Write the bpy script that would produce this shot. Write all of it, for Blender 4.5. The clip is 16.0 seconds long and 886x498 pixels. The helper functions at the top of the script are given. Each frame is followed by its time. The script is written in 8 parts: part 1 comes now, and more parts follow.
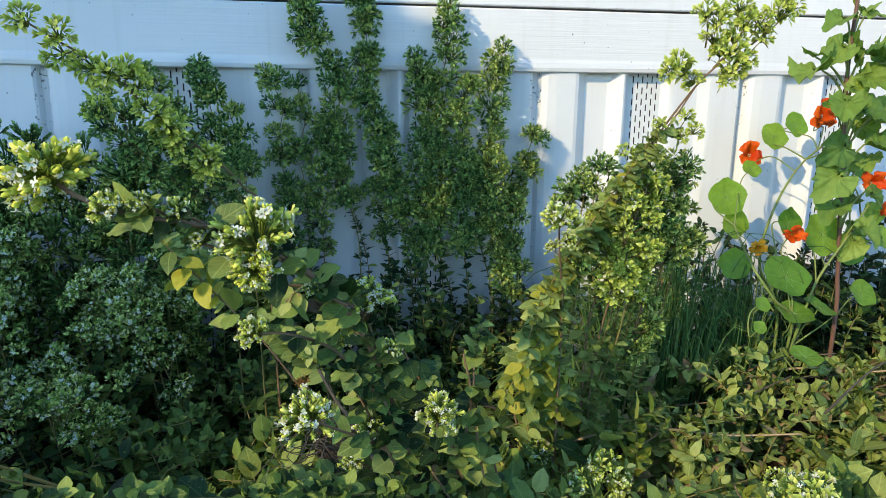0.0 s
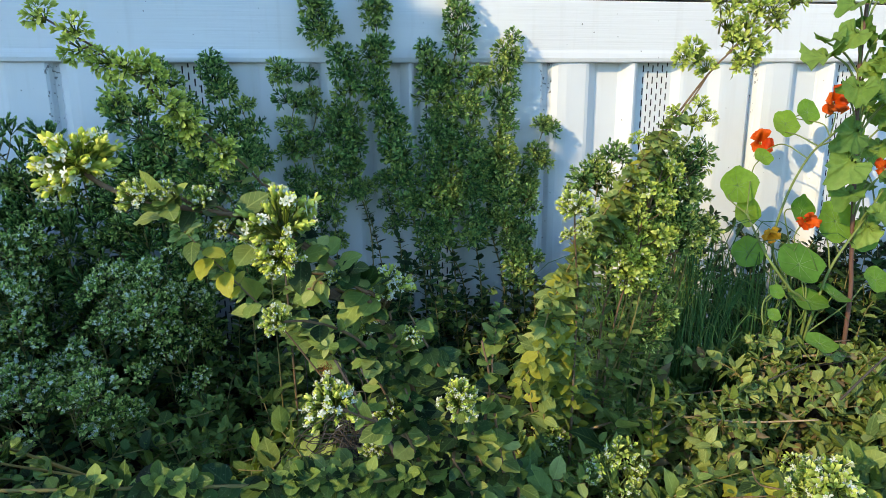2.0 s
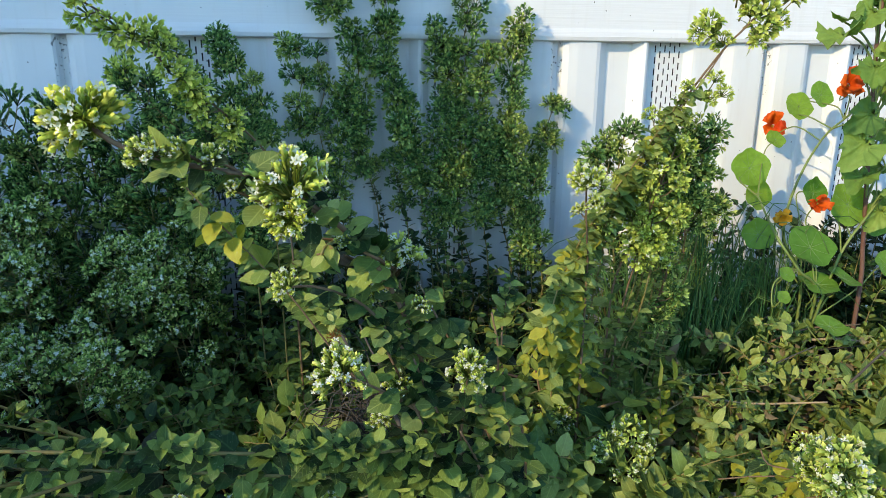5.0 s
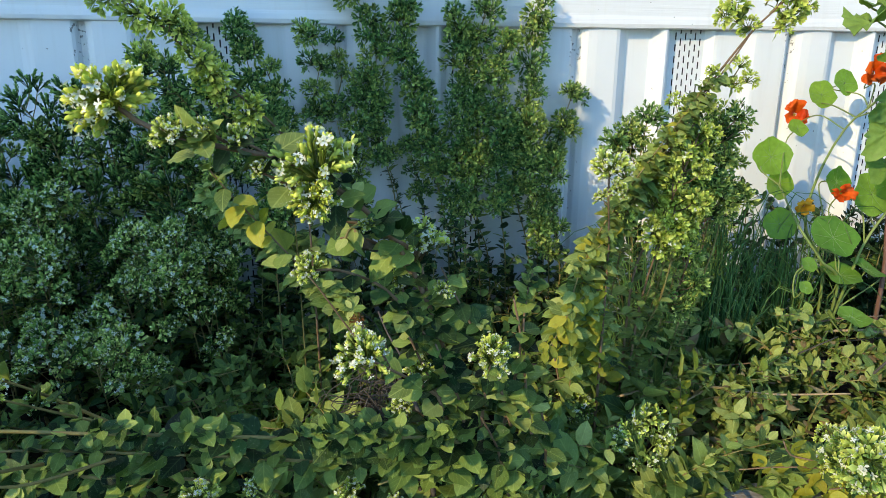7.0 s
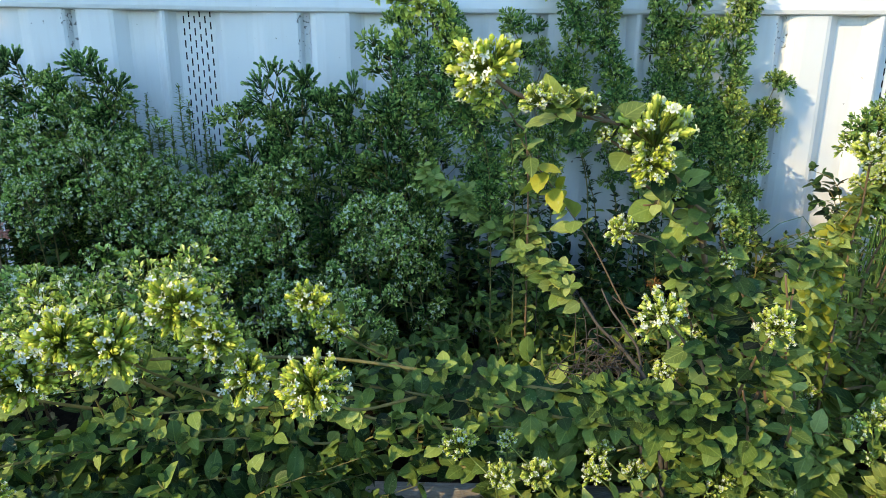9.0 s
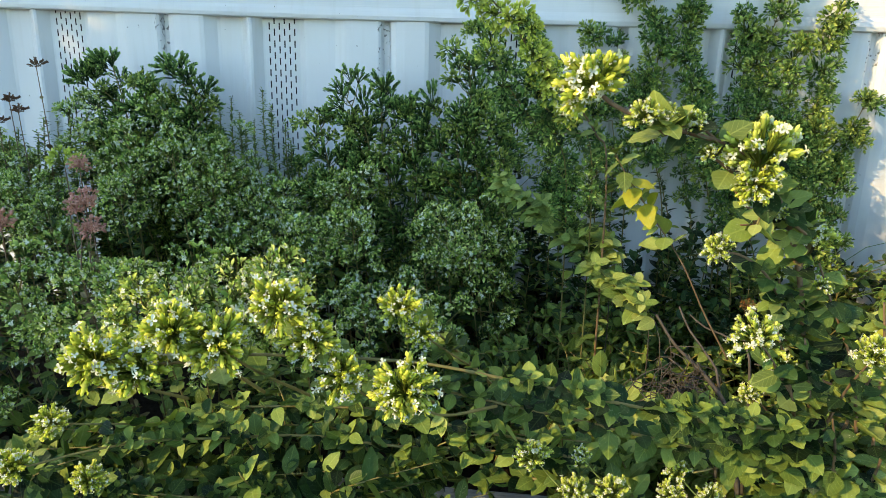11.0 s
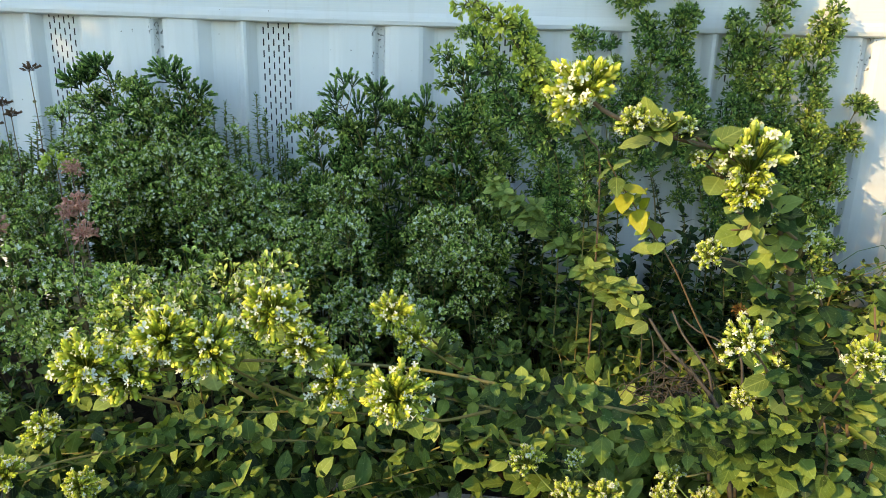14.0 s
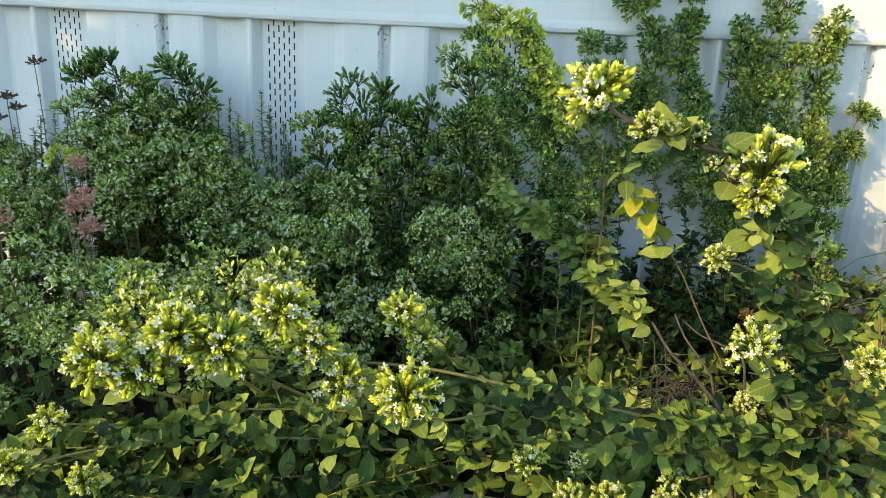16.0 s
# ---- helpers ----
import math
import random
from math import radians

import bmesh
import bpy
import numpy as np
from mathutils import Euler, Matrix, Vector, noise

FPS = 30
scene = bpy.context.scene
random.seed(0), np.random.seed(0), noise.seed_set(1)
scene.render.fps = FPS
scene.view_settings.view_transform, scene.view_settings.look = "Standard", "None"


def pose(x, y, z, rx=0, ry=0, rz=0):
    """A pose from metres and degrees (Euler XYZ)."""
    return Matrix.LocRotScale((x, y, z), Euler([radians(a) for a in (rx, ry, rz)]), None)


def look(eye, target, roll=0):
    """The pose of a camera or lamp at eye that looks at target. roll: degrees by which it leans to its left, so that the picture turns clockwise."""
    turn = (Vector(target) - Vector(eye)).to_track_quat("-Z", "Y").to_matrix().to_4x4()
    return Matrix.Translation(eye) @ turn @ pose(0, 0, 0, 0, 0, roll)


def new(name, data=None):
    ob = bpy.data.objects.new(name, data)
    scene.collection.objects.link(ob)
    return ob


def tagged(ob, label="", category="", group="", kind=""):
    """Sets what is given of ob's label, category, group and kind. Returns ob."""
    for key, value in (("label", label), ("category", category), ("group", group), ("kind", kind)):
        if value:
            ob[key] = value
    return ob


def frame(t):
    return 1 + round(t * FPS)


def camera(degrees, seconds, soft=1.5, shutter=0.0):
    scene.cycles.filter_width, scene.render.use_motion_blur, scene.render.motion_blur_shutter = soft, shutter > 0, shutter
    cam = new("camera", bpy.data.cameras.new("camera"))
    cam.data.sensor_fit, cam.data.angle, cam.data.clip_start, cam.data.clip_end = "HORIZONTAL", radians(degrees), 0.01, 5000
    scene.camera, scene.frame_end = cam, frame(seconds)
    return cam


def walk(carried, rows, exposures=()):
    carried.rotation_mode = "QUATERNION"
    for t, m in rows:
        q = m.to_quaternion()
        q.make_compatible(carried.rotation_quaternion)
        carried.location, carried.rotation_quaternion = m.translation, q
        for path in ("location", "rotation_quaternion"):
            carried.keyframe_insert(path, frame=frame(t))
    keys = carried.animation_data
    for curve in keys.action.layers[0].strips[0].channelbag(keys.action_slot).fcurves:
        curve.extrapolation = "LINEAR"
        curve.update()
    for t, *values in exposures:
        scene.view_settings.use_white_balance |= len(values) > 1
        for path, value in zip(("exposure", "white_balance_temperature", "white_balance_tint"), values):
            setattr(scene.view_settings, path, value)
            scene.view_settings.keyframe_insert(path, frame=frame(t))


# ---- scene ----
cam = camera(64.3, 16.0, soft=0.5)
PATH = [
    (0, (-0.052, 0.248, 0.728), (0.309, 2.159, 0.26), 0.6),
    (0.5, (-0.051, 0.246, 0.729), (0.306, 2.157, 0.261), 0.2),
    (1, (-0.052, 0.246, 0.726), (0.305, 2.156, 0.254), -0.1),
    (1.5, (-0.054, 0.247, 0.726), (0.296, 2.157, 0.247), -0.2),
    (2, (-0.061, 0.245, 0.724), (0.279, 2.155, 0.241), -0.2),
    (2.5, (-0.061, 0.245, 0.725), (0.274, 2.155, 0.236), -0.2),
    (3, (-0.055, 0.247, 0.718), (0.28, 2.155, 0.22), -0.2),
    (3.5, (-0.051, 0.249, 0.716), (0.29, 2.155, 0.213), -0.1),
    (4, (-0.054, 0.249, 0.713), (0.286, 2.153, 0.204), 0.1),
    (6.5, (-0.075, 0.253, 0.707), (0.225, 2.157, 0.172), 0.6),
    (7, (-0.072, 0.254, 0.704), (0.219, 2.156, 0.16), 0.5),
    (7.5, (-0.07, 0.254, 0.699), (0.215, 2.154, 0.142), 0.5),
    (8, (-0.07, 0.257, 0.694), (0.205, 2.156, 0.129), 0.5),
    (8.5, (-0.115, 0.248, 0.691), (0.029, 2.158, 0.113), -0.2),
    (9, (-0.199, 0.222, 0.692), (-0.24, 2.142, 0.134), 0.3),
    (9.5, (-0.219, 0.218, 0.694), (-0.341, 2.137, 0.144), 0.9),
    (10, (-0.224, 0.217, 0.694), (-0.386, 2.135, 0.15), 1.3),
    (12.5, (-0.222, 0.214, 0.695), (-0.429, 2.129, 0.158), 1.5),
    (13, (-0.216, 0.215, 0.696), (-0.411, 2.132, 0.158), 1.7),
    (13.5, (-0.217, 0.214, 0.698), (-0.407, 2.132, 0.166), 1.5),
    (14, (-0.222, 0.215, 0.696), (-0.406, 2.135, 0.166), 1.5),
    (14.5, (-0.228, 0.215, 0.693), (-0.409, 2.135, 0.161), 1.6),
    (15, (-0.229, 0.215, 0.695), (-0.408, 2.134, 0.162), 2.0),
    (15.5, (-0.229, 0.212, 0.699), (-0.406, 2.132, 0.168), 2.4),
    (16, (-0.231, 0.212, 0.696), (-0.406, 2.133, 0.168), 2.5),
]
walk(cam, [(t, look(eye, target, roll)) for t, eye, target, roll in PATH],
     [(0.0, 1.42, 6450, 4), (8.0, 1.49, 6400, 3), (9.2, 1.71, 7000, 3), (12.5, 1.80, 8600, 5), (16.0, 1.82, 8800, 5)])

import collections

# ---- light ----
SUN_TO = Vector((0.70, 0.58, -0.42)).normalized()      # the way the sunlight travels
world = bpy.data.worlds.new("sky")
scene.world = world
world.use_nodes = True
wn = world.node_tree
sky = wn.nodes.new("ShaderNodeTexSky")
sky.sky_type, sky.sun_disc = "NISHITA", False
sky.sun_elevation = math.asin(-SUN_TO.z)
sky.sun_rotation = math.atan2(-SUN_TO.x, -SUN_TO.y)
sky.air_density, sky.dust_density, sky.ozone_density = 1.0, 0.1, 4.8
wn.links.new(sky.outputs[0], wn.nodes["Background"].inputs[0])
wn.nodes["Background"].inputs[1].default_value = 0.15
sun_data = bpy.data.lights.new("sun", "SUN")
sun_data.energy, sun_data.angle, sun_data.color = 1.66, radians(0.4), (1.0, 0.75, 0.44)
sun = new("sun", sun_data)
sun.matrix_world = look(Vector((0, 0, 0.6)) - SUN_TO * 8, (0, 0, 0.6))


# ---- materials ----
def nodes_of(name):
    m = bpy.data.materials.new(name)
    m.use_nodes = True
    return m, m.node_tree, m.node_tree.nodes["Principled BSDF"]


def add(nt, kind, **values):
    n = nt.nodes.new(kind)
    for k, v in values.items():
        n.inputs[int(k[1:]) if k[0] == "i" and k[1:].isdigit() else k].default_value = v
    return n


def ramp(nt, fac, stops):
    r = nt.nodes.new("ShaderNodeValToRGB")
    el = r.color_ramp.elements
    el[0].position, el[0].color = stops[0][0], (*stops[0][1], 1)
    el[1].position, el[1].color = stops[-1][0], (*stops[-1][1], 1)
    for p, c in stops[1:-1]:
        el.new(p).color = (*c, 1)
    nt.links.new(fac, r.inputs[0])
    return r.outputs[0]


def calc(nt, op, a, b):
    n = nt.nodes.new("ShaderNodeMath")
    n.operation = op
    for i, v in enumerate((a, b)):
        if isinstance(v, (int, float)):
            n.inputs[i].default_value = v
        else:
            nt.links.new(v, n.inputs[i])
    return n.outputs[0]


def blend(nt, fac, a, b, mode="MIX"):
    n = nt.nodes.new("ShaderNodeMix")
    n.data_type, n.blend_type = "RGBA", mode
    for i, v in ((0, fac), (6, a), (7, b)):
        if isinstance(v, (int, float)):
            n.inputs[i].default_value = v
        elif isinstance(v, tuple):
            n.inputs[i].default_value = (*v, 1)
        else:
            nt.links.new(v, n.inputs[i])
    return n.outputs[2]


def noise_at(nt, scale, detail=3.0, coord=None, rough=0.55):
    n = add(nt, "ShaderNodeTexNoise", Scale=scale, Detail=detail, Roughness=rough)
    if coord is None:
        coord = nt.nodes.new("ShaderNodeNewGeometry").outputs["Position"]
    nt.links.new(coord, n.inputs["Vector"])
    return n.outputs[0]


def bump(nt, bsdf, height, strength, distance):
    b = add(nt, "ShaderNodeBump", Strength=strength, Distance=distance)
    nt.links.new(height, b.inputs["Height"])
    nt.links.new(b.outputs[0], bsdf.inputs["Normal"])
    return b


def leaf_material(name, tones, glow, rough=0.5, spots=(0.16, 0.10, 0.03), spot=0.0, veins=True, pale_tip_base_shade=False):
    """Leaf skin: tones per leaf, veins along the blade, light passing through."""
    m, nt, bsdf = nodes_of(name)
    geo = nt.nodes.new("ShaderNodeNewGeometry")
    info = nt.nodes.new("ShaderNodeObjectInfo")
    pick = calc(nt, "FRACT", calc(nt, "ADD", geo.outputs["Random Per Island"], info.outputs["Random"]), 0.0)
    col = ramp(nt, pick, [(i / max(1, len(tones) - 1), c) for i, c in enumerate(tones)])
    mottle = noise_at(nt, 140, 3, geo.outputs["Position"])
    col = blend(nt, 0.55, col, ramp(nt, mottle, [(0.3, (0.55, 0.6, 0.5)), (0.7, (1.0, 1.0, 1.0))]), "MULTIPLY")
    if spot > 0:
        blot = noise_at(nt, 75, 4, geo.outputs["Position"])
        col = blend(nt, ramp(nt, blot, [(0.62, (0, 0, 0)), (0.70, (spot, spot, spot))]), col, spots)
    height = mottle
    # tips paler by growth; bases darkened to paint the shade inside heads
    if pale_tip_base_shade:
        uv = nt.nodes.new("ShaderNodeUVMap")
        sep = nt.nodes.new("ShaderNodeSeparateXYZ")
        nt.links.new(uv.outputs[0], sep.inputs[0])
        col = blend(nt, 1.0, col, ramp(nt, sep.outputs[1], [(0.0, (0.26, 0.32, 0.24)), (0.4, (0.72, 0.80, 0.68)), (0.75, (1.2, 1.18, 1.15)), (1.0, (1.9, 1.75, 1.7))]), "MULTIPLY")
    if veins:
        fleck = noise_at(nt, 620, 2, geo.outputs["Position"])
        col = blend(nt, ramp(nt, fleck, [(0.66, (0, 0, 0)), (0.72, (0.35, 0.35, 0.35))]), col, (0.42, 0.46, 0.32))
        uv = nt.nodes.new("ShaderNodeUVMap")
        sep = nt.nodes.new("ShaderNodeSeparateXYZ")
        nt.links.new(uv.outputs[0], sep.inputs[0])
        side = calc(nt, "ABSOLUTE", calc(nt, "SUBTRACT", sep.outputs[0], 0.5), 0.0)
        mid = calc(nt, "LESS_THAN", side, 0.028)
        rib = calc(nt, "FRACT", calc(nt, "MULTIPLY", calc(nt, "SUBTRACT", sep.outputs[1], calc(nt, "MULTIPLY", side, 0.75)), 6.0), 0.0)
        line = calc(nt, "LESS_THAN", rib, 0.13)
        vein = calc(nt, "MAXIMUM", mid, calc(nt, "MULTIPLY", line, 0.55))
        col = blend(nt, calc(nt, "MULTIPLY", vein, 0.15), col, tuple(min(1, c * 1.9 + 0.03) for c in tones[-1]))
        height = calc(nt, "SUBTRACT", mottle, calc(nt, "MULTIPLY", vein, 0.5))
    nt.links.new(col, bsdf.inputs["Base Color"])
    bsdf.inputs["Roughness"].default_value = rough
    bsdf.inputs["Specular IOR Level"].default_value = 0.2
    bump(nt, bsdf, height, 0.35, 0.0012)
    thin = nt.nodes.new("ShaderNodeBsdfTranslucent")
    nt.links.new(blend(nt, 1.0, col, (0.85, 1.0, 0.30), "MULTIPLY"), thin.inputs[0])
    mix = nt.nodes.new("ShaderNodeMixShader")
    mix.inputs[0].default_value = glow
    nt.links.new(bsdf.outputs[0], mix.inputs[1])
    nt.links.new(thin.outputs[0], mix.inputs[2])
    nt.links.new(mix.outputs[0], nt.nodes["Material Output"].inputs[0])
    return m


def plain(name, tones, rough, scale, fine, relief=0.4, depth=0.002, spec=0.3, stretch=(1, 1, 1)):
    """A solid surface with two scales of mottling and a fine relief."""
    m, nt, bsdf = nodes_of(name)
    geo = nt.nodes.new("ShaderNodeNewGeometry")
    mp = nt.nodes.new("ShaderNodeMapping")
    mp.inputs["Scale"].default_value = stretch
    nt.links.new(geo.outputs["Position"], mp.inputs[0])
    big = noise_at(nt, scale, 4, mp.outputs[0])
    small = noise_at(nt, fine, 4, mp.outputs[0])
    both = calc(nt, "ADD", calc(nt, "MULTIPLY", big, 0.6), calc(nt, "MULTIPLY", small, 0.4))
    col = ramp(nt, both, [(0.3 + 0.4 * i / max(1, len(tones) - 1), c) for i, c in enumerate(tones)])
    nt.links.new(col, bsdf.inputs["Base Color"])
    bsdf.inputs["Roughness"].default_value = rough
    bsdf.inputs["Specular IOR Level"].default_value = spec
    bump(nt, bsdf, both, relief, depth)
    return m


M_LEAF = leaf_material("oregano_leaf_green", [(0.022, 0.048, 0.012), (0.118, 0.185, 0.0418), (0.185, 0.265, 0.057), (0.263, 0.335, 0.0779)], 0.17, spot=0.12)
# leaf green darkened to stand for leaves in shade
M_LEAF_SHADE = leaf_material("oregano_leaf_shade", [(0.005, 0.014, 0.004), (0.02, 0.05, 0.014), (0.065, 0.13, 0.035)], 0.18)
M_LEAF_OLIVE = leaf_material("oregano_leaf_olive", [(0.11, 0.165, 0.045), (0.21, 0.28, 0.075), (0.32, 0.39, 0.11), (0.43, 0.48, 0.15)], 0.30, spot=0.12)
M_LEAF_YELLOW = leaf_material("oregano_leaf_yellow", [(0.30, 0.33, 0.045), (0.42, 0.42, 0.055), (0.50, 0.46, 0.06), (0.25, 0.31, 0.045)], 0.38, spot=0.25)
M_LEAF_DRY = leaf_material("withered_leaf", [(0.16, 0.11, 0.055), (0.25, 0.19, 0.09), (0.33, 0.27, 0.14), (0.11, 0.075, 0.04)], 0.15, rough=0.75)
M_BUD = leaf_material("oregano_bud_green", [(0.0706, 0.13, 0.0306), (0.202, 0.29, 0.071), (0.373, 0.45, 0.115), (0.544, 0.58, 0.186)], 0.22, veins=False, pale_tip_base_shade=True)
M_BUD_DEEP = leaf_material("oregano_bud_deep", [(0.0252, 0.07, 0.0197), (0.0857, 0.18, 0.0503), (0.202, 0.33, 0.0929), (0.353, 0.47, 0.153)], 0.18, veins=False, pale_tip_base_shade=True)
M_BUD_LIME = leaf_material("oregano_bud_lime", [(0.302, 0.39, 0.057), (0.504, 0.55, 0.0912), (0.686, 0.67, 0.16)], 0.30, veins=False, pale_tip_base_shade=True)
M_BUD_PALE = leaf_material("oregano_bud_pale", [(0.108, 0.21, 0.0502), (0.258, 0.38, 0.0941), (0.451, 0.54, 0.156), (0.666, 0.7, 0.272)], 0.24, veins=False, pale_tip_base_shade=True)
M_BUD_LIGHT = leaf_material("oregano_bud_light", [(0.373, 0.46, 0.0798), (0.504, 0.57, 0.125), (0.645, 0.67, 0.205)], 0.28, veins=False, pale_tip_base_shade=True)
M_BUD_PINK = leaf_material("oregano_bud_faded_pink", [(0.66, 0.26, 0.22), (0.88, 0.48, 0.40), (0.56, 0.24, 0.17)], 0.2, veins=False)
M_BUD_BROWN = leaf_material("dry_seed_head", [(0.085, 0.045, 0.028), (0.14, 0.075, 0.045), (0.20, 0.11, 0.07)], 0.1, rough=0.8, veins=False)
M_RUST = leaf_material("rusty_withered_head", [(0.20, 0.085, 0.025), (0.30, 0.13, 0.035), (0.13, 0.06, 0.02)], 0.2, rough=0.8, veins=False)
M_PETAL = leaf_material("white_petal", [(0.84, 0.84, 0.78), (0.90, 0.90, 0.86)], 0.30, veins=False)
M_STEM = plain("oregano_stem", [(0.16, 0.12, 0.045), (0.22, 0.18, 0.06), (0.13, 0.15, 0.05)], 0.6, 30, 300)
M_STEM_BROWN = plain("woody_stem", [(0.11, 0.07, 0.04), (0.20, 0.13, 0.075), (0.15, 0.10, 0.06)], 0.75, 40, 400)
M_STEM_GREEN = plain("green_stem", [(0.14, 0.20, 0.05), (0.22, 0.26, 0.07)], 0.5, 30, 300)
M_STRAW = plain("straw_stem", [(0.26, 0.18, 0.09), (0.40, 0.30, 0.17), (0.20, 0.13, 0.07)], 0.7, 30, 300)
M_TWIG = plain("dry_twig", [(0.035, 0.030, 0.025), (0.10, 0.088, 0.072)], 0.85, 60, 500)
M_NAST = leaf_material("nasturtium_leaf", [(0.15, 0.32, 0.05), (0.22, 0.40, 0.06), (0.30, 0.46, 0.07)], 0.50, rough=0.42, veins=False)
M_NAST_VEIN = plain("nasturtium_vein", [(0.20, 0.33, 0.10), (0.24, 0.36, 0.12)], 0.5, 50, 300)
M_MALLOW = leaf_material("hollyhock_leaf", [(0.10, 0.19, 0.04), (0.17, 0.28, 0.055), (0.27, 0.38, 0.08)], 0.30, rough=0.5, spot=0.2, veins=False)
M_MALLOW_STEM = plain("hollyhock_stem", [(0.11, 0.045, 0.038), (0.15, 0.08, 0.06), (0.11, 0.08, 0.04)], 0.6, 25, 300)
M_ORANGE = leaf_material("orange_petal", [(0.72, 0.085, 0.008), (0.80, 0.14, 0.012), (0.66, 0.05, 0.008)], 0.32, veins=False)
M_GOLD = leaf_material("golden_petal", [(0.80, 0.36, 0.02), (0.82, 0.44, 0.04)], 0.3, veins=False)
M_GRASS = leaf_material("chive_blade", [(0.045, 0.12, 0.035), (0.085, 0.19, 0.05), (0.14, 0.26, 0.07), (0.20, 0.28, 0.085)], 0.25, veins=False)
M_SOIL = plain("dark_garden_soil", [(0.012, 0.008, 0.005), (0.028, 0.019, 0.012), (0.05, 0.034, 0.022)], 0.95, 9, 120, 0.9, 0.012, 0.1)
M_HIDDEN = plain("shade_backing", [(0.012, 0.012, 0.013), (0.02, 0.02, 0.021)], 0.9, 20, 100)
M_BARK = plain("tree_bark", [(0.06, 0.045, 0.03), (0.14, 0.105, 0.07)], 0.9, 14, 90, 0.8, 0.01)


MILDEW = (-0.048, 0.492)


def painted(name, tint, grain):
    """White paint on siding: dirt specks, faint rain streaks, embossed wood grain."""
    m, nt, bsdf = nodes_of(name)
    geo = nt.nodes.new("ShaderNodeNewGeometry")
    wide = noise_at(nt, 5, 4, geo.outputs["Position"])
    mp = nt.nodes.new("ShaderNodeMapping")
    mp.inputs["Scale"].default_value = (60, 60, 4)
    nt.links.new(geo.outputs["Position"], mp.inputs[0])
    streak = noise_at(nt, 1.0, 3, mp.outputs[0])
    speck = noise_at(nt, 95, 2, geo.outputs["Position"])
    col = blend(nt, ramp(nt, wide, [(0.35, (0, 0, 0)), (0.75, (0.5, 0.5, 0.5))]), tint, tuple(c * 0.86 for c in tint))
    col = blend(nt, ramp(nt, streak, [(0.55, (0, 0, 0)), (0.80, (0.25, 0.25, 0.25))]), col, (0.50, 0.48, 0.42))
    col = blend(nt, ramp(nt, speck, [(0.745, (0, 0, 0)), (0.765, (0.8, 0.8, 0.8))]), col, (0.10, 0.09, 0.08))
    if not grain:
        sep = nt.nodes.new("ShaderNodeSeparateXYZ")
        nt.links.new(geo.outputs["Position"], sep.inputs[0])
        cell = calc(nt, "FRACT", calc(nt, "DIVIDE", calc(nt, "SUBTRACT", sep.outputs[0], 0.534), 0.4085), 0.0)
        seam = calc(nt, "LESS_THAN", calc(nt, "ABSOLUTE", calc(nt, "SUBTRACT", cell, 0.545), 0.0), 0.030)
        high = ramp(nt, sep.outputs[2], [(0.58, (0, 0, 0)), (0.742, (1, 1, 1))])
        spots = noise_at(nt, 130, 3, geo.outputs["Position"])
        dark = ramp(nt, calc(nt, "ADD", spots, calc(nt, "MULTIPLY", high, 0.12)), [(0.70, (0, 0, 0)), (0.73, (0.8, 0.8, 0.8))])
        col = blend(nt, calc(nt, "MULTIPLY", dark, seam), col, (0.06, 0.06, 0.055))
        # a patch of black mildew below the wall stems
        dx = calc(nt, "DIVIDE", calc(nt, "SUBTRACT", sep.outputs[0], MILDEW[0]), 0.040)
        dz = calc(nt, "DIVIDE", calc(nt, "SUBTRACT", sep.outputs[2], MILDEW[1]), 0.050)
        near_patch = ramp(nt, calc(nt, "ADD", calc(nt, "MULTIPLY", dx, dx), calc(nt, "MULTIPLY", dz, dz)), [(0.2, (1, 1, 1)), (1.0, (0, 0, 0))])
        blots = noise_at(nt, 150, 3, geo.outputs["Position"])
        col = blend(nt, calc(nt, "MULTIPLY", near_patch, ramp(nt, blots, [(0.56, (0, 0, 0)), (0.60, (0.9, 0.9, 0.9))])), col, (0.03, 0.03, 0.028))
    nt.links.new(col, bsdf.inputs["Base Color"])
    bsdf.inputs["Roughness"].default_value = 0.42
    bsdf.inputs["Specular IOR Level"].default_value = 0.35
    mg = nt.nodes.new("ShaderNodeMapping")
    mg.inputs["Scale"].default_value = (3, 30, 150) if grain else (40, 40, 6)
    nt.links.new(geo.outputs["Position"], mg.inputs[0])
    bump(nt, bsdf, noise_at(nt, 1.6 if grain else 1.0, 4, mg.outputs[0]), 0.38 if grain else 0.12, 0.0016)
    return m


M_TRIM = painted("white_embossed_trim", (0.73, 0.73, 0.72), True)
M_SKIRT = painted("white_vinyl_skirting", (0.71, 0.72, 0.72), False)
M_WOOD = plain("weathered_grey_board", [(0.17, 0.15, 0.125), (0.30, 0.27, 0.225), (0.40, 0.36, 0.30)], 0.85, 4, 40, 0.8, 0.004, 0.2, (3, 26, 26))


# ---- mesh helpers ----
def mesh_of(name, V, F, mats, UV=None, smooth=True, index=None):
    me = bpy.data.meshes.new(name)
    V, F = np.asarray(V, float), np.asarray(F, int)
    me.from_pydata(V.tolist(), [], F.tolist())
    for m in (mats if isinstance(mats, (list, tuple)) else [mats]):
        me.materials.append(m)
    if UV is not None:
        lay = me.uv_layers.new(name="UVMap")
        lay.data.foreach_set("uv", np.asarray(UV, float)[F.ravel()].ravel())
    if smooth:
        me.polygons.foreach_set("use_smooth", np.ones(len(F), bool))
    if index is not None:
        me.polygons.foreach_set("material_index", np.asarray(index, int))
    me.update()
    return me


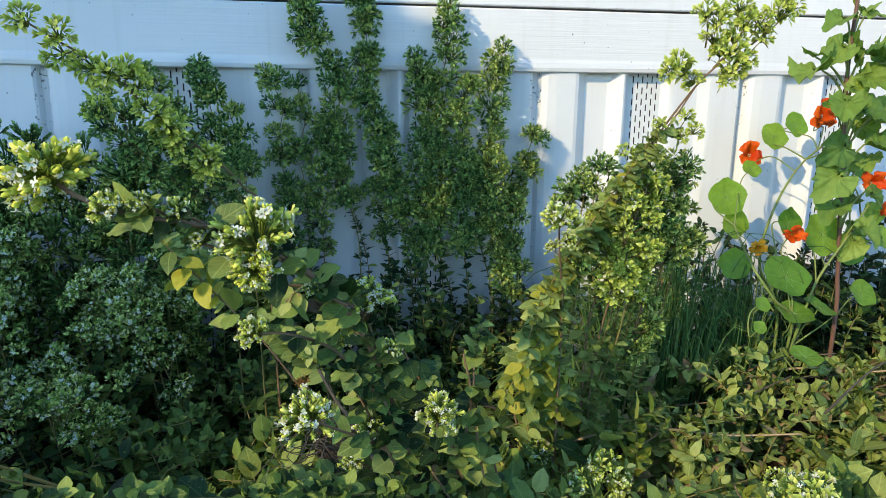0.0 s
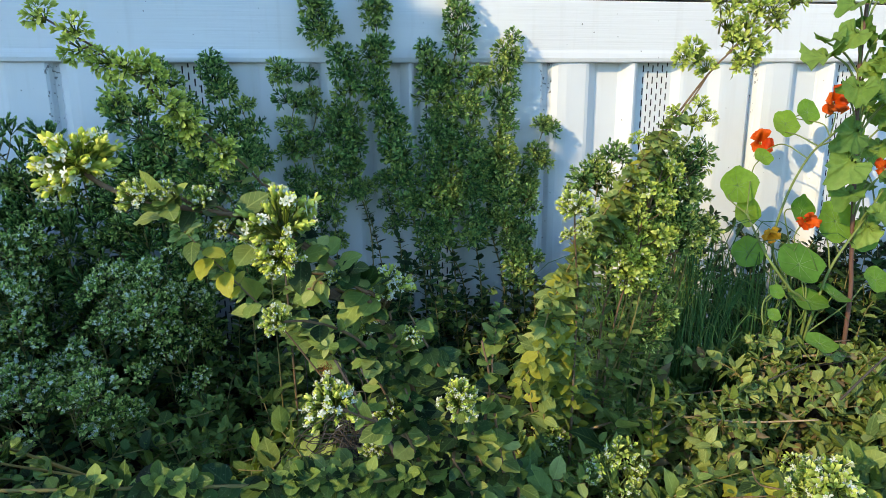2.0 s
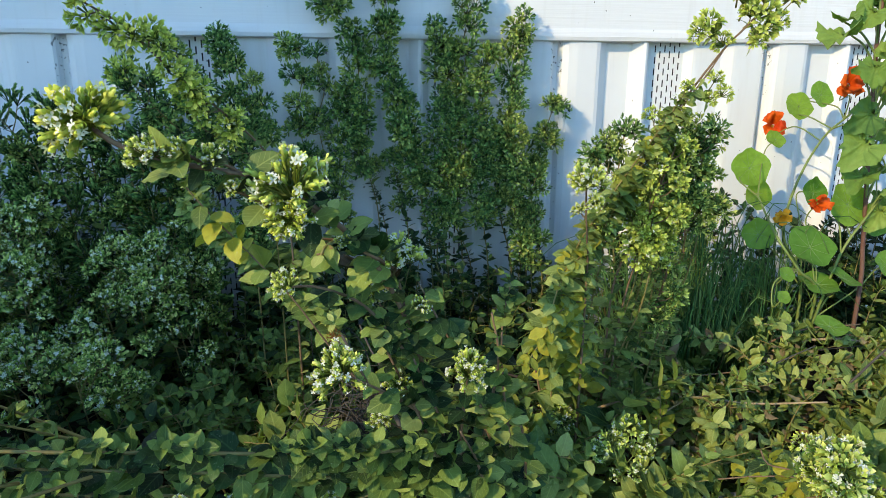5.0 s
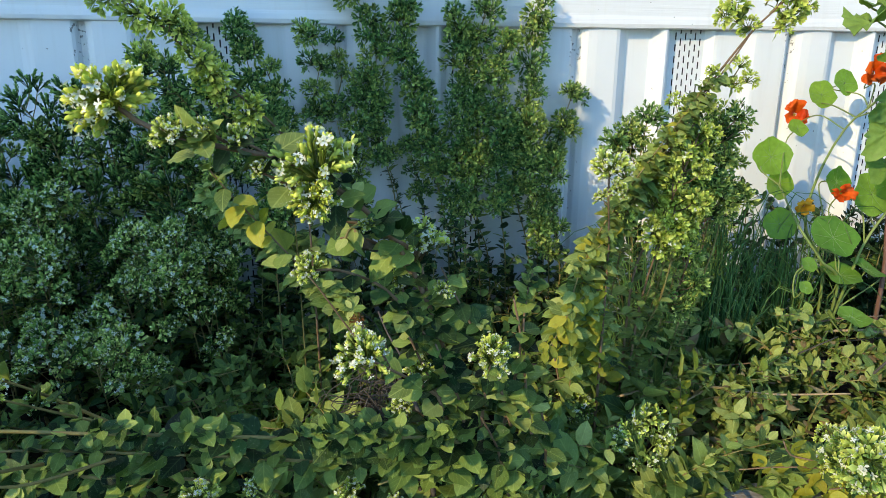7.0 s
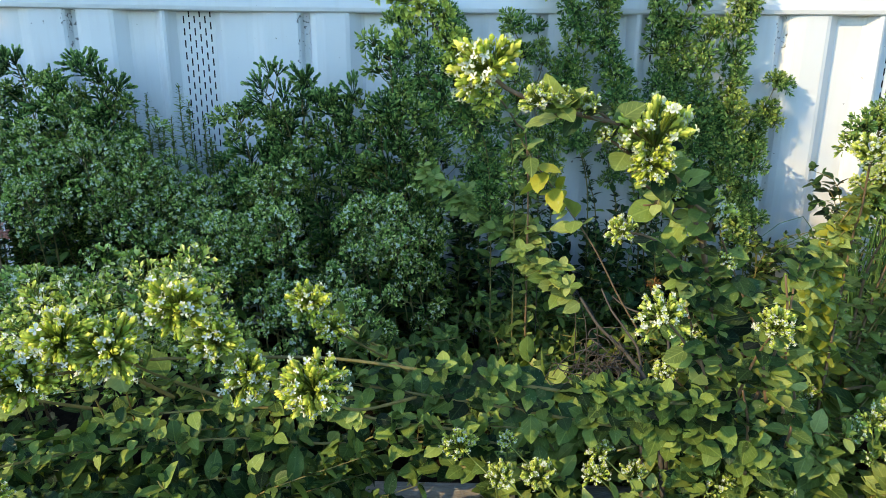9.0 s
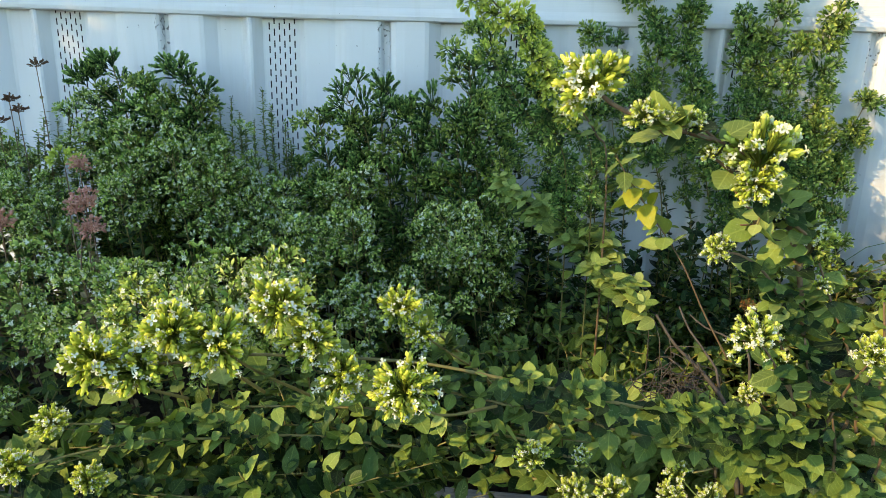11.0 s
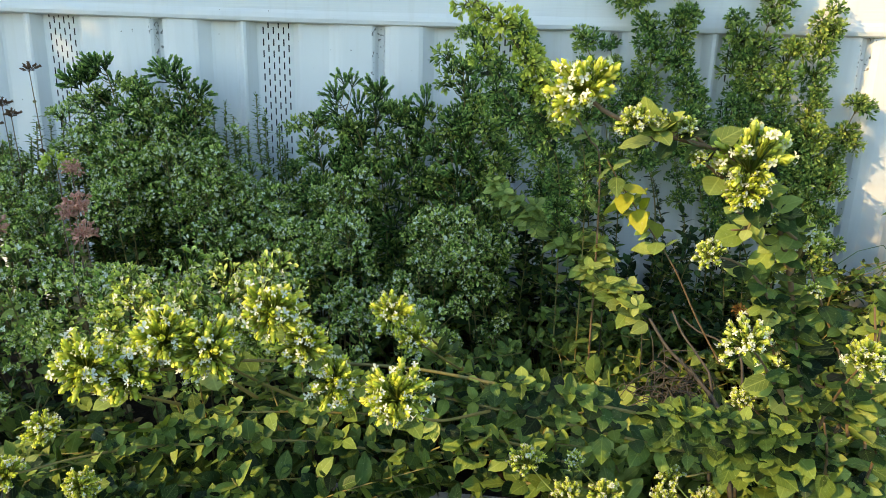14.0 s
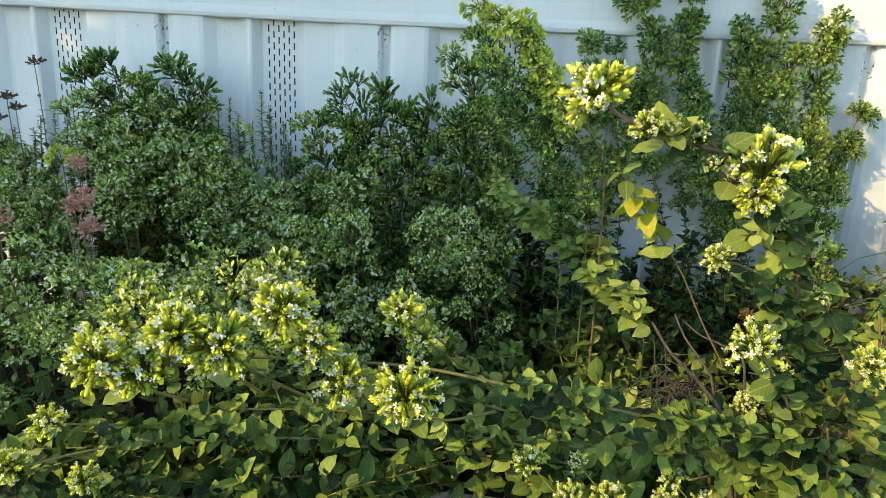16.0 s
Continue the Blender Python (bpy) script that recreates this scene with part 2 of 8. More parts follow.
def from_bm(name, bm, mats, smooth=False):
    me = bpy.data.meshes.new(name)
    bm.normal_update()
    bm.to_mesh(me)
    bm.free()
    for m in (mats if isinstance(mats, (list, tuple)) else [mats]):
        me.materials.append(m)
    if smooth:
        me.polygons.foreach_set("use_smooth", np.ones(len(me.polygons), bool))
    return me


def child(name, me, parent, m=None, label=""):
    ob = new(name, me)
    ob.parent = parent
    if m is not None:
        ob.matrix_local = m
    return tagged(ob, label)


def box(bm, x0, x1, y0, y1, z0, z1, bevel=0.0):
    geom = bmesh.ops.create_cube(bm, size=1.0, matrix=Matrix.Translation(((x0 + x1) / 2, (y0 + y1) / 2, (z0 + z1) / 2)) @ Matrix.Diagonal((x1 - x0, y1 - y0, z1 - z0, 1)))
    if bevel:
        edges = {e for v in geom["verts"] for e in v.link_edges}
        bmesh.ops.bevel(bm, geom=list(edges), offset=bevel, segments=2, affect="EDGES", profile=0.6)


def joined(pieces):
    """(V, F, UV) triples as one."""
    Vs, Fs, Us, n = [], [], [], 0
    for V, F, U in pieces:
        Vs.append(V), Fs.append(F + n), Us.append(U)
        n += len(V)
    if not Vs:
        return np.zeros((0, 3)), np.zeros((0, 3), int), np.zeros((0, 2))
    return np.concatenate(Vs), np.concatenate(Fs), np.concatenate(Us)


def moved(shape, m):
    V, F, U = shape
    a = np.array(m)
    return V @ a[:3, :3].T + a[:3, 3], F, U


def basis(at, along, normal, size=1.0):
    """A pose whose Y runs along, whose Z leans to normal."""
    y = Vector(along).normalized()
    x = y.cross(Vector(normal))
    x = x.normalized() if x.length > 1e-5 else y.orthogonal().normalized()
    z = x.cross(y)
    return Matrix.Translation(at) @ Matrix((x, y, z)).transposed().to_4x4() @ Matrix.Scale(size, 4)


def spline(pts, step=0.006):
    """A smooth line through pts, in even steps."""
    P = [Vector(p) for p in pts]
    P = [P[0] * 2 - P[1]] + P + [P[-1] * 2 - P[-2]]
    out = []
    for i in range(1, len(P) - 2):
        a, b, c, d = P[i - 1], P[i], P[i + 1], P[i + 2]
        n = max(2, int((c - b).length / step))
        for k in range(n):
            t = k / n
            out.append(0.5 * ((2 * b) + (c - a) * t + (2 * a - 5 * b + 4 * c - d) * t * t + (3 * b - a - 3 * c + d) * t ** 3))
    return out + [P[-2]]


def tube(line, r0, r1, sides=5):
    """A tapering round stem along a line."""
    V, F, U, n = [], [], [], len(line)
    x = None
    for i, p in enumerate(line):
        t = (line[min(i + 1, n - 1)] - line[max(i - 1, 0)]).normalized()
        x = t.orthogonal().normalized() if x is None else (x - t * x.dot(t)).normalized()
        y = t.cross(x)
        r = r0 + (r1 - r0) * i / max(1, n - 1)
        for k in range(sides):
            a = 2 * math.pi * k / sides
            V.append(p + x * (r * math.cos(a)) + y * (r * math.sin(a)))
            U.append((k / sides, i / n))
    for i in range(n - 1):
        for k in range(sides):
            a, b = i * sides + k, i * sides + (k + 1) % sides
            F += [(a, b, b + sides), (a, b + sides, a + sides)]
    m = len(V)
    V += [line[0], line[-1]]
    U += [(0, 0), (0, 1)]
    for k in range(sides):
        F += [(m, (k + 1) % sides, k), (m + 1, m - sides + k, m - sides + (k + 1) % sides)]
    return np.array(V), np.array(F), np.array(U)


# ---- plant shapes ----
FINE = [(0.0, 0.03), (0.10, 0.05), (0.15, 0.40), (0.21, 0.68), (0.31, 0.91), (0.43, 1.0), (0.57, 0.95), (0.70, 0.80), (0.82, 0.57), (0.92, 0.30), (1.0, 0.03)]


def leaf_shape(rnd, width=0.66, tipped=0.0, wilt=0.0, fine=False):
    """An ovate blade one long along +Y with a short stalk, folded at the midrib and drooping."""
    rows = FINE if fine else [(0.0, 0.03), (0.17, 0.66), (0.43, 1.0), (0.75, 0.74), (1.0, 0.05)]
    fold, droop, twist = rnd.uniform(0.04, 0.26), rnd.uniform(-0.05, 0.38), rnd.uniform(-0.12, 0.12)
    if wilt:
        fold, droop, twist = rnd.uniform(0.2, 1.1) * rnd.choice((-1, 1, 1)), rnd.uniform(-0.5, 0.9), rnd.uniform(-0.5, 0.5)
    V, U, F = [], [], []
    for i, (v, w) in enumerate(rows):
        half = width / 2 * w * rnd.uniform(0.92, 1.06)
        if tipped and v > 0.5:
            half *= 1 - tipped * (v - 0.5)
        base = -droop * v * v
        for s in (-1, 0, 1):
            edge = fold * half * abs(s) + 0.03 * rnd.uniform(-1, 1) * abs(s)
            V.append((s * half + twist * v * v * 0.5, v - 0.02 * abs(s), base + edge + s * twist * half))
            U.append((0.5 + 0.5 * s * w, v))
    for i in range(len(rows) - 1):
        for k in (0, 1):
            a = i * 3 + k
            F += [(a, a + 1, a + 4), (a, a + 4, a + 3)]
    return np.array(V), np.array(F), np.array(U)


def finger_shape(rnd, levels, width):
    """A short plump flower spike one long along +Z: a blunt body wrapped in crossed pairs of keeled bracts."""
    V, F = [], []
    for i in range(levels):
        z = 0.10 + 0.66 * i / max(1, levels - 1)
        w = width * (0.95 + 0.25 * math.sin(math.pi * (0.2 + 0.7 * i / levels)))
        h = 0.42 if levels < 4 else 0.34
        for s in (0, 1):
            a = math.pi * s + (math.pi / 2) * (i % 2) + rnd.uniform(-0.25, 0.25)
            o, p = Vector((math.cos(a), math.sin(a), 0)), Vector((-math.sin(a), math.cos(a), 0))
            n = len(V)
            V += [o * w * 0.3 + Vector((0, 0, z - h * 0.4)), o * w * 0.72 + p * w * 0.62 + Vector((0, 0, z + h * 0.25)), o * w * 0.72 - p * w * 0.62 + Vector((0, 0, z + h * 0.25)),
                  o * w * 1.12 + Vector((0, 0, z + h * 0.3)), o * w * (0.72 + 0.32 * rnd.random()) + Vector((0, 0, z + h * 0.70))]
            F += [(n, n + 3, n + 1), (n, n + 2, n + 3), (n + 1, n + 3, n + 4), (n + 3, n + 2, n + 4)]
    n = len(V)
    g = 4 if levels > 2 else 3
    for z, r in ((-0.05, 0.22), (0.5, 0.80), (0.96, 0.45)):
        V += [Vector((math.cos(k * 2 * math.pi / g + 0.4) * width * r, math.sin(k * 2 * math.pi / g + 0.4) * width * r, z)) for k in range(g)]
    V.append(Vector((0, 0, 1.06)))
    for k in range(g):
        for j in range(2):
            a, b = n + j * g + k, n + j * g + (k + 1) % g
            F += [(a, b, b + g), (a, b + g, a + g)]
        F.append((n + 2 * g + k, n + 2 * g + (k + 1) % g, n + 3 * g))
    V = np.array(V)
    return V, np.array(F), np.stack([np.full(len(V), 0.5), np.clip(V[:, 2], 0, 1)], 1)


def floret_shape(rnd):
    """A tiny open flower with a tube and four unequal lobes, one across, facing +Z."""
    V, F = [(0, 0, -0.55)], []
    for k in range(4):
        a = k * math.pi / 2 + rnd.uniform(-0.2, 0.2)
        r = rnd.uniform(0.42, 0.58) * (1.25 if k == 0 else 1)
        n = len(V)
        V += [(0.10 * math.cos(a - 0.8), 0.10 * math.sin(a - 0.8), 0.0), (r * 0.75 * math.cos(a - 0.42), r * 0.75 * math.sin(a - 0.42), 0.12),
              (r * math.cos(a), r * math.sin(a), 0.05), (r * 0.75 * math.cos(a + 0.42), r * 0.75 * math.sin(a + 0.42), 0.12), (0.10 * math.cos(a + 0.8), 0.10 * math.sin(a + 0.8), 0.0)]
        F += [(n, n + 1, n + 2), (n, n + 2, n + 4), (n + 2, n + 3, n + 4), (0, n, n + 4)]
    V = np.array(V)
    return V, np.array(F), np.zeros((len(V), 2))


def away(rnd, spread):
    a, t = rnd.uniform(0, 2 * math.pi), spread * math.sqrt(rnd.random())
    return Vector((math.sin(t) * math.cos(a), math.sin(t) * math.sin(a), math.cos(t)))


def pointing(at, d, size, turn):
    q = Vector(d).to_track_quat("Z", "Y").to_matrix().to_4x4()
    return Matrix.Translation(at) @ q @ Matrix.Rotation(turn, 4, "Z") @ Matrix.Scale(size, 4)


def stalk(a, b, r):
    """A thin three-sided stalk from a to b."""
    t = (b - a).normalized()
    x = t.orthogonal().normalized()
    y = t.cross(x)
    ring = [x * r, (y * 0.87 - x * 0.5) * r, (y * -0.87 - x * 0.5) * r]
    F = [f for k in range(3) for f in ((k, (k + 1) % 3, 3 + (k + 1) % 3), (k, 3 + (k + 1) % 3, 3 + k))]
    return np.array([a + q for q in ring] + [b + q for q in ring]), np.array(F), np.zeros((6, 2))


def leaflet_shape(rnd, width, rich):
    """A small keeled leaflet one long along +Y."""
    fold, droop, half = rnd.uniform(0.15, 0.5), rnd.uniform(-0.1, 0.35), width / 2 * rnd.uniform(0.85, 1.15)
    rows = ((0.40, 0.70), (0.80, 1.0)) if rich else ((0.69, 1.0),)
    V, U, F = [(0, 0, 0)], [(0.5, 0.0)], []
    for v, w in rows:
        z = -droop * v * v
        V += [(-half * w, v, z + fold * half), (0, v, z), (half * w, v, z + fold * half)]
        U += [(0.0, v), (0.5, v), (1.0, v)]
    V.append((0, 1, -droop))
    U.append((0.5, 1.0))
    F += [(0, 2, 1), (0, 3, 2)]
    if rich:
        F += [(1, 2, 5), (1, 5, 4), (2, 3, 6), (2, 6, 5)]
    n = len(V) - 1
    F += [(n - 3, n - 2, n), (n - 2, n - 1, n)]
    return np.array(V, float), np.array(F), np.array(U, float)


def tuft_head_shapes(seed, tufts, each, leaf, width, spread, reach, splay, florets=0.0, floret=0.12, rich=False, rise=0.13):
    """A cluster about one across: small whorls of leaflets set round a dome, some with open florets in the middle."""
    rnd = random.Random(seed)
    green, white = [], []
    for n in range(tufts):
        tilt, turn = spread * math.sqrt((n + rnd.uniform(0.15, 0.85)) / tufts), n * 2.39996 + rnd.uniform(-0.4, 0.4)
        d = Vector((math.sin(tilt) * math.cos(turn), math.sin(tilt) * math.sin(turn), math.cos(tilt)))
        hub = d * reach * rnd.uniform(0.75, 1.1)
        green.append(stalk(Vector((0, 0, -0.16)), hub, 0.016))
        x = d.orthogonal().normalized()
        y, spin = d.cross(x), rnd.uniform(0, 6.28)
        for k in range(each):
            a = spin + k * 2.39996
            open_by = splay * (1.15 - 0.95 * k / each) * rnd.uniform(0.8, 1.2)
            w = d * math.cos(open_by) + (x * math.cos(a) + y * math.sin(a)) * math.sin(open_by)
            size = leaf * (1.12 - 0.55 * k / each) * rnd.uniform(0.75, 1.2)
            green.append(moved(leaflet_shape(rnd, width, rich), basis(hub + d * rise * k / each, w, d + Vector((0, 0, 0.15)), size)))
        while rnd.random() < florets:
            w = (d + away(rnd, 3.14) * 0.55).normalized()
            white.append(moved(floret_shape(rnd), pointing(hub + w * leaf * rnd.uniform(0.5, 0.8), w, floret * rnd.uniform(0.7, 1.2), rnd.uniform(0, 3))))
            if len(white) > tufts * 2:
                break
    return joined(green), joined(white)


def cone_head_shapes(seed, fingers, length, width, levels, reach, spread, open_share, floret):
    """A round head about one across of plump scaly spikes that all point outwards, white florets near their ends."""
    rnd = random.Random(seed)
    green, white = [], []
    for n in range(fingers):
        tilt, turn = spread * math.sqrt((n + rnd.uniform(0.1, 0.9)) / fingers), n * 2.39996 + rnd.uniform(-0.35, 0.35)
        d = (Vector((math.sin(tilt) * math.cos(turn), math.sin(tilt) * math.sin(turn), math.cos(tilt))) + away(rnd, 3.14) * 0.30 + Vector((0, 0, 0.45))).normalized()
        base, ln = d * reach * rnd.choice((0.45, 0.8, 1.0, 1.15, 1.3)) * rnd.uniform(0.9, 1.1), length * rnd.uniform(0.75, 1.3)
        green.append(stalk(Vector((0, 0, -0.12)), base, 0.014))
        green.append(moved(finger_shape(rnd, levels, width), pointing(base, d, ln, rnd.uniform(0, 3))))
        if rnd.random() < open_share:
            for _ in range(rnd.choice((1, 2, 2, 3))):
                w = away(rnd, 3.14)
                side = (w - d * w.dot(d)).normalized()
                at = base + d * ln * rnd.uniform(0.55, 1.12) + side * width * ln * 1.15
                white.append(moved(floret_shape(rnd), pointing(at, (side + d * 0.9).normalized(), floret * rnd.uniform(0.7, 1.25), rnd.uniform(0, 3))))
    return joined(green), joined(white)


SHAPE = {}


def head_set(name, bud, n, shapes_of, **kw):
    """n flower clusters of a kind: pairs of meshes (green parts, open florets)."""
    out = []
    for i in range(n):
        g, w = shapes_of(i * 7 + len(name), **kw)
        pair = (mesh_of(name, g[0], g[1], bud, g[2]), mesh_of(name + "_open", w[0], w[1], M_PETAL, w[2]) if len(w[0]) else None)
        SHAPE[pair[0].name] = g
        if pair[1]:
            SHAPE[pair[1].name] = w
        out.append(pair)
    return out


_r = random.Random(5)
LEAVES = [leaf_shape(_r, _r.uniform(0.56, 0.76)) for _ in range(8)]
WILTED = [leaf_shape(_r, _r.uniform(0.4, 0.7), 0.2, 0.9) for _ in range(8)]
NARROW = [leaf_shape(_r, _r.uniform(0.30, 0.42), 0.5) for _ in range(5)]
FINE_LEAVES = [leaf_shape(_r, _r.uniform(0.60, 0.80), 0.0, 0.0, True) for _ in range(7)] + [leaf_shape(_r, 0.66, 0.1, 0.6, True) for _ in range(2)]
LEAF_MESH = {m.name: [mesh_of("leaf", *[s[0], s[1]], m, s[2]) for s in FINE_LEAVES] for m in (M_LEAF, M_LEAF_SHADE, M_LEAF_OLIVE, M_LEAF_YELLOW, M_LEAF_DRY)}
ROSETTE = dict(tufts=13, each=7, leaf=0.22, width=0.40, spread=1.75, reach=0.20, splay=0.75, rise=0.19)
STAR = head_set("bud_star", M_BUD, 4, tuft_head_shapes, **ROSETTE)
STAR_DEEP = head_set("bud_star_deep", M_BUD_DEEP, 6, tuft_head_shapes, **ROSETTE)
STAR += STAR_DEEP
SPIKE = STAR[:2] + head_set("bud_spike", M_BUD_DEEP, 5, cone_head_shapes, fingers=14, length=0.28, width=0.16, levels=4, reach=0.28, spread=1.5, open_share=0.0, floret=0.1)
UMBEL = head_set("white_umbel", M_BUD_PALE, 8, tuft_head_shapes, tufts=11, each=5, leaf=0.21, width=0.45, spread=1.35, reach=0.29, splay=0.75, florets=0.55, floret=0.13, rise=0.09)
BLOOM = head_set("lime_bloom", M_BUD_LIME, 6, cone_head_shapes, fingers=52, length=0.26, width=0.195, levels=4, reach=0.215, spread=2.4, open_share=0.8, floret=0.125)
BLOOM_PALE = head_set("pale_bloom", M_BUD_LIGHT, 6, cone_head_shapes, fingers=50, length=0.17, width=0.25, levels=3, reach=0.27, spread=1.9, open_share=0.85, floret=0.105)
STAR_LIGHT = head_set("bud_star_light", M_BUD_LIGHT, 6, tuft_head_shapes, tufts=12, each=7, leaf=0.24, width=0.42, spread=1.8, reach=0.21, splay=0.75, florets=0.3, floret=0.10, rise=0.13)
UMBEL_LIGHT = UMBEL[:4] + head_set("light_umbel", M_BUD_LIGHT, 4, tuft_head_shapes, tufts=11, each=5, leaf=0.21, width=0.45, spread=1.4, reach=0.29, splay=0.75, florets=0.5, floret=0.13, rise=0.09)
PINKS = head_set("faded_pink_head", M_BUD_PINK, 2, cone_head_shapes, fingers=46, length=0.13, width=0.50, levels=1, reach=0.34, spread=2.4, open_share=0.0, floret=0.1)
RUSTY = head_set("withered_head", M_RUST, 1, tuft_head_shapes, tufts=16, each=6, leaf=0.22, width=0.25, spread=2.0, reach=0.24, splay=1.0)
DRIED = head_set("dry_head", M_BUD_BROWN, 2, cone_head_shapes, fingers=16, length=0.30, width=0.22, levels=3, reach=0.26, spread=2.0, open_share=0.0, floret=0.1)


def put_head(rnd, kind, parent, at, d, size):
    g, w = rnd.choice(kind)
    h = child("flower_head", g, parent, pointing(at, d, size, rnd.uniform(0, 6.28)))
    if w:
        tagged(child("open_bloom", w, h, None, "small open white flowers"), kind="stuff")
    return h


def leaf_poses(rnd, line, lo, hi, gap, size, hang, tuft, lay):
    """Opposite, crossed pairs of leaves along a stem."""
    out, run, n, turn = [], 0.0, 0, rnd.uniform(0, 3)
    total = sum((b - a).length for a, b in zip(line, line[1:]))
    nxt = lo * total
    for a, b in zip(line, line[1:]):
        seg = (b - a).length
        while run + seg >= nxt and nxt <= hi * total:
            p = a.lerp(b, max(0, min(1, (nxt - run) / max(seg, 1e-6))))
            t = (b - a).normalized()
            x = t.orthogonal().normalized()
            y = t.cross(x)
            share = (nxt / total - lo) / max(1e-3, hi - lo)
            big = size * (1.08 - 0.45 * share ** 3)
            for s in (0, 1):
                if rnd.random() < 0.06:
                    continue
                an = turn + n * math.pi / 2 + s * math.pi + rnd.uniform(-0.35, 0.35)
                side = x * math.cos(an) + y * math.sin(an)
                d = side + t * rnd.uniform(0.1, 0.7) + Vector((0, 0, -hang + rnd.uniform(-0.2, 0.3)))
                up = t * 0.5 + Vector((rnd.uniform(-0.3, 0.3), rnd.uniform(-0.5, 0.1), 0.9))
                if lay:
                    d = Vector((d.x + rnd.uniform(-0.7, 0.7), d.y + rnd.uniform(-0.6, 0.3), d.z * 0.45 + rnd.uniform(-0.35, 0.25)))
                    up = Vector((rnd.uniform(-0.5, 0.4), rnd.uniform(-0.9, -0.1), rnd.uniform(0.5, 1.0)))
                out.append(basis(p, d, up, big * rnd.uniform(0.62, 1.22)))
                if lay and rnd.random() < tuft * 0.36:
                    ax = Vector((rnd.uniform(-0.4, 0.4), rnd.uniform(-0.9, -0.2), 0.9)).normalized()
                    ex = ax.orthogonal().normalized()
                    ey, spin, q = ax.cross(ex), rnd.uniform(0, 3), p + ax * big * rnd.uniform(0.2, 0.6)
                    for j in range(6):
                        w = ex * math.cos(spin + j * 1.571 + (j // 4) * 0.785) + ey * math.sin(spin + j * 1.571 + (j // 4) * 0.785)
                        out.append(basis(q + ax * 0.003 * (j // 4), w + ax * (0.25 + 0.5 * (j // 4)), ax, big * rnd.uniform(0.55, 0.8) * (1.0 if j < 4 else 0.6)))
                elif not lay and rnd.random() < tuft:
                    for _ in range(rnd.choice((2, 2, 3))):
                        d2 = d.normalized() * 0.7 + t * rnd.uniform(0.2, 1.2) + away(rnd, 3.1) * 0.9
                        out.append(basis(p + d.normalized() * big * 0.15 + Vector((0, 0, 0.003)), d2, up, big * rnd.uniform(0.32, 0.68)))
            n += 1
            nxt += gap * rnd.uniform(0.75, 1.25)
        run += seg
    return out


count_sprigs = [0]


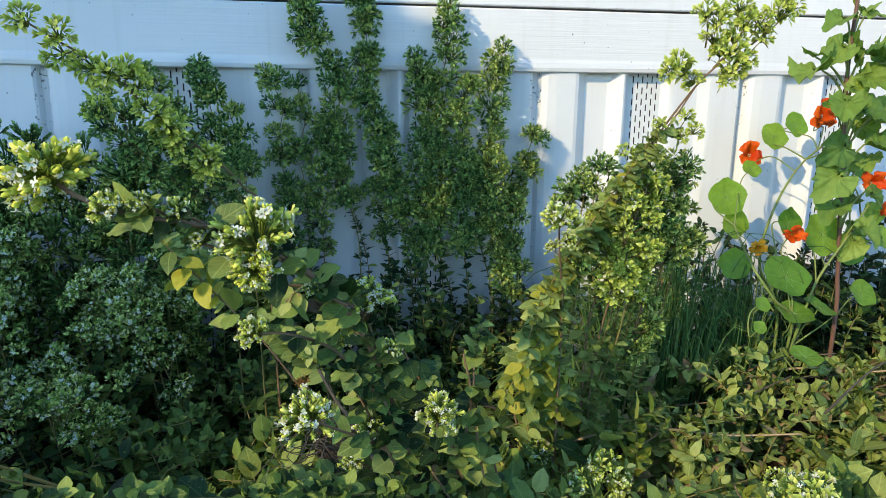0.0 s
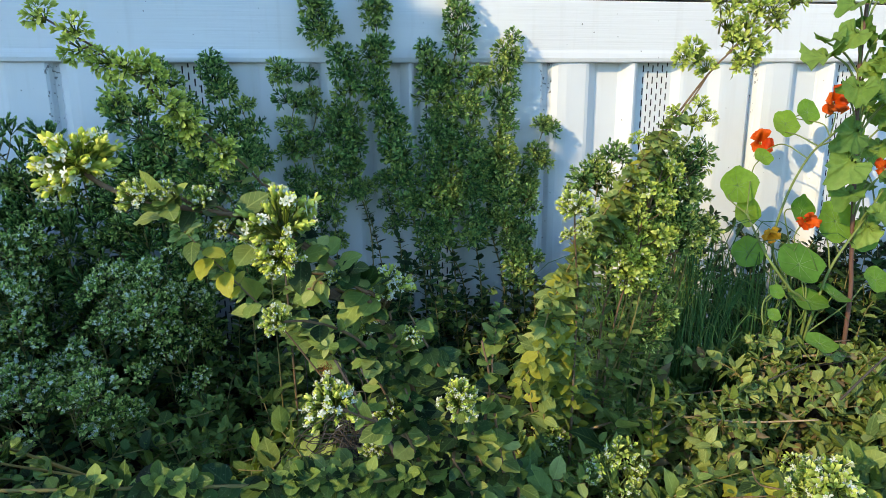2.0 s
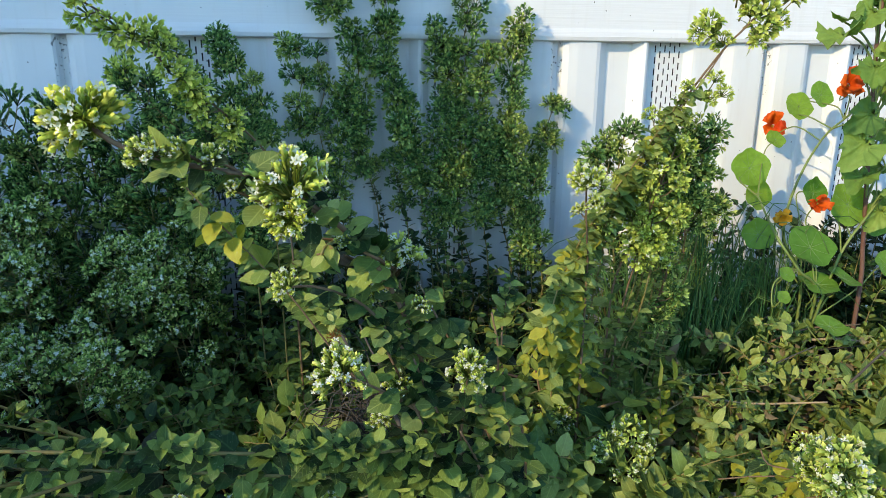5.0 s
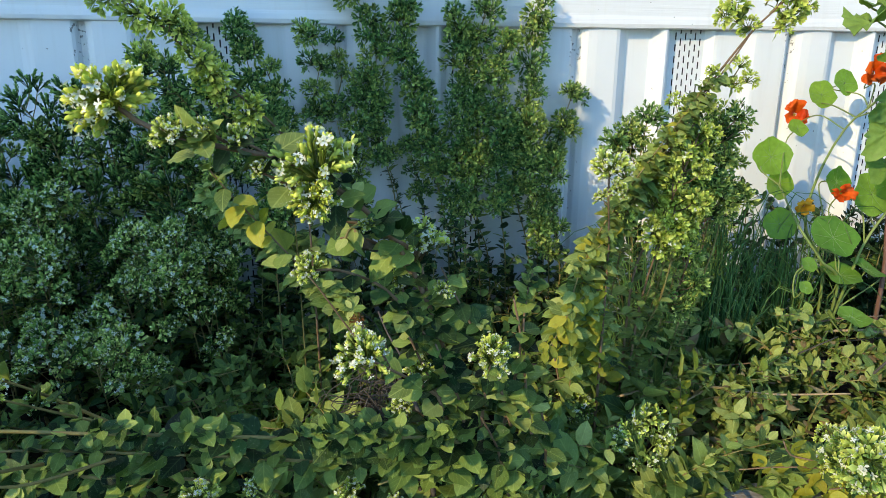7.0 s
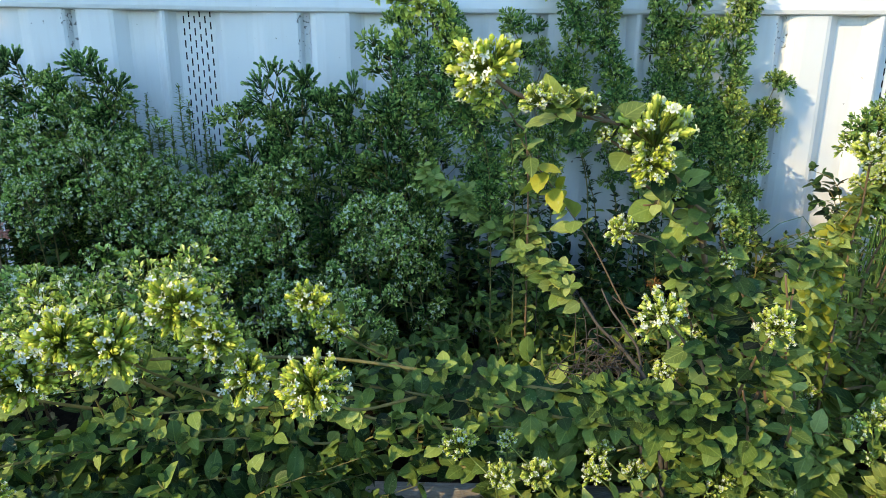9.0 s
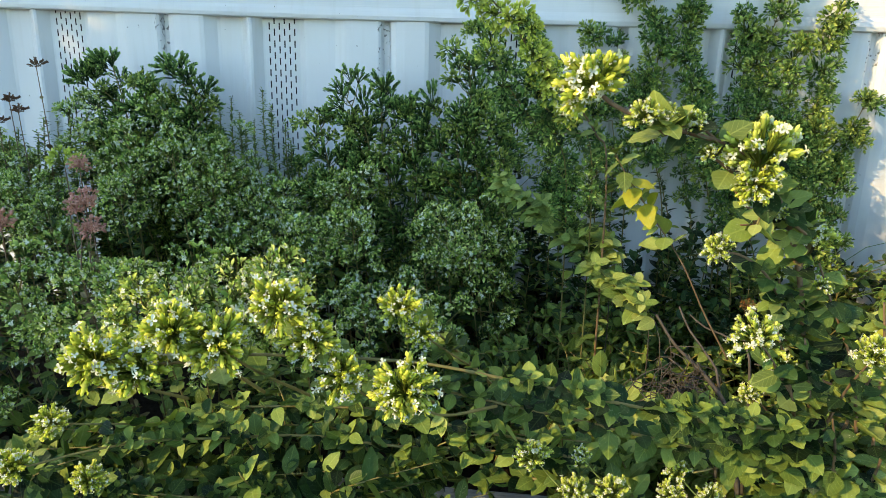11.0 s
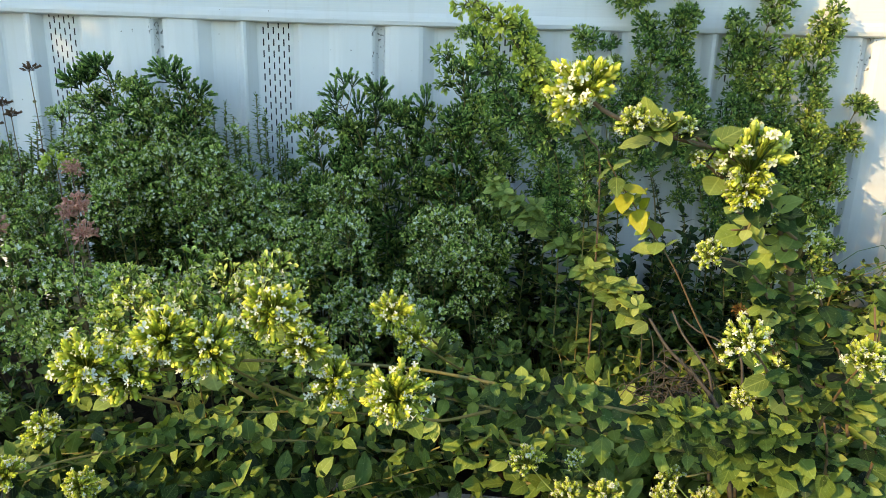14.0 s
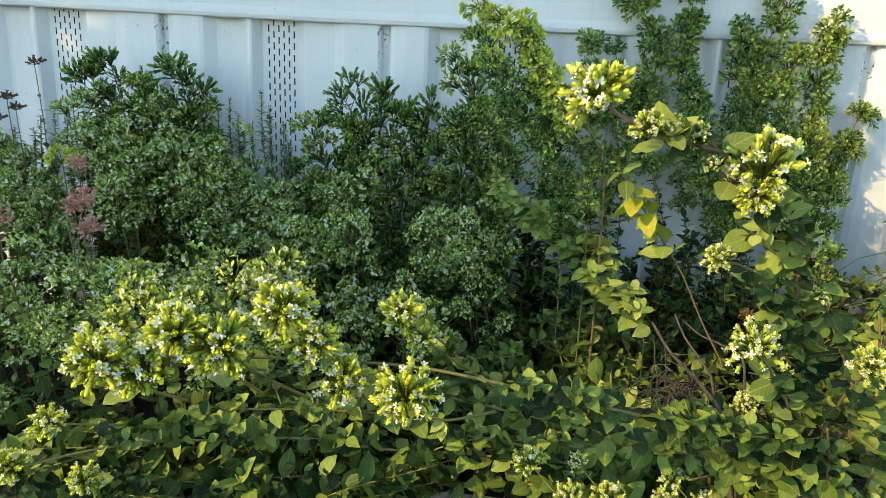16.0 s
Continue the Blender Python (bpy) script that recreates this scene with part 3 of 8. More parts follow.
def sprig(pts, leaf=0.026, gap=0.024, span=(0.1, 1.0), mats=(M_LEAF,), near=True, r=0.0018, stem=M_STEM, hang=0.0, tuft=0.5,
          tip=None, tip_size=0.04, sides=None, side_span=(0.4, 0.95), side_gap=0.03, side_size=0.03, side_reach=0.02, flat=None, whorl=1,
          label="green oregano stem with paired ovate leaves", name="oregano_stem", category="oregano", group="oregano stems", shapes=None, droop_tip=0.0, on=None, lay=False):
    """One stem from its root to its tip with its leaves and flower clusters."""
    count_sprigs[0] += 1
    rnd = random.Random(count_sprigs[0] * 13 + 1)
    root = Vector(pts[0]) if on is None else on.location.copy()
    top = tagged(new(name), label, category, group) if on is None else on
    top.location = root
    line = [p - root for p in spline(pts, 0.006 if near else 0.012)]
    wood = [tube(line, r, r * 0.45, 6 if near else 4)]
    poses = leaf_poses(rnd, line, span[0], span[1], gap, leaf, hang, tuft, lay)
    heads = []
    if tip:
        d = (line[-1] - line[-4]).normalized()
        heads.append((tip, line[-1], (d + Vector((0, 0, 0.9 - droop_tip))).normalized(), tip_size))
    if sides:
        total = len(line) * (0.006 if near else 0.012)
        f, k = side_span[0], 0
        while f < side_span[1]:
            p = line[min(len(line) - 2, int(f * (len(line) - 1)))]
            t = (line[min(len(line) - 1, int(f * (len(line) - 1)) + 1)] - p).normalized()
            w = away(rnd, 3.14)
            if flat is not None:
                w.y = -abs(w.y) * flat
                if whorl > 1:
                    w = Vector(((-0.9, 0.9, 0.05)[k % 3] + rnd.uniform(-0.3, 0.3), -rnd.uniform(0.3, 0.9), rnd.uniform(-0.2, 0.4)))
            k += 1
            d = (w - t * w.dot(t)).normalized() + t * 0.7 + Vector((0, 0, 0.25))
            reach = side_reach * rnd.uniform(0.4, 1.3)
            e = p + d.normalized() * reach
            wood.append(tube([p, p.lerp(e, 0.5) + Vector((0, 0, -0.1 * reach)), e], r * 0.45, r * 0.3, 3))
            heads.append((sides, e, (d + Vector((0, -0.25, 0.4))).normalized(), side_size * rnd.uniform(0.7, 1.25)))
            if rnd.random() < 0.6:
                poses.append(basis(p.lerp(e, 0.7), d + away(rnd, 3) * 0.8, Vector((0, -0.4, 1)), leaf * 0.5))
            f += side_gap / max(total, 0.05) * rnd.uniform(0.7, 1.3) * (1.0 if whorl == 1 else (whorl if k % whorl == 0 else 0.08))
    V, F, U = joined(wood)
    child("stem", mesh_of("stem", V, F, stem, U), top)
    if near:
        for m in poses:
            child("leaf", rnd.choice(LEAF_MESH[rnd.choice(mats).name]), top, m)
    elif poses:
        for mt in dict.fromkeys(mats):
            own = [moved(rnd.choice(shapes or LEAVES), m) for i, m in enumerate(poses) if mats[i % len(mats)] is mt]
            V, F, U = joined(own)
            if len(V):
                tagged(child("foliage", mesh_of("foliage", V, F, mt, U), top), kind="stuff")
    if near or len(heads) < 3:
        for kind, at, d, size in heads:
            put_head(rnd, kind, top, at, d, size)
    else:
        put_head(rnd, *heads[0][:1], top, *heads[0][1:])
        small, blooms = collections.OrderedDict(), []
        for kind, at, d, size in heads[1:]:
            g, w = rnd.choice(kind)
            m = pointing(at, d, size, rnd.uniform(0, 6.28))
            small.setdefault(g.materials[0].name, []).append(moved(SHAPE[g.name], m))
            if w:
                blooms.append(moved(SHAPE[w.name], m))
        for key, shapes_of in small.items():
            V, F, U = joined(shapes_of)
            tagged(child("side_bud", mesh_of("side_bud", V, F, bpy.data.materials[key], U), top), kind="stuff")
        if blooms:
            V, F, U = joined(blooms)
            tagged(child("side_bloom", mesh_of("side_bloom", V, F, M_PETAL, U), top), kind="stuff")
    return top


# ---- the house wall: skirting, trim board, lap siding ----
PANEL, VENT_X, TRIM_Z = 0.4085, 0.534, 0.742


def skirting_panel_mesh():
    """One vinyl panel: slotted vent strip, raised ribs, a seam groove."""
    prof = [(0.158, 0.000), (0.190, -0.0115), (0.206, -0.0125), (0.325, -0.0125), (0.345, -0.0150), (0.378, -0.0195), (0.392, -0.0200), (0.522, -0.0200), (0.532, -0.016),
            (0.540, -0.002), (0.562, -0.002), (0.575, -0.0150), (0.600, -0.0205), (0.640, -0.0225), (0.725, -0.0225), (0.742, -0.0205), (0.786, -0.0035), (0.800, -0.002), (0.895, -0.002),
            (0.908, -0.0045), (0.940, -0.0215), (0.952, -0.0235), (0.962, -0.0215), (0.992, -0.001), (1.0, 0.0)]
    top = TRIM_Z + 0.03
    V, F, ix = [], [], []
    for s, y in prof:
        for z in (0.02, top):
            V.append((s * PANEL, y, z))
    for i in range(len(prof) - 1):
        a = i * 2
        F += [(a, a + 2, a + 3), (a, a + 3, a + 1)]
    ix = [0] * len(F)

    def quad(x0, x1, z0, z1):
        n = len(V)
        V.extend([(x0, 0, z0), (x1, 0, z0), (x1, 0, z1), (x0, 0, z1)])
        F.extend([(n, n + 1, n + 2), (n, n + 2, n + 3)])
        ix.extend([0, 0])

    wide, cols, slot, tall, pitch = 0.158 * PANEL, 6, 0.0024, 0.0125, 0.0205
    step = (wide - 0.008) / cols
    quad(0, 0.004, 0.02, top)
    quad(wide - 0.004, wide, 0.02, top)
    for c in range(cols):
        x = 0.004 + c * step
        m = x + (step - slot) / 2
        quad(x, m, 0.02, top)
        quad(m + slot, x + step, 0.02, top)
        z = 0.02 + (pitch / 2 if c % 2 else 0)
        if c % 2:
            quad(m, m + slot, 0.02, z)
        while z + pitch <= top:
            quad(m, m + slot, z, z + pitch - tall)
            z += pitch
        quad(m, m + slot, z, top)
    me = mesh_of("skirting_panel", V, F, [M_SKIRT], None, False)
    return me


wall = tagged(new("wall_skirting"), "white ribbed vinyl skirting with slotted vent strips", "wall", kind="structure")
panel_me = skirting_panel_mesh()
for i in range(-7, 6):
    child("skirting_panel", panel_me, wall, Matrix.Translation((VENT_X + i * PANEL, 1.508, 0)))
# added near-black sheet: paints the dark seen through the vent slots
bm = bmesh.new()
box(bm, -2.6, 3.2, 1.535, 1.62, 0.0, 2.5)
tagged(new("wall_back", from_bm("wall_back", bm, M_HIDDEN)), "near-black sheet for the shade behind the vent slots", "wall", kind="structure")
# trim board with a rounded lower lip
bm = bmesh.new()
lip = [(1.505, 0.8475), (1.4845, 0.8475), (1.4815, 0.845), (1.4815, 0.764), (1.4800, 0.758), (1.4790, 0.750), (1.4805, 0.744), (1.485, 0.742), (1.505, 0.742)]
stops = [-2.6 + 0.29 * k for k in range(21)]
rings = [[bm.verts.new((x, y, z + (0.010 * min(1.5, max(0.0, (-0.45 - x) / 0.8)) if z < 0.80 else 0.0) + 0.0008 * noise.noise((x * 3, z * 9, 0)))) for y, z in lip] for x in stops]
for a, b in zip(rings, rings[1:]):
    for i in range(len(lip)):
        j = (i + 1) % len(lip)
        bm.faces.new((a[i], b[i], b[j], a[j]))
bm.faces.new(rings[0]), bm.faces.new(list(reversed(rings[-1])))
bmesh.ops.recalc_face_normals(bm, faces=bm.faces)
tagged(new("trim_board", from_bm("trim_board", bm, M_TRIM)), "white wood-grained trim board above the skirting", "trim", kind="structure")
siding = tagged(new("wall_siding"), "white horizontal lap siding of the house", "wall", kind="structure")
bm = bmesh.new()
lap = [(1.512, 0.0), (1.4835, 0.0), (1.4815, 0.002), (1.488, 0.112), (1.512, 0.114)]
ends = [[bm.verts.new((x, y, z)) for y, z in lap] for x in (-2.6, 3.2)]
for i in range(len(lap)):
    j = (i + 1) % len(lap)
    bm.faces.new((ends[0][i], ends[1][i], ends[1][j], ends[0][j]))
bm.faces.new(ends[0]), bm.faces.new(list(reversed(ends[1])))
bmesh.ops.recalc_face_normals(bm, faces=bm.faces)
lap_me = from_bm("siding_board", bm, M_TRIM)
for i in range(14):
    child("siding_board", lap_me, siding, Matrix.Translation((0, 0, 0.8515 + i * 0.1145)))
# added near-black sheet: paints the dark gap between trim and siding
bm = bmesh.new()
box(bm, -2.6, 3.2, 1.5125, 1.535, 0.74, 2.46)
tagged(new("wall_sheathing", from_bm("wall_sheathing", bm, M_HIDDEN)), "near-black sheet for the shade in the gap above the trim", "wall", kind="structure")

# ---- ground, bed, board ----
def ground_mesh():
    n = 70
    xs = np.sinh(np.linspace(-6.0, 6.0, n)) / math.sinh(6.0) * 400
    V = [(x, y + 1.0, 0.0) for y in xs for x in xs]
    F = []
    for j in range(n - 1):
        for i in range(n - 1):
            a = j * n + i
            F += [(a, a + 1, a + n + 1), (a, a + n + 1, a + n)]
    return mesh_of("ground", V, F, M_SOIL)


tagged(new("ground", ground_mesh()), "bare dark earth round the house", "ground", kind="structure")


def soil_mesh():
    nx, ny = 150, 34
    V, F = [], []
    for j in range(ny):
        for i in range(nx):
            x, y = -2.3 + 4.6 * i / (nx - 1), 0.90 + 0.632 * j / (ny - 1)
            z = 0.165 + 0.03 * noise.noise((x * 7, y * 7, 0)) + 0.012 * noise.noise((x * 30, y * 30, 3))
            V.append((x, y, z))
    for j in range(ny - 1):
        for i in range(nx - 1):
            a = j * nx + i
            F += [(a, a + 1, a + nx + 1), (a, a + nx + 1, a + nx)]
    b = len(V)
    edge = [i for i in range(nx)]
    for i in edge:
        V.append((V[i][0], V[i][1], -0.01))
    for i in range(nx - 1):
        F += [(b + i, b + i + 1, i + 1), (b + i, i + 1, i)]
    return mesh_of("garden_soil", V, F, M_SOIL)


tagged(new("garden_soil", soil_mesh()), "dark crumbly soil of the raised bed", "soil", kind="structure")


def plank(x0, x1, seed):
    rnd = random.Random(seed)
    bm = bmesh.new()
    box(bm, x0, x1, 0.80, 0.918, 0.0, 0.215, 0.005)
    bmesh.ops.subdivide_edges(bm, edges=[e for e in bm.edges if e.calc_length() > 0.3], cuts=14)
    for v in bm.verts:
        v.co.z += 0.003 * noise.noise((v.co.x * 9, v.co.y * 30, seed))
        v.co.y += 0.002 * noise.noise((v.co.x * 12, v.co.z * 30, seed + 4))
    return tagged(new("edging_board", from_bm("edging_board", bm, M_WOOD)), "weathered grey timber edging of the raised bed", "timber", "bed edging")


plank(-1.9, 0.315, 1)
plank(0.335, 2.1, 2)


# ---- unseen tree behind the camera, added to shade the wall ----
def shade_tree(at, seed):
    """An unseen added tree: tapered trunk, limbs, a pointed crown of many leaves."""
    rnd = random.Random(seed)
    top = tagged(new("unseen_shade_tree"), "unseen leafy tree added to shade the wall and bush", "tree")
    top.location = at
    # crown widths set so its shade ends where wanted on the wall
    girth = [(1.40, 0.10), (1.75, 0.32), (2.05, 0.55), (2.3, 0.62), (2.5, 0.62), (2.62, 0.56), (2.72, 0.47), (2.85, 0.38), (3.0, 0.30), (3.4, 0.04)]

    def radius(z):
        for (a, r), (b, q) in zip(girth, girth[1:]):
            if a <= z <= b:
                return r + (q - r) * (z - a) / (b - a)
        return 0.0
    tr = spline([(0, 0, 0), (0.04, 0.02, 1.0), (-0.03, 0.04, 2.0), (0, 0, 3.0)], 0.1)
    wood, leaves = [tube(tr, 0.07, 0.015, 8)], []
    for k in range(60):
        z = rnd.uniform(1.45, 2.95)
        a = rnd.uniform(0, 6.28)
        b = Vector((0, 0, max(1.2, z - 0.25)))
        e = Vector((math.cos(a), math.sin(a), 0)) * radius(z) * 0.85 + Vector((0, 0, z))
        wood.append(tube(spline([b, b.lerp(e, 0.5) + Vector((0, 0, 0.04)), e], 0.1), 0.014, 0.004, 5))
    for k in range(9000):
        z = rnd.uniform(1.42, 3.38)
        a = rnd.uniform(0, 6.28)
        r = radius(z) * rnd.random() ** 0.50 * (1 + 0.12 * noise.noise((math.cos(a) * 2, math.sin(a) * 2, z * 4)))
        p = Vector((math.cos(a) * r, math.sin(a) * r, z))
        leaves.append(moved(rnd.choice(LEAVES), basis(p, away(rnd, 3.14), (rnd.uniform(-0.6, 0.6), rnd.uniform(-0.6, 0.6), 1), rnd.uniform(0.06, 0.09))))
    V, F, U = joined(wood)
    child("trunk", mesh_of("trunk", V, F, M_BARK, U), top)
    V, F, U = joined(leaves)
    tagged(child("crown", mesh_of("crown", V, F, M_LEAF_SHADE, U), top), kind="stuff")
    return top


shade_tree((-3.35, -0.82, 0.0), 3)


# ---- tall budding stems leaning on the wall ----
# two leaves in three use the shade-dark green, painting the dark interior
sprig([(0.037, 1.450, 0.150), (0.027, 1.420, 0.387), (0.023, 1.440, 0.472), (-0.001, 1.455, 0.558), (-0.011, 1.455, 0.625), (-0.002, 1.455, 0.690), (-0.015, 1.455, 0.754), (-0.049, 1.455, 0.802), (-0.061, 1.455, 0.845)], near=False, mats=(M_LEAF_SHADE, M_LEAF, M_LEAF_SHADE), leaf=0.019, gap=0.013, span=(0.12, 0.62), sides=STAR, side_span=(0.55, 1.0), side_gap=0.0085, side_size=0.0477, side_reach=0.018, flat=0.8, whorl=3, tip=STAR, tip_size=0.046, stem=M_STEM, label="tall oregano stem full of green buds against the wall")
sprig([(0.052, 1.450, 0.150), (0.042, 1.420, 0.386), (0.030, 1.440, 0.462), (0.011, 1.455, 0.529), (-0.007, 1.455, 0.587)], near=False, mats=(M_LEAF_SHADE, M_LEAF, M_LEAF_SHADE), leaf=0.019, gap=0.013, span=(0.12, 0.90), sides=STAR, side_span=(0.85, 1.0), side_gap=0.0125, side_size=0.0314, side_reach=0.018, flat=0.8, whorl=3, tip=STAR, tip_size=0.046, stem=M_STEM, label="tall oregano stem full of green buds against the wall")
sprig([(0.123, 1.430, 0.150), (0.113, 1.400, 0.369), (0.102, 1.430, 0.462), (0.080, 1.440, 0.550), (0.067, 1.455, 0.625), (0.040, 1.455, 0.700), (0.046, 1.455, 0.773), (0.038, 1.455, 0.847)], near=False, mats=(M_LEAF_SHADE, M_LEAF, M_LEAF_SHADE), leaf=0.019, gap=0.013, span=(0.12, 0.62), sides=STAR, side_span=(0.52, 1.0), side_gap=0.0085, side_size=0.0477, side_reach=0.018, flat=0.8, whorl=3, tip=STAR, tip_size=0.046, stem=M_STEM, label="tall oregano stem full of green buds against the wall")
sprig([(0.133, 1.430, 0.150), (0.123, 1.400, 0.368), (0.121, 1.420, 0.454), (0.096, 1.420, 0.523), (0.078, 1.420, 0.581), (0.059, 1.420, 0.609)], near=False, mats=(M_LEAF_SHADE, M_LEAF, M_LEAF_SHADE), leaf=0.019, gap=0.013, span=(0.12, 0.62), sides=STAR, side_span=(0.60, 1.0), side_gap=0.0125, side_size=0.0477, side_reach=0.018, flat=0.8, whorl=3, tip=STAR, tip_size=0.046, stem=M_STEM, label="tall oregano stem full of green buds against the wall")
sprig([(0.086, 1.450, 0.150), (0.076, 1.420, 0.405), (0.070, 1.450, 0.459), (0.052, 1.460, 0.547)], near=False, mats=(M_LEAF_SHADE, M_LEAF, M_LEAF_SHADE), leaf=0.019, gap=0.013, span=(0.12, 0.90), sides=STAR, side_span=(0.80, 1.0), side_gap=0.0125, side_size=0.0352, side_reach=0.018, flat=0.8, whorl=3, tip=STAR, tip_size=0.046, stem=M_STEM, label="tall oregano stem full of green buds against the wall")
sprig([(0.177, 1.430, 0.150), (0.167, 1.400, 0.366), (0.162, 1.430, 0.480), (0.168, 1.440, 0.577), (0.160, 1.455, 0.672), (0.178, 1.455, 0.766), (0.180, 1.455, 0.847)], near=False, mats=(M_LEAF_SHADE, M_LEAF, M_LEAF_SHADE), leaf=0.019, gap=0.013, span=(0.12, 0.62), sides=STAR, side_span=(0.50, 1.0), side_gap=0.0085, side_size=0.0477, side_reach=0.018, flat=0.8, whorl=3, tip=STAR, tip_size=0.046, stem=M_STEM, label="tall oregano stem full of green buds against the wall")
sprig([(0.193, 1.430, 0.150), (0.183, 1.400, 0.355), (0.145, 1.420, 0.463), (0.133, 1.440, 0.578), (0.140, 1.455, 0.672), (0.126, 1.455, 0.765)], near=False, mats=(M_LEAF_SHADE, M_LEAF, M_LEAF_SHADE), leaf=0.019, gap=0.013, span=(0.12, 0.62), sides=STAR, side_span=(0.50, 1.0), side_gap=0.0085, side_size=0.0477, side_reach=0.018, flat=0.8, whorl=3, tip=STAR, tip_size=0.046, stem=M_STEM, label="tall oregano stem full of green buds against the wall")
sprig([(0.218, 1.410, 0.150), (0.208, 1.380, 0.360), (0.198, 1.410, 0.483), (0.203, 1.420, 0.579), (0.192, 1.420, 0.655), (0.215, 1.440, 0.720)], near=False, mats=(M_LEAF_SHADE, M_LEAF, M_LEAF_SHADE), leaf=0.019, gap=0.013, span=(0.12, 0.62), sides=STAR, side_span=(0.50, 1.0), side_gap=0.0085, side_size=0.0477, side_reach=0.018, flat=0.8, whorl=3, tip=STAR, tip_size=0.046, stem=M_STEM, label="tall oregano stem full of green buds against the wall")
sprig([(0.259, 1.410, 0.150), (0.249, 1.380, 0.358), (0.236, 1.420, 0.450), (0.231, 1.430, 0.548), (0.256, 1.440, 0.635), (0.263, 1.455, 0.720), (0.278, 1.455, 0.781)], near=False, mats=(M_LEAF_SHADE, M_LEAF, M_LEAF_SHADE), leaf=0.019, gap=0.013, span=(0.12, 0.62), sides=STAR, side_span=(0.50, 1.0), side_gap=0.0085, side_size=0.0477, side_reach=0.018, flat=0.8, whorl=3, tip=STAR, tip_size=0.046, stem=M_STEM, label="tall oregano stem full of green buds against the wall")
sprig([(0.289, 1.390, 0.150), (0.279, 1.360, 0.353), (0.262, 1.400, 0.434), (0.247, 1.410, 0.532), (0.255, 1.410, 0.599)], near=False, mats=(M_LEAF_SHADE, M_LEAF, M_LEAF_SHADE), leaf=0.019, gap=0.013, span=(0.12, 0.62), sides=STAR, side_span=(0.50, 1.0), side_gap=0.0085, side_size=0.0477, side_reach=0.018, flat=0.8, whorl=3, tip=STAR, tip_size=0.046, stem=M_STEM, label="tall oregano stem full of green buds against the wall")
sprig([(0.303, 1.370, 0.150), (0.293, 1.340, 0.338), (0.292, 1.380, 0.417), (0.286, 1.400, 0.483), (0.294, 1.400, 0.522)], near=False, mats=(M_LEAF_SHADE, M_LEAF, M_LEAF_SHADE), leaf=0.019, gap=0.013, span=(0.12, 0.80), sides=STAR, side_span=(0.70, 1.0), side_gap=0.0125, side_size=0.0401, side_reach=0.018, flat=0.8, whorl=3, tip=STAR, tip_size=0.046, stem=M_STEM, label="tall oregano stem full of green buds against the wall")
sprig([(0.292, 1.460, 0.150), (0.282, 1.440, 0.454), (0.301, 1.460, 0.533), (0.325, 1.460, 0.593), (0.339, 1.460, 0.633)], near=False, mats=(M_LEAF_SHADE, M_LEAF, M_LEAF_SHADE), leaf=0.019, gap=0.013, span=(0.12, 0.62), sides=STAR, side_span=(0.55, 1.0), side_gap=0.0125, side_size=0.0427, side_reach=0.018, flat=0.8, whorl=3, tip=STAR, tip_size=0.046, stem=M_STEM, label="tall oregano stem full of green buds against the wall")
sprig([(0.303, 1.460, 0.150), (0.293, 1.440, 0.454), (0.311, 1.460, 0.543), (0.331, 1.460, 0.573)], near=False, mats=(M_LEAF_SHADE, M_LEAF, M_LEAF_SHADE), leaf=0.019, gap=0.013, span=(0.12, 0.62), sides=STAR, side_span=(0.70, 1.0), side_gap=0.0125, side_size=0.0376, side_reach=0.018, flat=0.8, whorl=3, tip=STAR, tip_size=0.046, stem=M_STEM, label="tall oregano stem full of green buds against the wall")
sprig([(-0.078, 1.450, 0.150), (-0.088, 1.420, 0.470), (-0.092, 1.450, 0.551), (-0.106, 1.460, 0.616), (-0.095, 1.460, 0.681), (-0.119, 1.460, 0.735)], near=False, mats=(M_LEAF_SHADE, M_LEAF, M_LEAF_SHADE), leaf=0.019, gap=0.013, span=(0.12, 0.62), sides=STAR, side_span=(0.50, 1.0), side_gap=0.0100, side_size=0.0451, side_reach=0.018, flat=0.8, whorl=3, tip=STAR, tip_size=0.046, stem=M_STEM, label="tall oregano stem full of green buds against the wall")
sprig([(-0.052, 1.460, 0.150), (-0.062, 1.440, 0.552), (-0.080, 1.460, 0.588), (-0.059, 1.460, 0.658), (-0.070, 1.460, 0.717)], near=False, mats=(M_LEAF_SHADE, M_LEAF, M_LEAF_SHADE), leaf=0.019, gap=0.013, span=(0.12, 0.62), sides=STAR, side_span=(0.60, 1.0), side_gap=0.0125, side_size=0.0352, side_reach=0.018, flat=0.8, whorl=3, tip=STAR, tip_size=0.046, stem=M_STEM, label="tall oregano stem full of green buds against the wall")
sprig([(-0.158, 1.390, 0.150), (-0.168, 1.360, 0.486), (-0.183, 1.400, 0.587), (-0.203, 1.430, 0.673), (-0.221, 1.450, 0.746)], near=False, mats=(M_LEAF_SHADE, M_LEAF, M_LEAF_SHADE), leaf=0.019, gap=0.013, span=(0.12, 0.62), sides=STAR, side_span=(0.50, 1.0), side_gap=0.0100, side_size=0.0451, side_reach=0.018, flat=0.8, whorl=3, tip=STAR, tip_size=0.046, stem=M_STEM, label="tall oregano stem full of green buds against the wall")
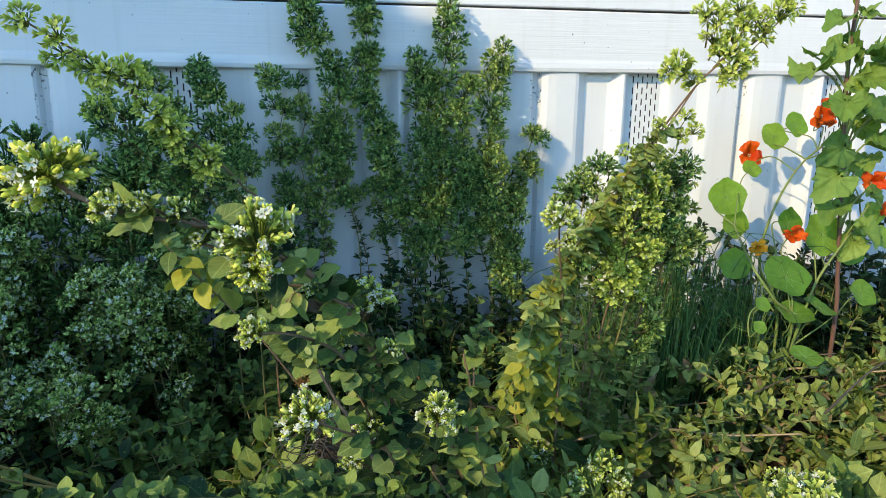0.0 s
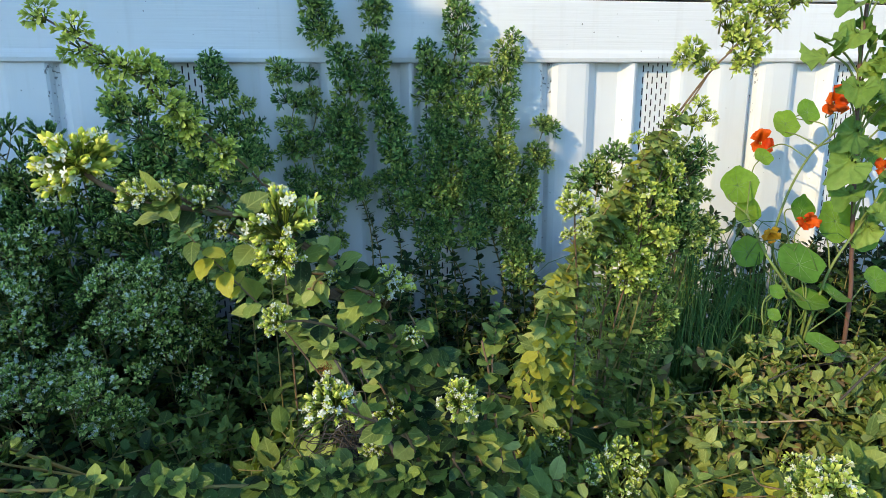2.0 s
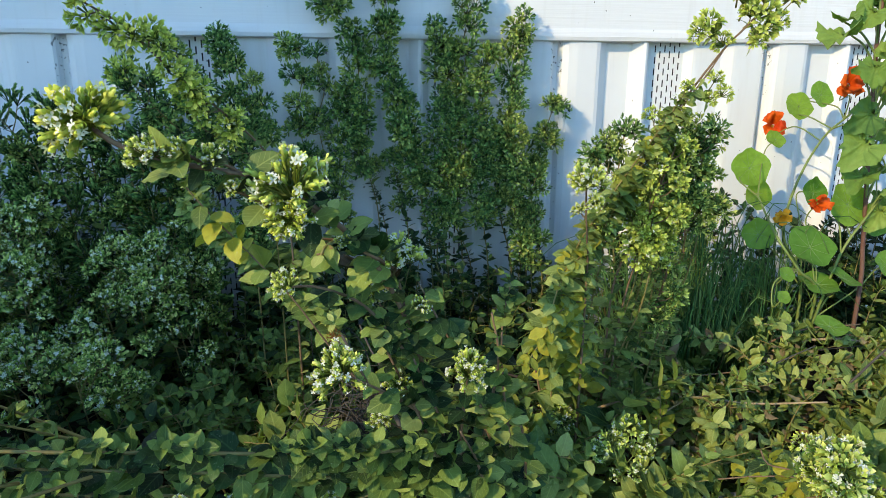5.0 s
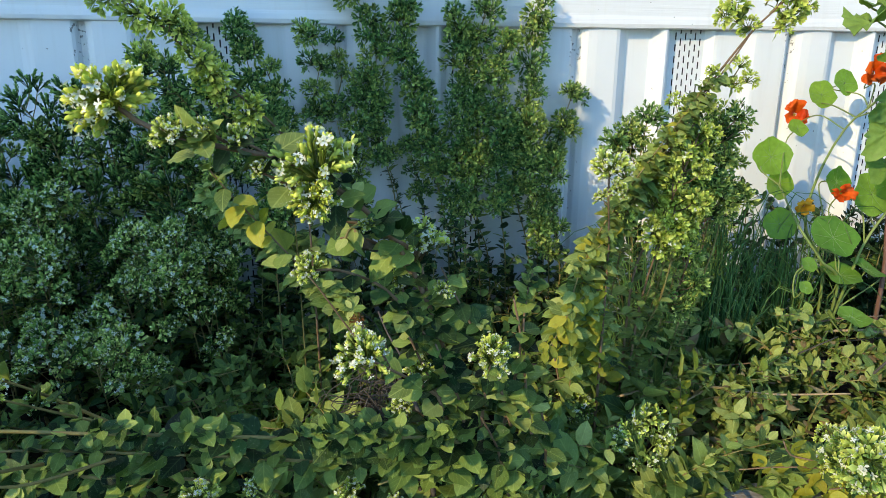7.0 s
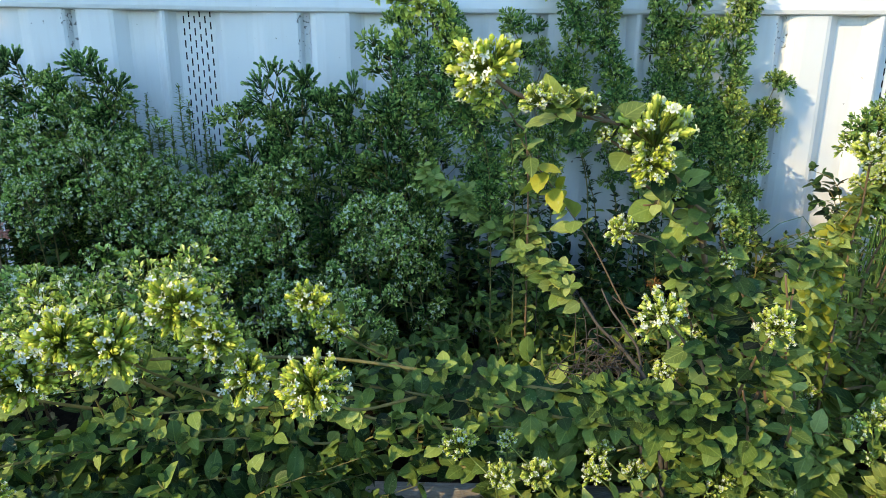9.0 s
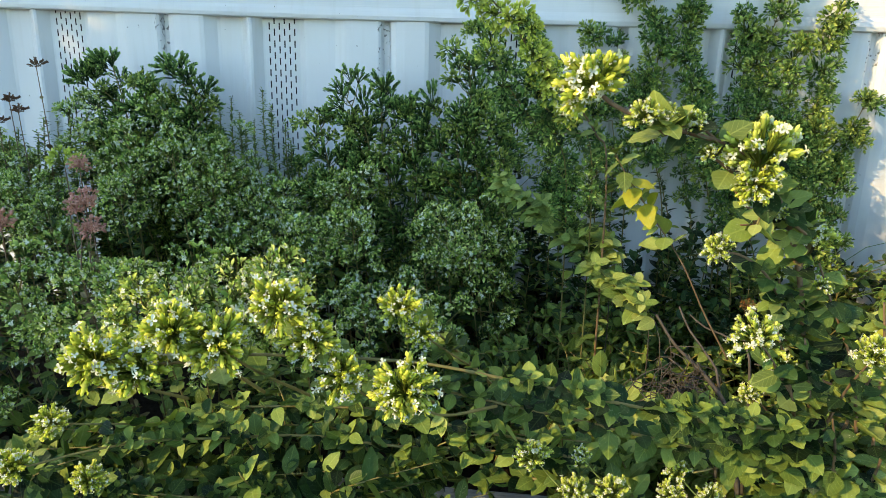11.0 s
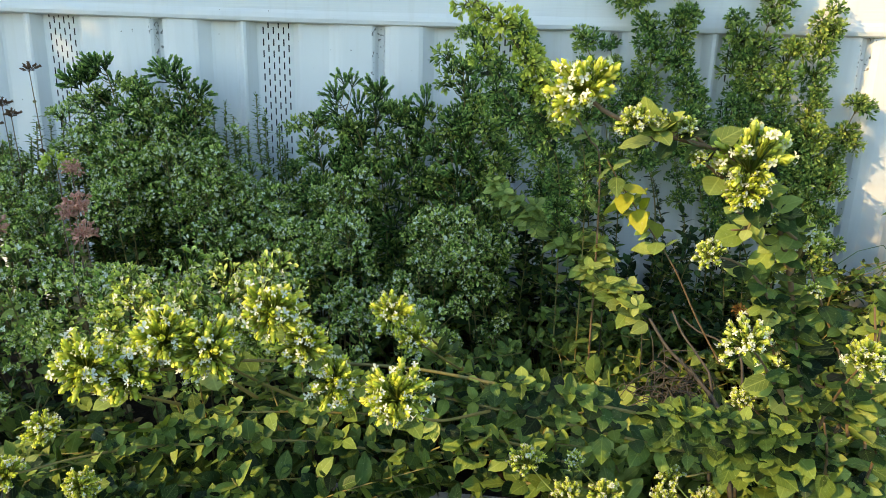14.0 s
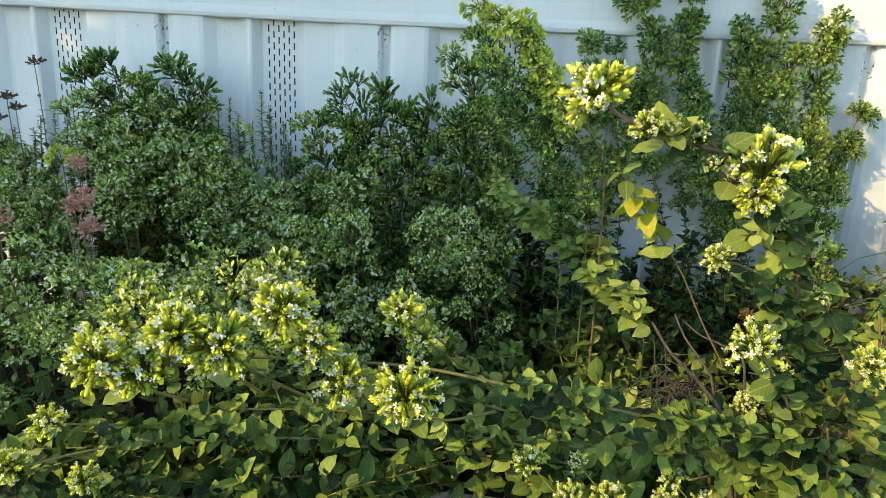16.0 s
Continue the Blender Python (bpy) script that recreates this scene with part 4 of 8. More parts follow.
sprig([(-0.141, 1.410, 0.150), (-0.151, 1.380, 0.517), (-0.158, 1.420, 0.602), (-0.182, 1.440, 0.681), (-0.216, 1.450, 0.707)], near=False, mats=(M_LEAF_SHADE, M_LEAF, M_LEAF_SHADE), leaf=0.019, gap=0.013, span=(0.12, 0.62), sides=STAR, side_span=(0.50, 1.0), side_gap=0.0100, side_size=0.0451, side_reach=0.018, flat=0.8, whorl=3, tip=STAR, tip_size=0.046, stem=M_STEM, label="tall oregano stem full of green buds against the wall")
sprig([(-0.230, 1.370, 0.150), (-0.240, 1.340, 0.492), (-0.239, 1.380, 0.590), (-0.245, 1.400, 0.666), (-0.301, 1.420, 0.732)], near=False, mats=(M_LEAF_SHADE, M_LEAF, M_LEAF_SHADE), leaf=0.019, gap=0.013, span=(0.12, 0.62), sides=STAR, side_span=(0.50, 1.0), side_gap=0.0100, side_size=0.0451, side_reach=0.018, flat=0.8, whorl=3, tip=STAR, tip_size=0.046, stem=M_STEM, label="tall oregano stem full of green buds against the wall")
sprig([(-0.028, 1.460, 0.150), (-0.038, 1.440, 0.580), (-0.042, 1.460, 0.611), (-0.026, 1.460, 0.658)], near=False, mats=(M_LEAF_SHADE, M_LEAF, M_LEAF_SHADE), leaf=0.019, gap=0.013, span=(0.12, 0.62), sides=STAR, side_span=(0.50, 1.0), side_gap=0.0125, side_size=0.0427, side_reach=0.018, flat=0.8, whorl=3, tip=STAR, tip_size=0.046, stem=M_STEM, label="tall oregano stem full of green buds against the wall")


# ---- sunlit stem rising out of the bush, lime flower clusters along it ----
sprig([(-0.100, 1.150, 0.150), (-0.110, 1.120, 0.537), (-0.131, 1.100, 0.603), (-0.173, 1.060, 0.654), (-0.215, 1.030, 0.697), (-0.247, 1.000, 0.737), (-0.276, 0.985, 0.757), (-0.302, 0.970, 0.776)], near=False, mats=(M_LEAF, M_LEAF_OLIVE), leaf=0.022, gap=0.02, span=(0.1, 0.9), r=0.0022, stem=M_STEM_BROWN, tip=STAR_LIGHT, tip_size=0.042, sides=STAR_LIGHT, side_span=(0.72, 0.98), side_gap=0.013, side_size=0.040, side_reach=0.014, label="slanting oregano stem with lime-green flower clusters")
sprig([(-0.119, 1.150, 0.150), (-0.129, 1.120, 0.552), (-0.162, 1.090, 0.605), (-0.194, 1.070, 0.634), (-0.205, 1.050, 0.667)], near=False, mats=(M_LEAF, M_LEAF_SHADE), leaf=0.02, gap=0.02, r=0.0016, tip=STAR_LIGHT, tip_size=0.040, sides=STAR_DEEP, side_gap=0.02, side_size=0.036, side_span=(0.6,1.0), label="oregano stem with lime-green flower clusters")
sprig([(-0.149, 1.170, 0.150), (-0.159, 1.140, 0.534), (-0.195, 1.100, 0.598), (-0.232, 1.060, 0.648), (-0.262, 1.030, 0.694)], near=False, mats=(M_LEAF, M_LEAF_SHADE), leaf=0.02, gap=0.02, r=0.0016, tip=STAR_LIGHT, tip_size=0.038, sides=STAR_DEEP, side_gap=0.016, side_size=0.036, side_span=(0.5,1.0), label="oregano stem with green bud clusters")
sprig([(-0.007, 1.110, 0.150), (-0.017, 1.080, 0.342), (-0.066, 1.120, 0.394), (-0.111, 1.150, 0.445), (-0.165, 1.180, 0.475), (-0.221, 1.200, 0.500), (-0.264, 1.220, 0.535)], near=False, lay=True, mats=(M_LEAF, M_LEAF_OLIVE), leaf=0.026, gap=0.0068, span=(0.62, 1.0), hang=0.35, r=0.0011, stem=M_TWIG, label="arching oregano stem with dull green leaves")
sprig([(-0.035, 1.130, 0.150), (-0.045, 1.100, 0.371), (-0.097, 1.120, 0.416), (-0.150, 1.140, 0.454), (-0.188, 1.160, 0.470)], near=False, lay=True, mats=(M_LEAF, M_LEAF_OLIVE), leaf=0.026, gap=0.0068, span=(0.62, 1.0), hang=0.35, r=0.0011, stem=M_TWIG, label="arching oregano stem with dull green leaves")
sprig([(-0.026, 1.090, 0.150), (-0.036, 1.060, 0.357), (-0.077, 1.090, 0.396), (-0.121, 1.110, 0.433), (-0.150, 1.130, 0.441)], near=False, lay=True, mats=(M_LEAF, M_LEAF_OLIVE), leaf=0.026, gap=0.0068, span=(0.62, 1.0), hang=0.35, r=0.0011, stem=M_TWIG, label="arching oregano stem with dull green leaves")
sprig([(-0.086, 1.170, 0.150), (-0.096, 1.140, 0.425), (-0.157, 1.180, 0.467), (-0.212, 1.200, 0.484), (-0.237, 1.210, 0.497)], near=False, lay=True, mats=(M_LEAF, M_LEAF_OLIVE), leaf=0.026, gap=0.0068, span=(0.62, 1.0), hang=0.35, r=0.0011, stem=M_TWIG, label="arching oregano stem with dull green leaves")


# ---- the big foreground stem that leans over the bed ----
BIG_LEAVES = (M_LEAF, M_LEAF_SHADE, M_LEAF, M_LEAF_SHADE, M_LEAF_SHADE, M_LEAF_OLIVE)
big_stem = sprig([(0.050, 0.930, 0.150), (0.040, 0.800, 0.349), (0.018, 0.770, 0.432), (-0.005, 0.740, 0.514), (-0.032, 0.710, 0.575), (-0.057, 0.680, 0.610), (-0.082, 0.655, 0.634), (-0.106, 0.645, 0.647), (-0.147, 0.635, 0.658), (-0.172, 0.636, 0.668), (-0.183, 0.638, 0.678)], mats=BIG_LEAVES, leaf=0.02, gap=0.0185, lay=True, hang=0.25, r=0.003, stem=M_STEM_BROWN, label="big leaning oregano stem, its leaves mottled yellow and green", span=(0.3, 0.97), tip=BLOOM, tip_size=0.043)
sprig([(-0.038, 0.705, 0.584), (-0.056, 0.690, 0.608), (-0.074, 0.660, 0.625), (-0.083, 0.645, 0.638)], mats=BIG_LEAVES, leaf=0.02, gap=0.0185, lay=True, hang=0.3, r=0.0016, stem=M_STEM_BROWN, label="short flowering side stem in full bloom", span=(0.2,0.8), tip=BLOOM_PALE, tip_size=0.052, on=big_stem)
sprig([(-0.070, 0.660, 0.617), (-0.078, 0.650, 0.622), (-0.085, 0.640, 0.624)], mats=BIG_LEAVES, leaf=0.019, gap=0.0185, lay=True, hang=0.3, r=0.0014, stem=M_STEM_BROWN, label="short flowering side stem in full bloom", span=(0.2,0.8), tip=BLOOM, tip_size=0.027, droop_tip=1.0, on=big_stem)
sprig([(0.009, 0.755, 0.470), (-0.007, 0.740, 0.523), (-0.014, 0.735, 0.555), (-0.017, 0.730, 0.571)], mats=BIG_LEAVES, leaf=0.02, gap=0.0185, lay=True, hang=0.1, r=0.0016, stem=M_STEM_BROWN, label="flowering oregano stem with a white head", span=(0.2,0.85), tip=BLOOM_PALE, tip_size=0.040, sides=BLOOM_PALE, side_span=(0.6,0.9), side_size=0.02, side_gap=0.03, on=big_stem)
sprig([(0.016, 0.770, 0.422), (-0.017, 0.730, 0.464), (-0.044, 0.690, 0.498), (-0.058, 0.675, 0.513)], mats=BIG_LEAVES, leaf=0.02, gap=0.0185, lay=True, hang=0.2, r=0.0016, stem=M_STEM_BROWN, label="flowering oregano stem with a rounded white head", span=(0.2,0.85), tip=BLOOM_PALE, tip_size=0.040, on=big_stem)
sprig([(0.040, 0.770, 0.400), (0.037, 0.740, 0.451), (0.031, 0.700, 0.495)], mats=BIG_LEAVES, leaf=0.019, gap=0.0185, lay=True, hang=0.2, r=0.0016, stem=M_STEM_BROWN, label="flowering oregano stem with a small white head", span=(0.1,0.85), tip=BLOOM_PALE, tip_size=0.034, on=big_stem)
sprig([(-0.001, 0.750, 0.482), (-0.037, 0.720, 0.539), (-0.068, 0.690, 0.566), (-0.090, 0.675, 0.573)], mats=BIG_LEAVES, leaf=0.019, gap=0.0185, lay=True, hang=0.25, r=0.0016, stem=M_STEM_BROWN, label="oregano side stem with a small flower tuft", span=(0.1,0.85), tip=BLOOM_PALE, tip_size=0.024, on=big_stem)
sprig([(0.020, 0.790, 0.379), (-0.007, 0.770, 0.414), (-0.025, 0.760, 0.430)], mats=BIG_LEAVES, leaf=0.02, gap=0.0185, lay=True, hang=0.2, r=0.0014, stem=M_STEM_BROWN, label="oregano side stem with a small flower tuft", span=(0.1,0.75), tip=BLOOM_PALE, tip_size=0.024, on=big_stem)
sprig([(0.010, 0.760, 0.448), (-0.020, 0.740, 0.505), (-0.026, 0.735, 0.530), (-0.029, 0.730, 0.544)], mats=BIG_LEAVES, leaf=0.02, gap=0.0185, lay=True, hang=0.2, r=0.0014, stem=M_STEM_BROWN, label="oregano side stem with a small flower tuft", span=(0.1,0.8), tip=BLOOM_PALE, tip_size=0.024, on=big_stem)
sprig([(0.011, 0.770, 0.422), (-0.005, 0.750, 0.454), (-0.015, 0.740, 0.469)], mats=BIG_LEAVES, leaf=0.019, gap=0.0185, lay=True, hang=0.2, r=0.0014, stem=M_STEM_BROWN, label="oregano side stem with a small flower tuft", span=(0.1,0.8), tip=BLOOM_PALE, tip_size=0.026, on=big_stem)
sprig([(0.063, 0.800, 0.358), (0.068, 0.780, 0.424), (0.070, 0.765, 0.477), (0.062, 0.760, 0.517)], mats=BIG_LEAVES, leaf=0.02, gap=0.0185, lay=True, hang=0.1, r=0.0018, stem=M_STEM_BROWN, label="leafy upright oregano stem with broad green leaves", span=(0.1,1.0), on=big_stem)
sprig([(0.035, 0.790, 0.361), (0.021, 0.760, 0.427), (0.006, 0.740, 0.467), (-0.004, 0.730, 0.495)], mats=BIG_LEAVES, leaf=0.02, gap=0.0185, lay=True, hang=0.1, r=0.0018, stem=M_STEM_BROWN, label="leafy upright oregano stem with broad green leaves", span=(0.1,1.0), on=big_stem)
sprig([(0.080, 0.820, 0.296), (0.058, 0.780, 0.371), (0.036, 0.750, 0.421)], mats=BIG_LEAVES, leaf=0.019, gap=0.0185, lay=True, hang=0.1, r=0.0018, stem=M_STEM_BROWN, label="leafy upright oregano stem with broad green leaves", span=(0.1,1.0), on=big_stem)
sprig([(0.120, 0.840, 0.285), (0.107, 0.800, 0.366), (0.091, 0.780, 0.422)], mats=BIG_LEAVES, leaf=0.02, gap=0.0185, lay=True, hang=0.1, r=0.0018, stem=M_STEM_BROWN, label="leafy upright oregano stem with broad green leaves", span=(0.1,1.0), on=big_stem)
sprig([(0.001, 0.800, 0.352), (0.004, 0.770, 0.402), (-0.003, 0.750, 0.439)], mats=BIG_LEAVES, leaf=0.02, gap=0.0185, lay=True, hang=0.0, r=0.0016, stem=M_STEM_BROWN, label="leafy upright oregano stem, mottled leaves", span=(0.1,1.0), on=big_stem)
sprig([(-0.017, 0.720, 0.567), (-0.049, 0.700, 0.593), (-0.071, 0.690, 0.600), (-0.084, 0.680, 0.613)], mats=BIG_LEAVES, leaf=0.019, gap=0.0185, lay=True, hang=0.5, r=0.0016, stem=M_STEM_BROWN, label="leafy oregano side stem with hanging leaves", span=(0.1,0.95), on=big_stem)
sprig([(-0.033, 0.720, 0.568), (-0.056, 0.710, 0.583), (-0.071, 0.700, 0.586)], mats=BIG_LEAVES, leaf=0.023, gap=0.0185, lay=True, hang=0.6, r=0.0016, stem=M_STEM_BROWN, label="leafy oregano side stem with hanging leaves", span=(0.1,0.95), on=big_stem)
sprig([(-0.106, 0.648, 0.646), (-0.115, 0.642, 0.653), (-0.122, 0.638, 0.657)], mats=BIG_LEAVES, leaf=0.02, gap=0.0185, lay=True, hang=0.4, r=0.0012, stem=M_STEM_BROWN, label="small side shoot", span=(0.1,0.9), tip=BLOOM_PALE, tip_size=0.018, on=big_stem)
sprig([(-0.126, 0.642, 0.653), (-0.134, 0.636, 0.660), (-0.140, 0.632, 0.663)], mats=BIG_LEAVES, leaf=0.02, gap=0.0185, lay=True, hang=0.4, r=0.0012, stem=M_STEM_BROWN, label="small side shoot", span=(0.1,0.9), tip=BLOOM_PALE, tip_size=0.015, on=big_stem)
sprig([(-0.139, 0.638, 0.651), (-0.148, 0.632, 0.658), (-0.153, 0.628, 0.661)], mats=BIG_LEAVES, leaf=0.02, gap=0.0185, lay=True, hang=0.4, r=0.0012, stem=M_STEM_BROWN, label="small side shoot", span=(0.1,0.9), tip=BLOOM_PALE, tip_size=0.022, on=big_stem)
sprig([(-0.096, 0.650, 0.629), (-0.106, 0.644, 0.636), (-0.113, 0.640, 0.640)], mats=BIG_LEAVES, leaf=0.02, gap=0.0185, lay=True, hang=0.4, r=0.0012, stem=M_STEM_BROWN, label="small side shoot", span=(0.1,0.9), tip=BLOOM_PALE, tip_size=0.014, on=big_stem)
sprig([(-0.032, 0.690, 0.584), (-0.045, 0.684, 0.593), (-0.054, 0.680, 0.598)], mats=BIG_LEAVES, leaf=0.02, gap=0.0185, lay=True, hang=0.4, r=0.0012, stem=M_STEM_BROWN, label="small side shoot", span=(0.1,0.9), tip=BLOOM_PALE, tip_size=0.014, on=big_stem)
sprig([(-0.018, 0.722, 0.560), (-0.022, 0.718, 0.563), (-0.027, 0.714, 0.562)], mats=(M_LEAF_DRY,), leaf=0.011, gap=0.0025, span=(0.0,1.0), hang=0.3, r=0.0012, tuft=0.6, on=big_stem)
sprig([(-0.057, 0.690, 0.599), (-0.066, 0.680, 0.596), (-0.069, 0.675, 0.589)], mats=(M_LEAF_OLIVE, M_LEAF_YELLOW, M_LEAF_DRY), leaf=0.015, gap=0.008, span=(0.2,1.0), hang=0.6, r=0.0012, tuft=0.3, on=big_stem)
sprig([(-0.041, 0.780, 0.453), (-0.067, 0.770, 0.495), (-0.093, 0.755, 0.541), (-0.120, 0.745, 0.578), (-0.145, 0.735, 0.612), (-0.157, 0.730, 0.631)], mats=(M_LEAF_OLIVE, M_LEAF_YELLOW, M_LEAF, M_LEAF_OLIVE), leaf=0.018, gap=0.0085, span=(0.58, 1.0), hang=0.6, r=0.0009, stem=M_STEM_BROWN, tuft=0.25, label="thin stem with drooping yellowed leaves", on=big_stem)


BIG_SHOOTS = [[(0.018, 0.765, 0.394), (-0.001, 0.748, 0.446), (-0.023, 0.735, 0.500), (-0.042, 0.725, 0.548)],
              [(0.066, 0.770, 0.400), (0.045, 0.752, 0.463), (0.020, 0.745, 0.513), (0.001, 0.740, 0.551)],
              [(0.090, 0.785, 0.375), (0.077, 0.770, 0.439), (0.072, 0.765, 0.496), (0.079, 0.770, 0.536)]]
for stem_line in BIG_SHOOTS:
    sprig(stem_line, mats=(M_LEAF, M_LEAF_OLIVE, M_LEAF, M_LEAF_SHADE), leaf=0.021, gap=0.013, span=(0.05, 1.0), lay=True, hang=0.2, r=0.0015, stem=M_STEM_BROWN, on=big_stem)
sprig([(-0.040, 0.700, 0.492), (-0.050, 0.694, 0.515), (-0.062, 0.690, 0.532)], near=False, mats=(M_LEAF,), leaf=0.012, gap=0.02, span=(0.1, 0.6), r=0.0012, stem=M_STEM_BROWN, tip=RUSTY, tip_size=0.012, on=big_stem)


# ---- low runners across the front of the bed ----
runner = sprig([(0.036, 0.930, 0.150), (0.026, 0.770, 0.380), (-0.067, 0.730, 0.420), (-0.151, 0.700, 0.448), (-0.222, 0.665, 0.476), (-0.284, 0.650, 0.491), (-0.352, 0.640, 0.495), (-0.395, 0.620, 0.502), (-0.418, 0.590, 0.509), (-0.436, 0.570, 0.514)], mats=(M_LEAF, M_LEAF_SHADE, M_LEAF), leaf=0.024, gap=0.0095, hang=-0.1, lay=True, r=0.0020, tuft=0.6, label="long oregano runner lying across the bed, dense with green leaves", span=(0.10,0.72), tip=BLOOM, tip_size=0.043)
sprig([(0.028, 0.930, 0.150), (0.018, 0.790, 0.350), (-0.075, 0.770, 0.376), (-0.155, 0.750, 0.401), (-0.221, 0.730, 0.422), (-0.283, 0.710, 0.442), (-0.333, 0.690, 0.452)], mats=(M_LEAF, M_LEAF_SHADE, M_LEAF), leaf=0.024, gap=0.01, hang=-0.1, lay=True, r=0.0020, tuft=0.6, label="long oregano runner lying across the bed, dense with green leaves", span=(0.12,1.0))
sprig([(-0.123, 0.930, 0.150), (-0.133, 0.850, 0.297), (-0.241, 0.845, 0.309), (-0.333, 0.840, 0.309), (-0.415, 0.820, 0.325), (-0.480, 0.770, 0.346), (-0.523, 0.730, 0.363), (-0.559, 0.690, 0.374), (-0.587, 0.660, 0.377), (-0.597, 0.655, 0.378)], mats=(M_LEAF, M_LEAF_SHADE, M_LEAF), leaf=0.024, gap=0.011, hang=-0.1, lay=True, r=0.0020, tuft=0.6, label="long oregano runner lying across the bed, dense with green leaves", span=(0.1,0.92), tip=BLOOM, tip_size=0.029)
sprig([(-0.086, 0.930, 0.150), (-0.096, 0.830, 0.282), (-0.183, 0.840, 0.285), (-0.299, 0.850, 0.267), (-0.416, 0.840, 0.268), (-0.494, 0.820, 0.267), (-0.586, 0.800, 0.271), (-0.665, 0.780, 0.263)], mats=(M_LEAF, M_LEAF_SHADE, M_LEAF), leaf=0.024, gap=0.011, hang=-0.1, lay=True, r=0.0020, tuft=0.6, label="long oregano runner lying across the bed, dense with green leaves", span=(0.1,1.0))
sprig([(-0.164, 0.930, 0.150), (-0.174, 0.840, 0.312), (-0.262, 0.800, 0.358), (-0.322, 0.780, 0.381), (-0.390, 0.760, 0.391), (-0.454, 0.740, 0.396)], mats=(M_LEAF, M_LEAF_SHADE, M_LEAF), leaf=0.024, gap=0.011, hang=-0.1, lay=True, r=0.0020, tuft=0.6, label="long oregano runner lying across the bed, dense with green leaves", span=(0.1,1.0))
sprig([(-0.319, 0.930, 0.150), (-0.329, 0.820, 0.251), (-0.427, 0.800, 0.268), (-0.517, 0.780, 0.272), (-0.577, 0.740, 0.305), (-0.569, 0.700, 0.341)], mats=(M_LEAF, M_LEAF_SHADE, M_LEAF), leaf=0.024, gap=0.012, hang=-0.1, lay=True, r=0.0020, tuft=0.6, label="long oregano runner lying across the bed, dense with green leaves", span=(0.1,0.95), tip=BLOOM, tip_size=0.027)
sprig([(-0.471, 0.930, 0.150), (-0.481, 0.800, 0.338), (-0.528, 0.760, 0.362), (-0.560, 0.710, 0.387), (-0.581, 0.680, 0.403)], mats=(M_LEAF, M_LEAF_SHADE, M_LEAF), leaf=0.024, gap=0.013, hang=-0.1, lay=True, r=0.0020, tuft=0.6, label="long oregano runner lying across the bed, dense with green leaves", span=(0.1,0.9), tip=BLOOM, tip_size=0.029)
sprig([(0.092, 0.930, 0.150), (0.082, 0.800, 0.333), (0.032, 0.800, 0.345), (-0.023, 0.800, 0.357), (-0.077, 0.800, 0.357)], mats=(M_LEAF, M_LEAF_SHADE, M_LEAF), leaf=0.024, gap=0.011, hang=-0.1, lay=True, r=0.0020, tuft=0.6, label="long oregano runner lying across the bed, dense with green leaves", span=(0.0,1.0))
sprig([(0.106, 0.930, 0.150), (0.096, 0.820, 0.297), (0.043, 0.820, 0.316), (-0.009, 0.820, 0.328), (-0.044, 0.820, 0.319)], mats=(M_LEAF, M_LEAF_SHADE, M_LEAF), leaf=0.024, gap=0.011, hang=-0.1, lay=True, r=0.0020, tuft=0.6, label="long oregano runner lying across the bed, dense with green leaves", span=(0.0,1.0))


# ---- lime flower clusters hanging over the front ----
sprig([(-0.452, 0.655, 0.448), (-0.458, 0.595, 0.489), (-0.453, 0.555, 0.524)], mats=(M_LEAF, M_LEAF_OLIVE), leaf=0.020, gap=0.03, span=(0.5,0.9), r=0.0014, tip=BLOOM, tip_size=0.98*0.04, label="short oregano shoot ending in a lime and white flower cluster", on=runner)
sprig([(-0.402, 0.675, 0.447), (-0.416, 0.615, 0.502), (-0.417, 0.575, 0.535)], mats=(M_LEAF, M_LEAF_OLIVE), leaf=0.020, gap=0.03, span=(0.5,0.9), r=0.0014, tip=BLOOM, tip_size=0.98*0.04, label="short oregano shoot ending in a lime and white flower cluster", on=runner)
sprig([(-0.371, 0.685, 0.442), (-0.390, 0.625, 0.490), (-0.395, 0.585, 0.524)], mats=(M_LEAF, M_LEAF_OLIVE), leaf=0.020, gap=0.03, span=(0.5,0.9), r=0.0014, tip=BLOOM, tip_size=0.98*0.042, label="short oregano shoot ending in a lime and white flower cluster", on=runner)
sprig([(-0.328, 0.710, 0.442), (-0.354, 0.650, 0.510), (-0.365, 0.610, 0.542)], mats=(M_LEAF, M_LEAF_OLIVE), leaf=0.020, gap=0.03, span=(0.5,0.9), r=0.0014, tip=BLOOM, tip_size=0.98*0.042, label="short oregano shoot ending in a lime and white flower cluster", on=runner)
sprig([(-0.304, 0.715, 0.434), (-0.334, 0.655, 0.484), (-0.347, 0.615, 0.518)], mats=(M_LEAF, M_LEAF_OLIVE), leaf=0.020, gap=0.03, span=(0.5,0.9), r=0.0014, tip=BLOOM, tip_size=0.98*0.034, label="short oregano shoot ending in a lime and white flower cluster", on=runner)
sprig([(-0.280, 0.720, 0.425), (-0.313, 0.660, 0.455), (-0.329, 0.620, 0.492)], mats=(M_LEAF, M_LEAF_OLIVE), leaf=0.020, gap=0.03, span=(0.5,0.9), r=0.0014, tip=BLOOM, tip_size=0.98*0.036, label="short oregano shoot ending in a lime and white flower cluster", on=runner)
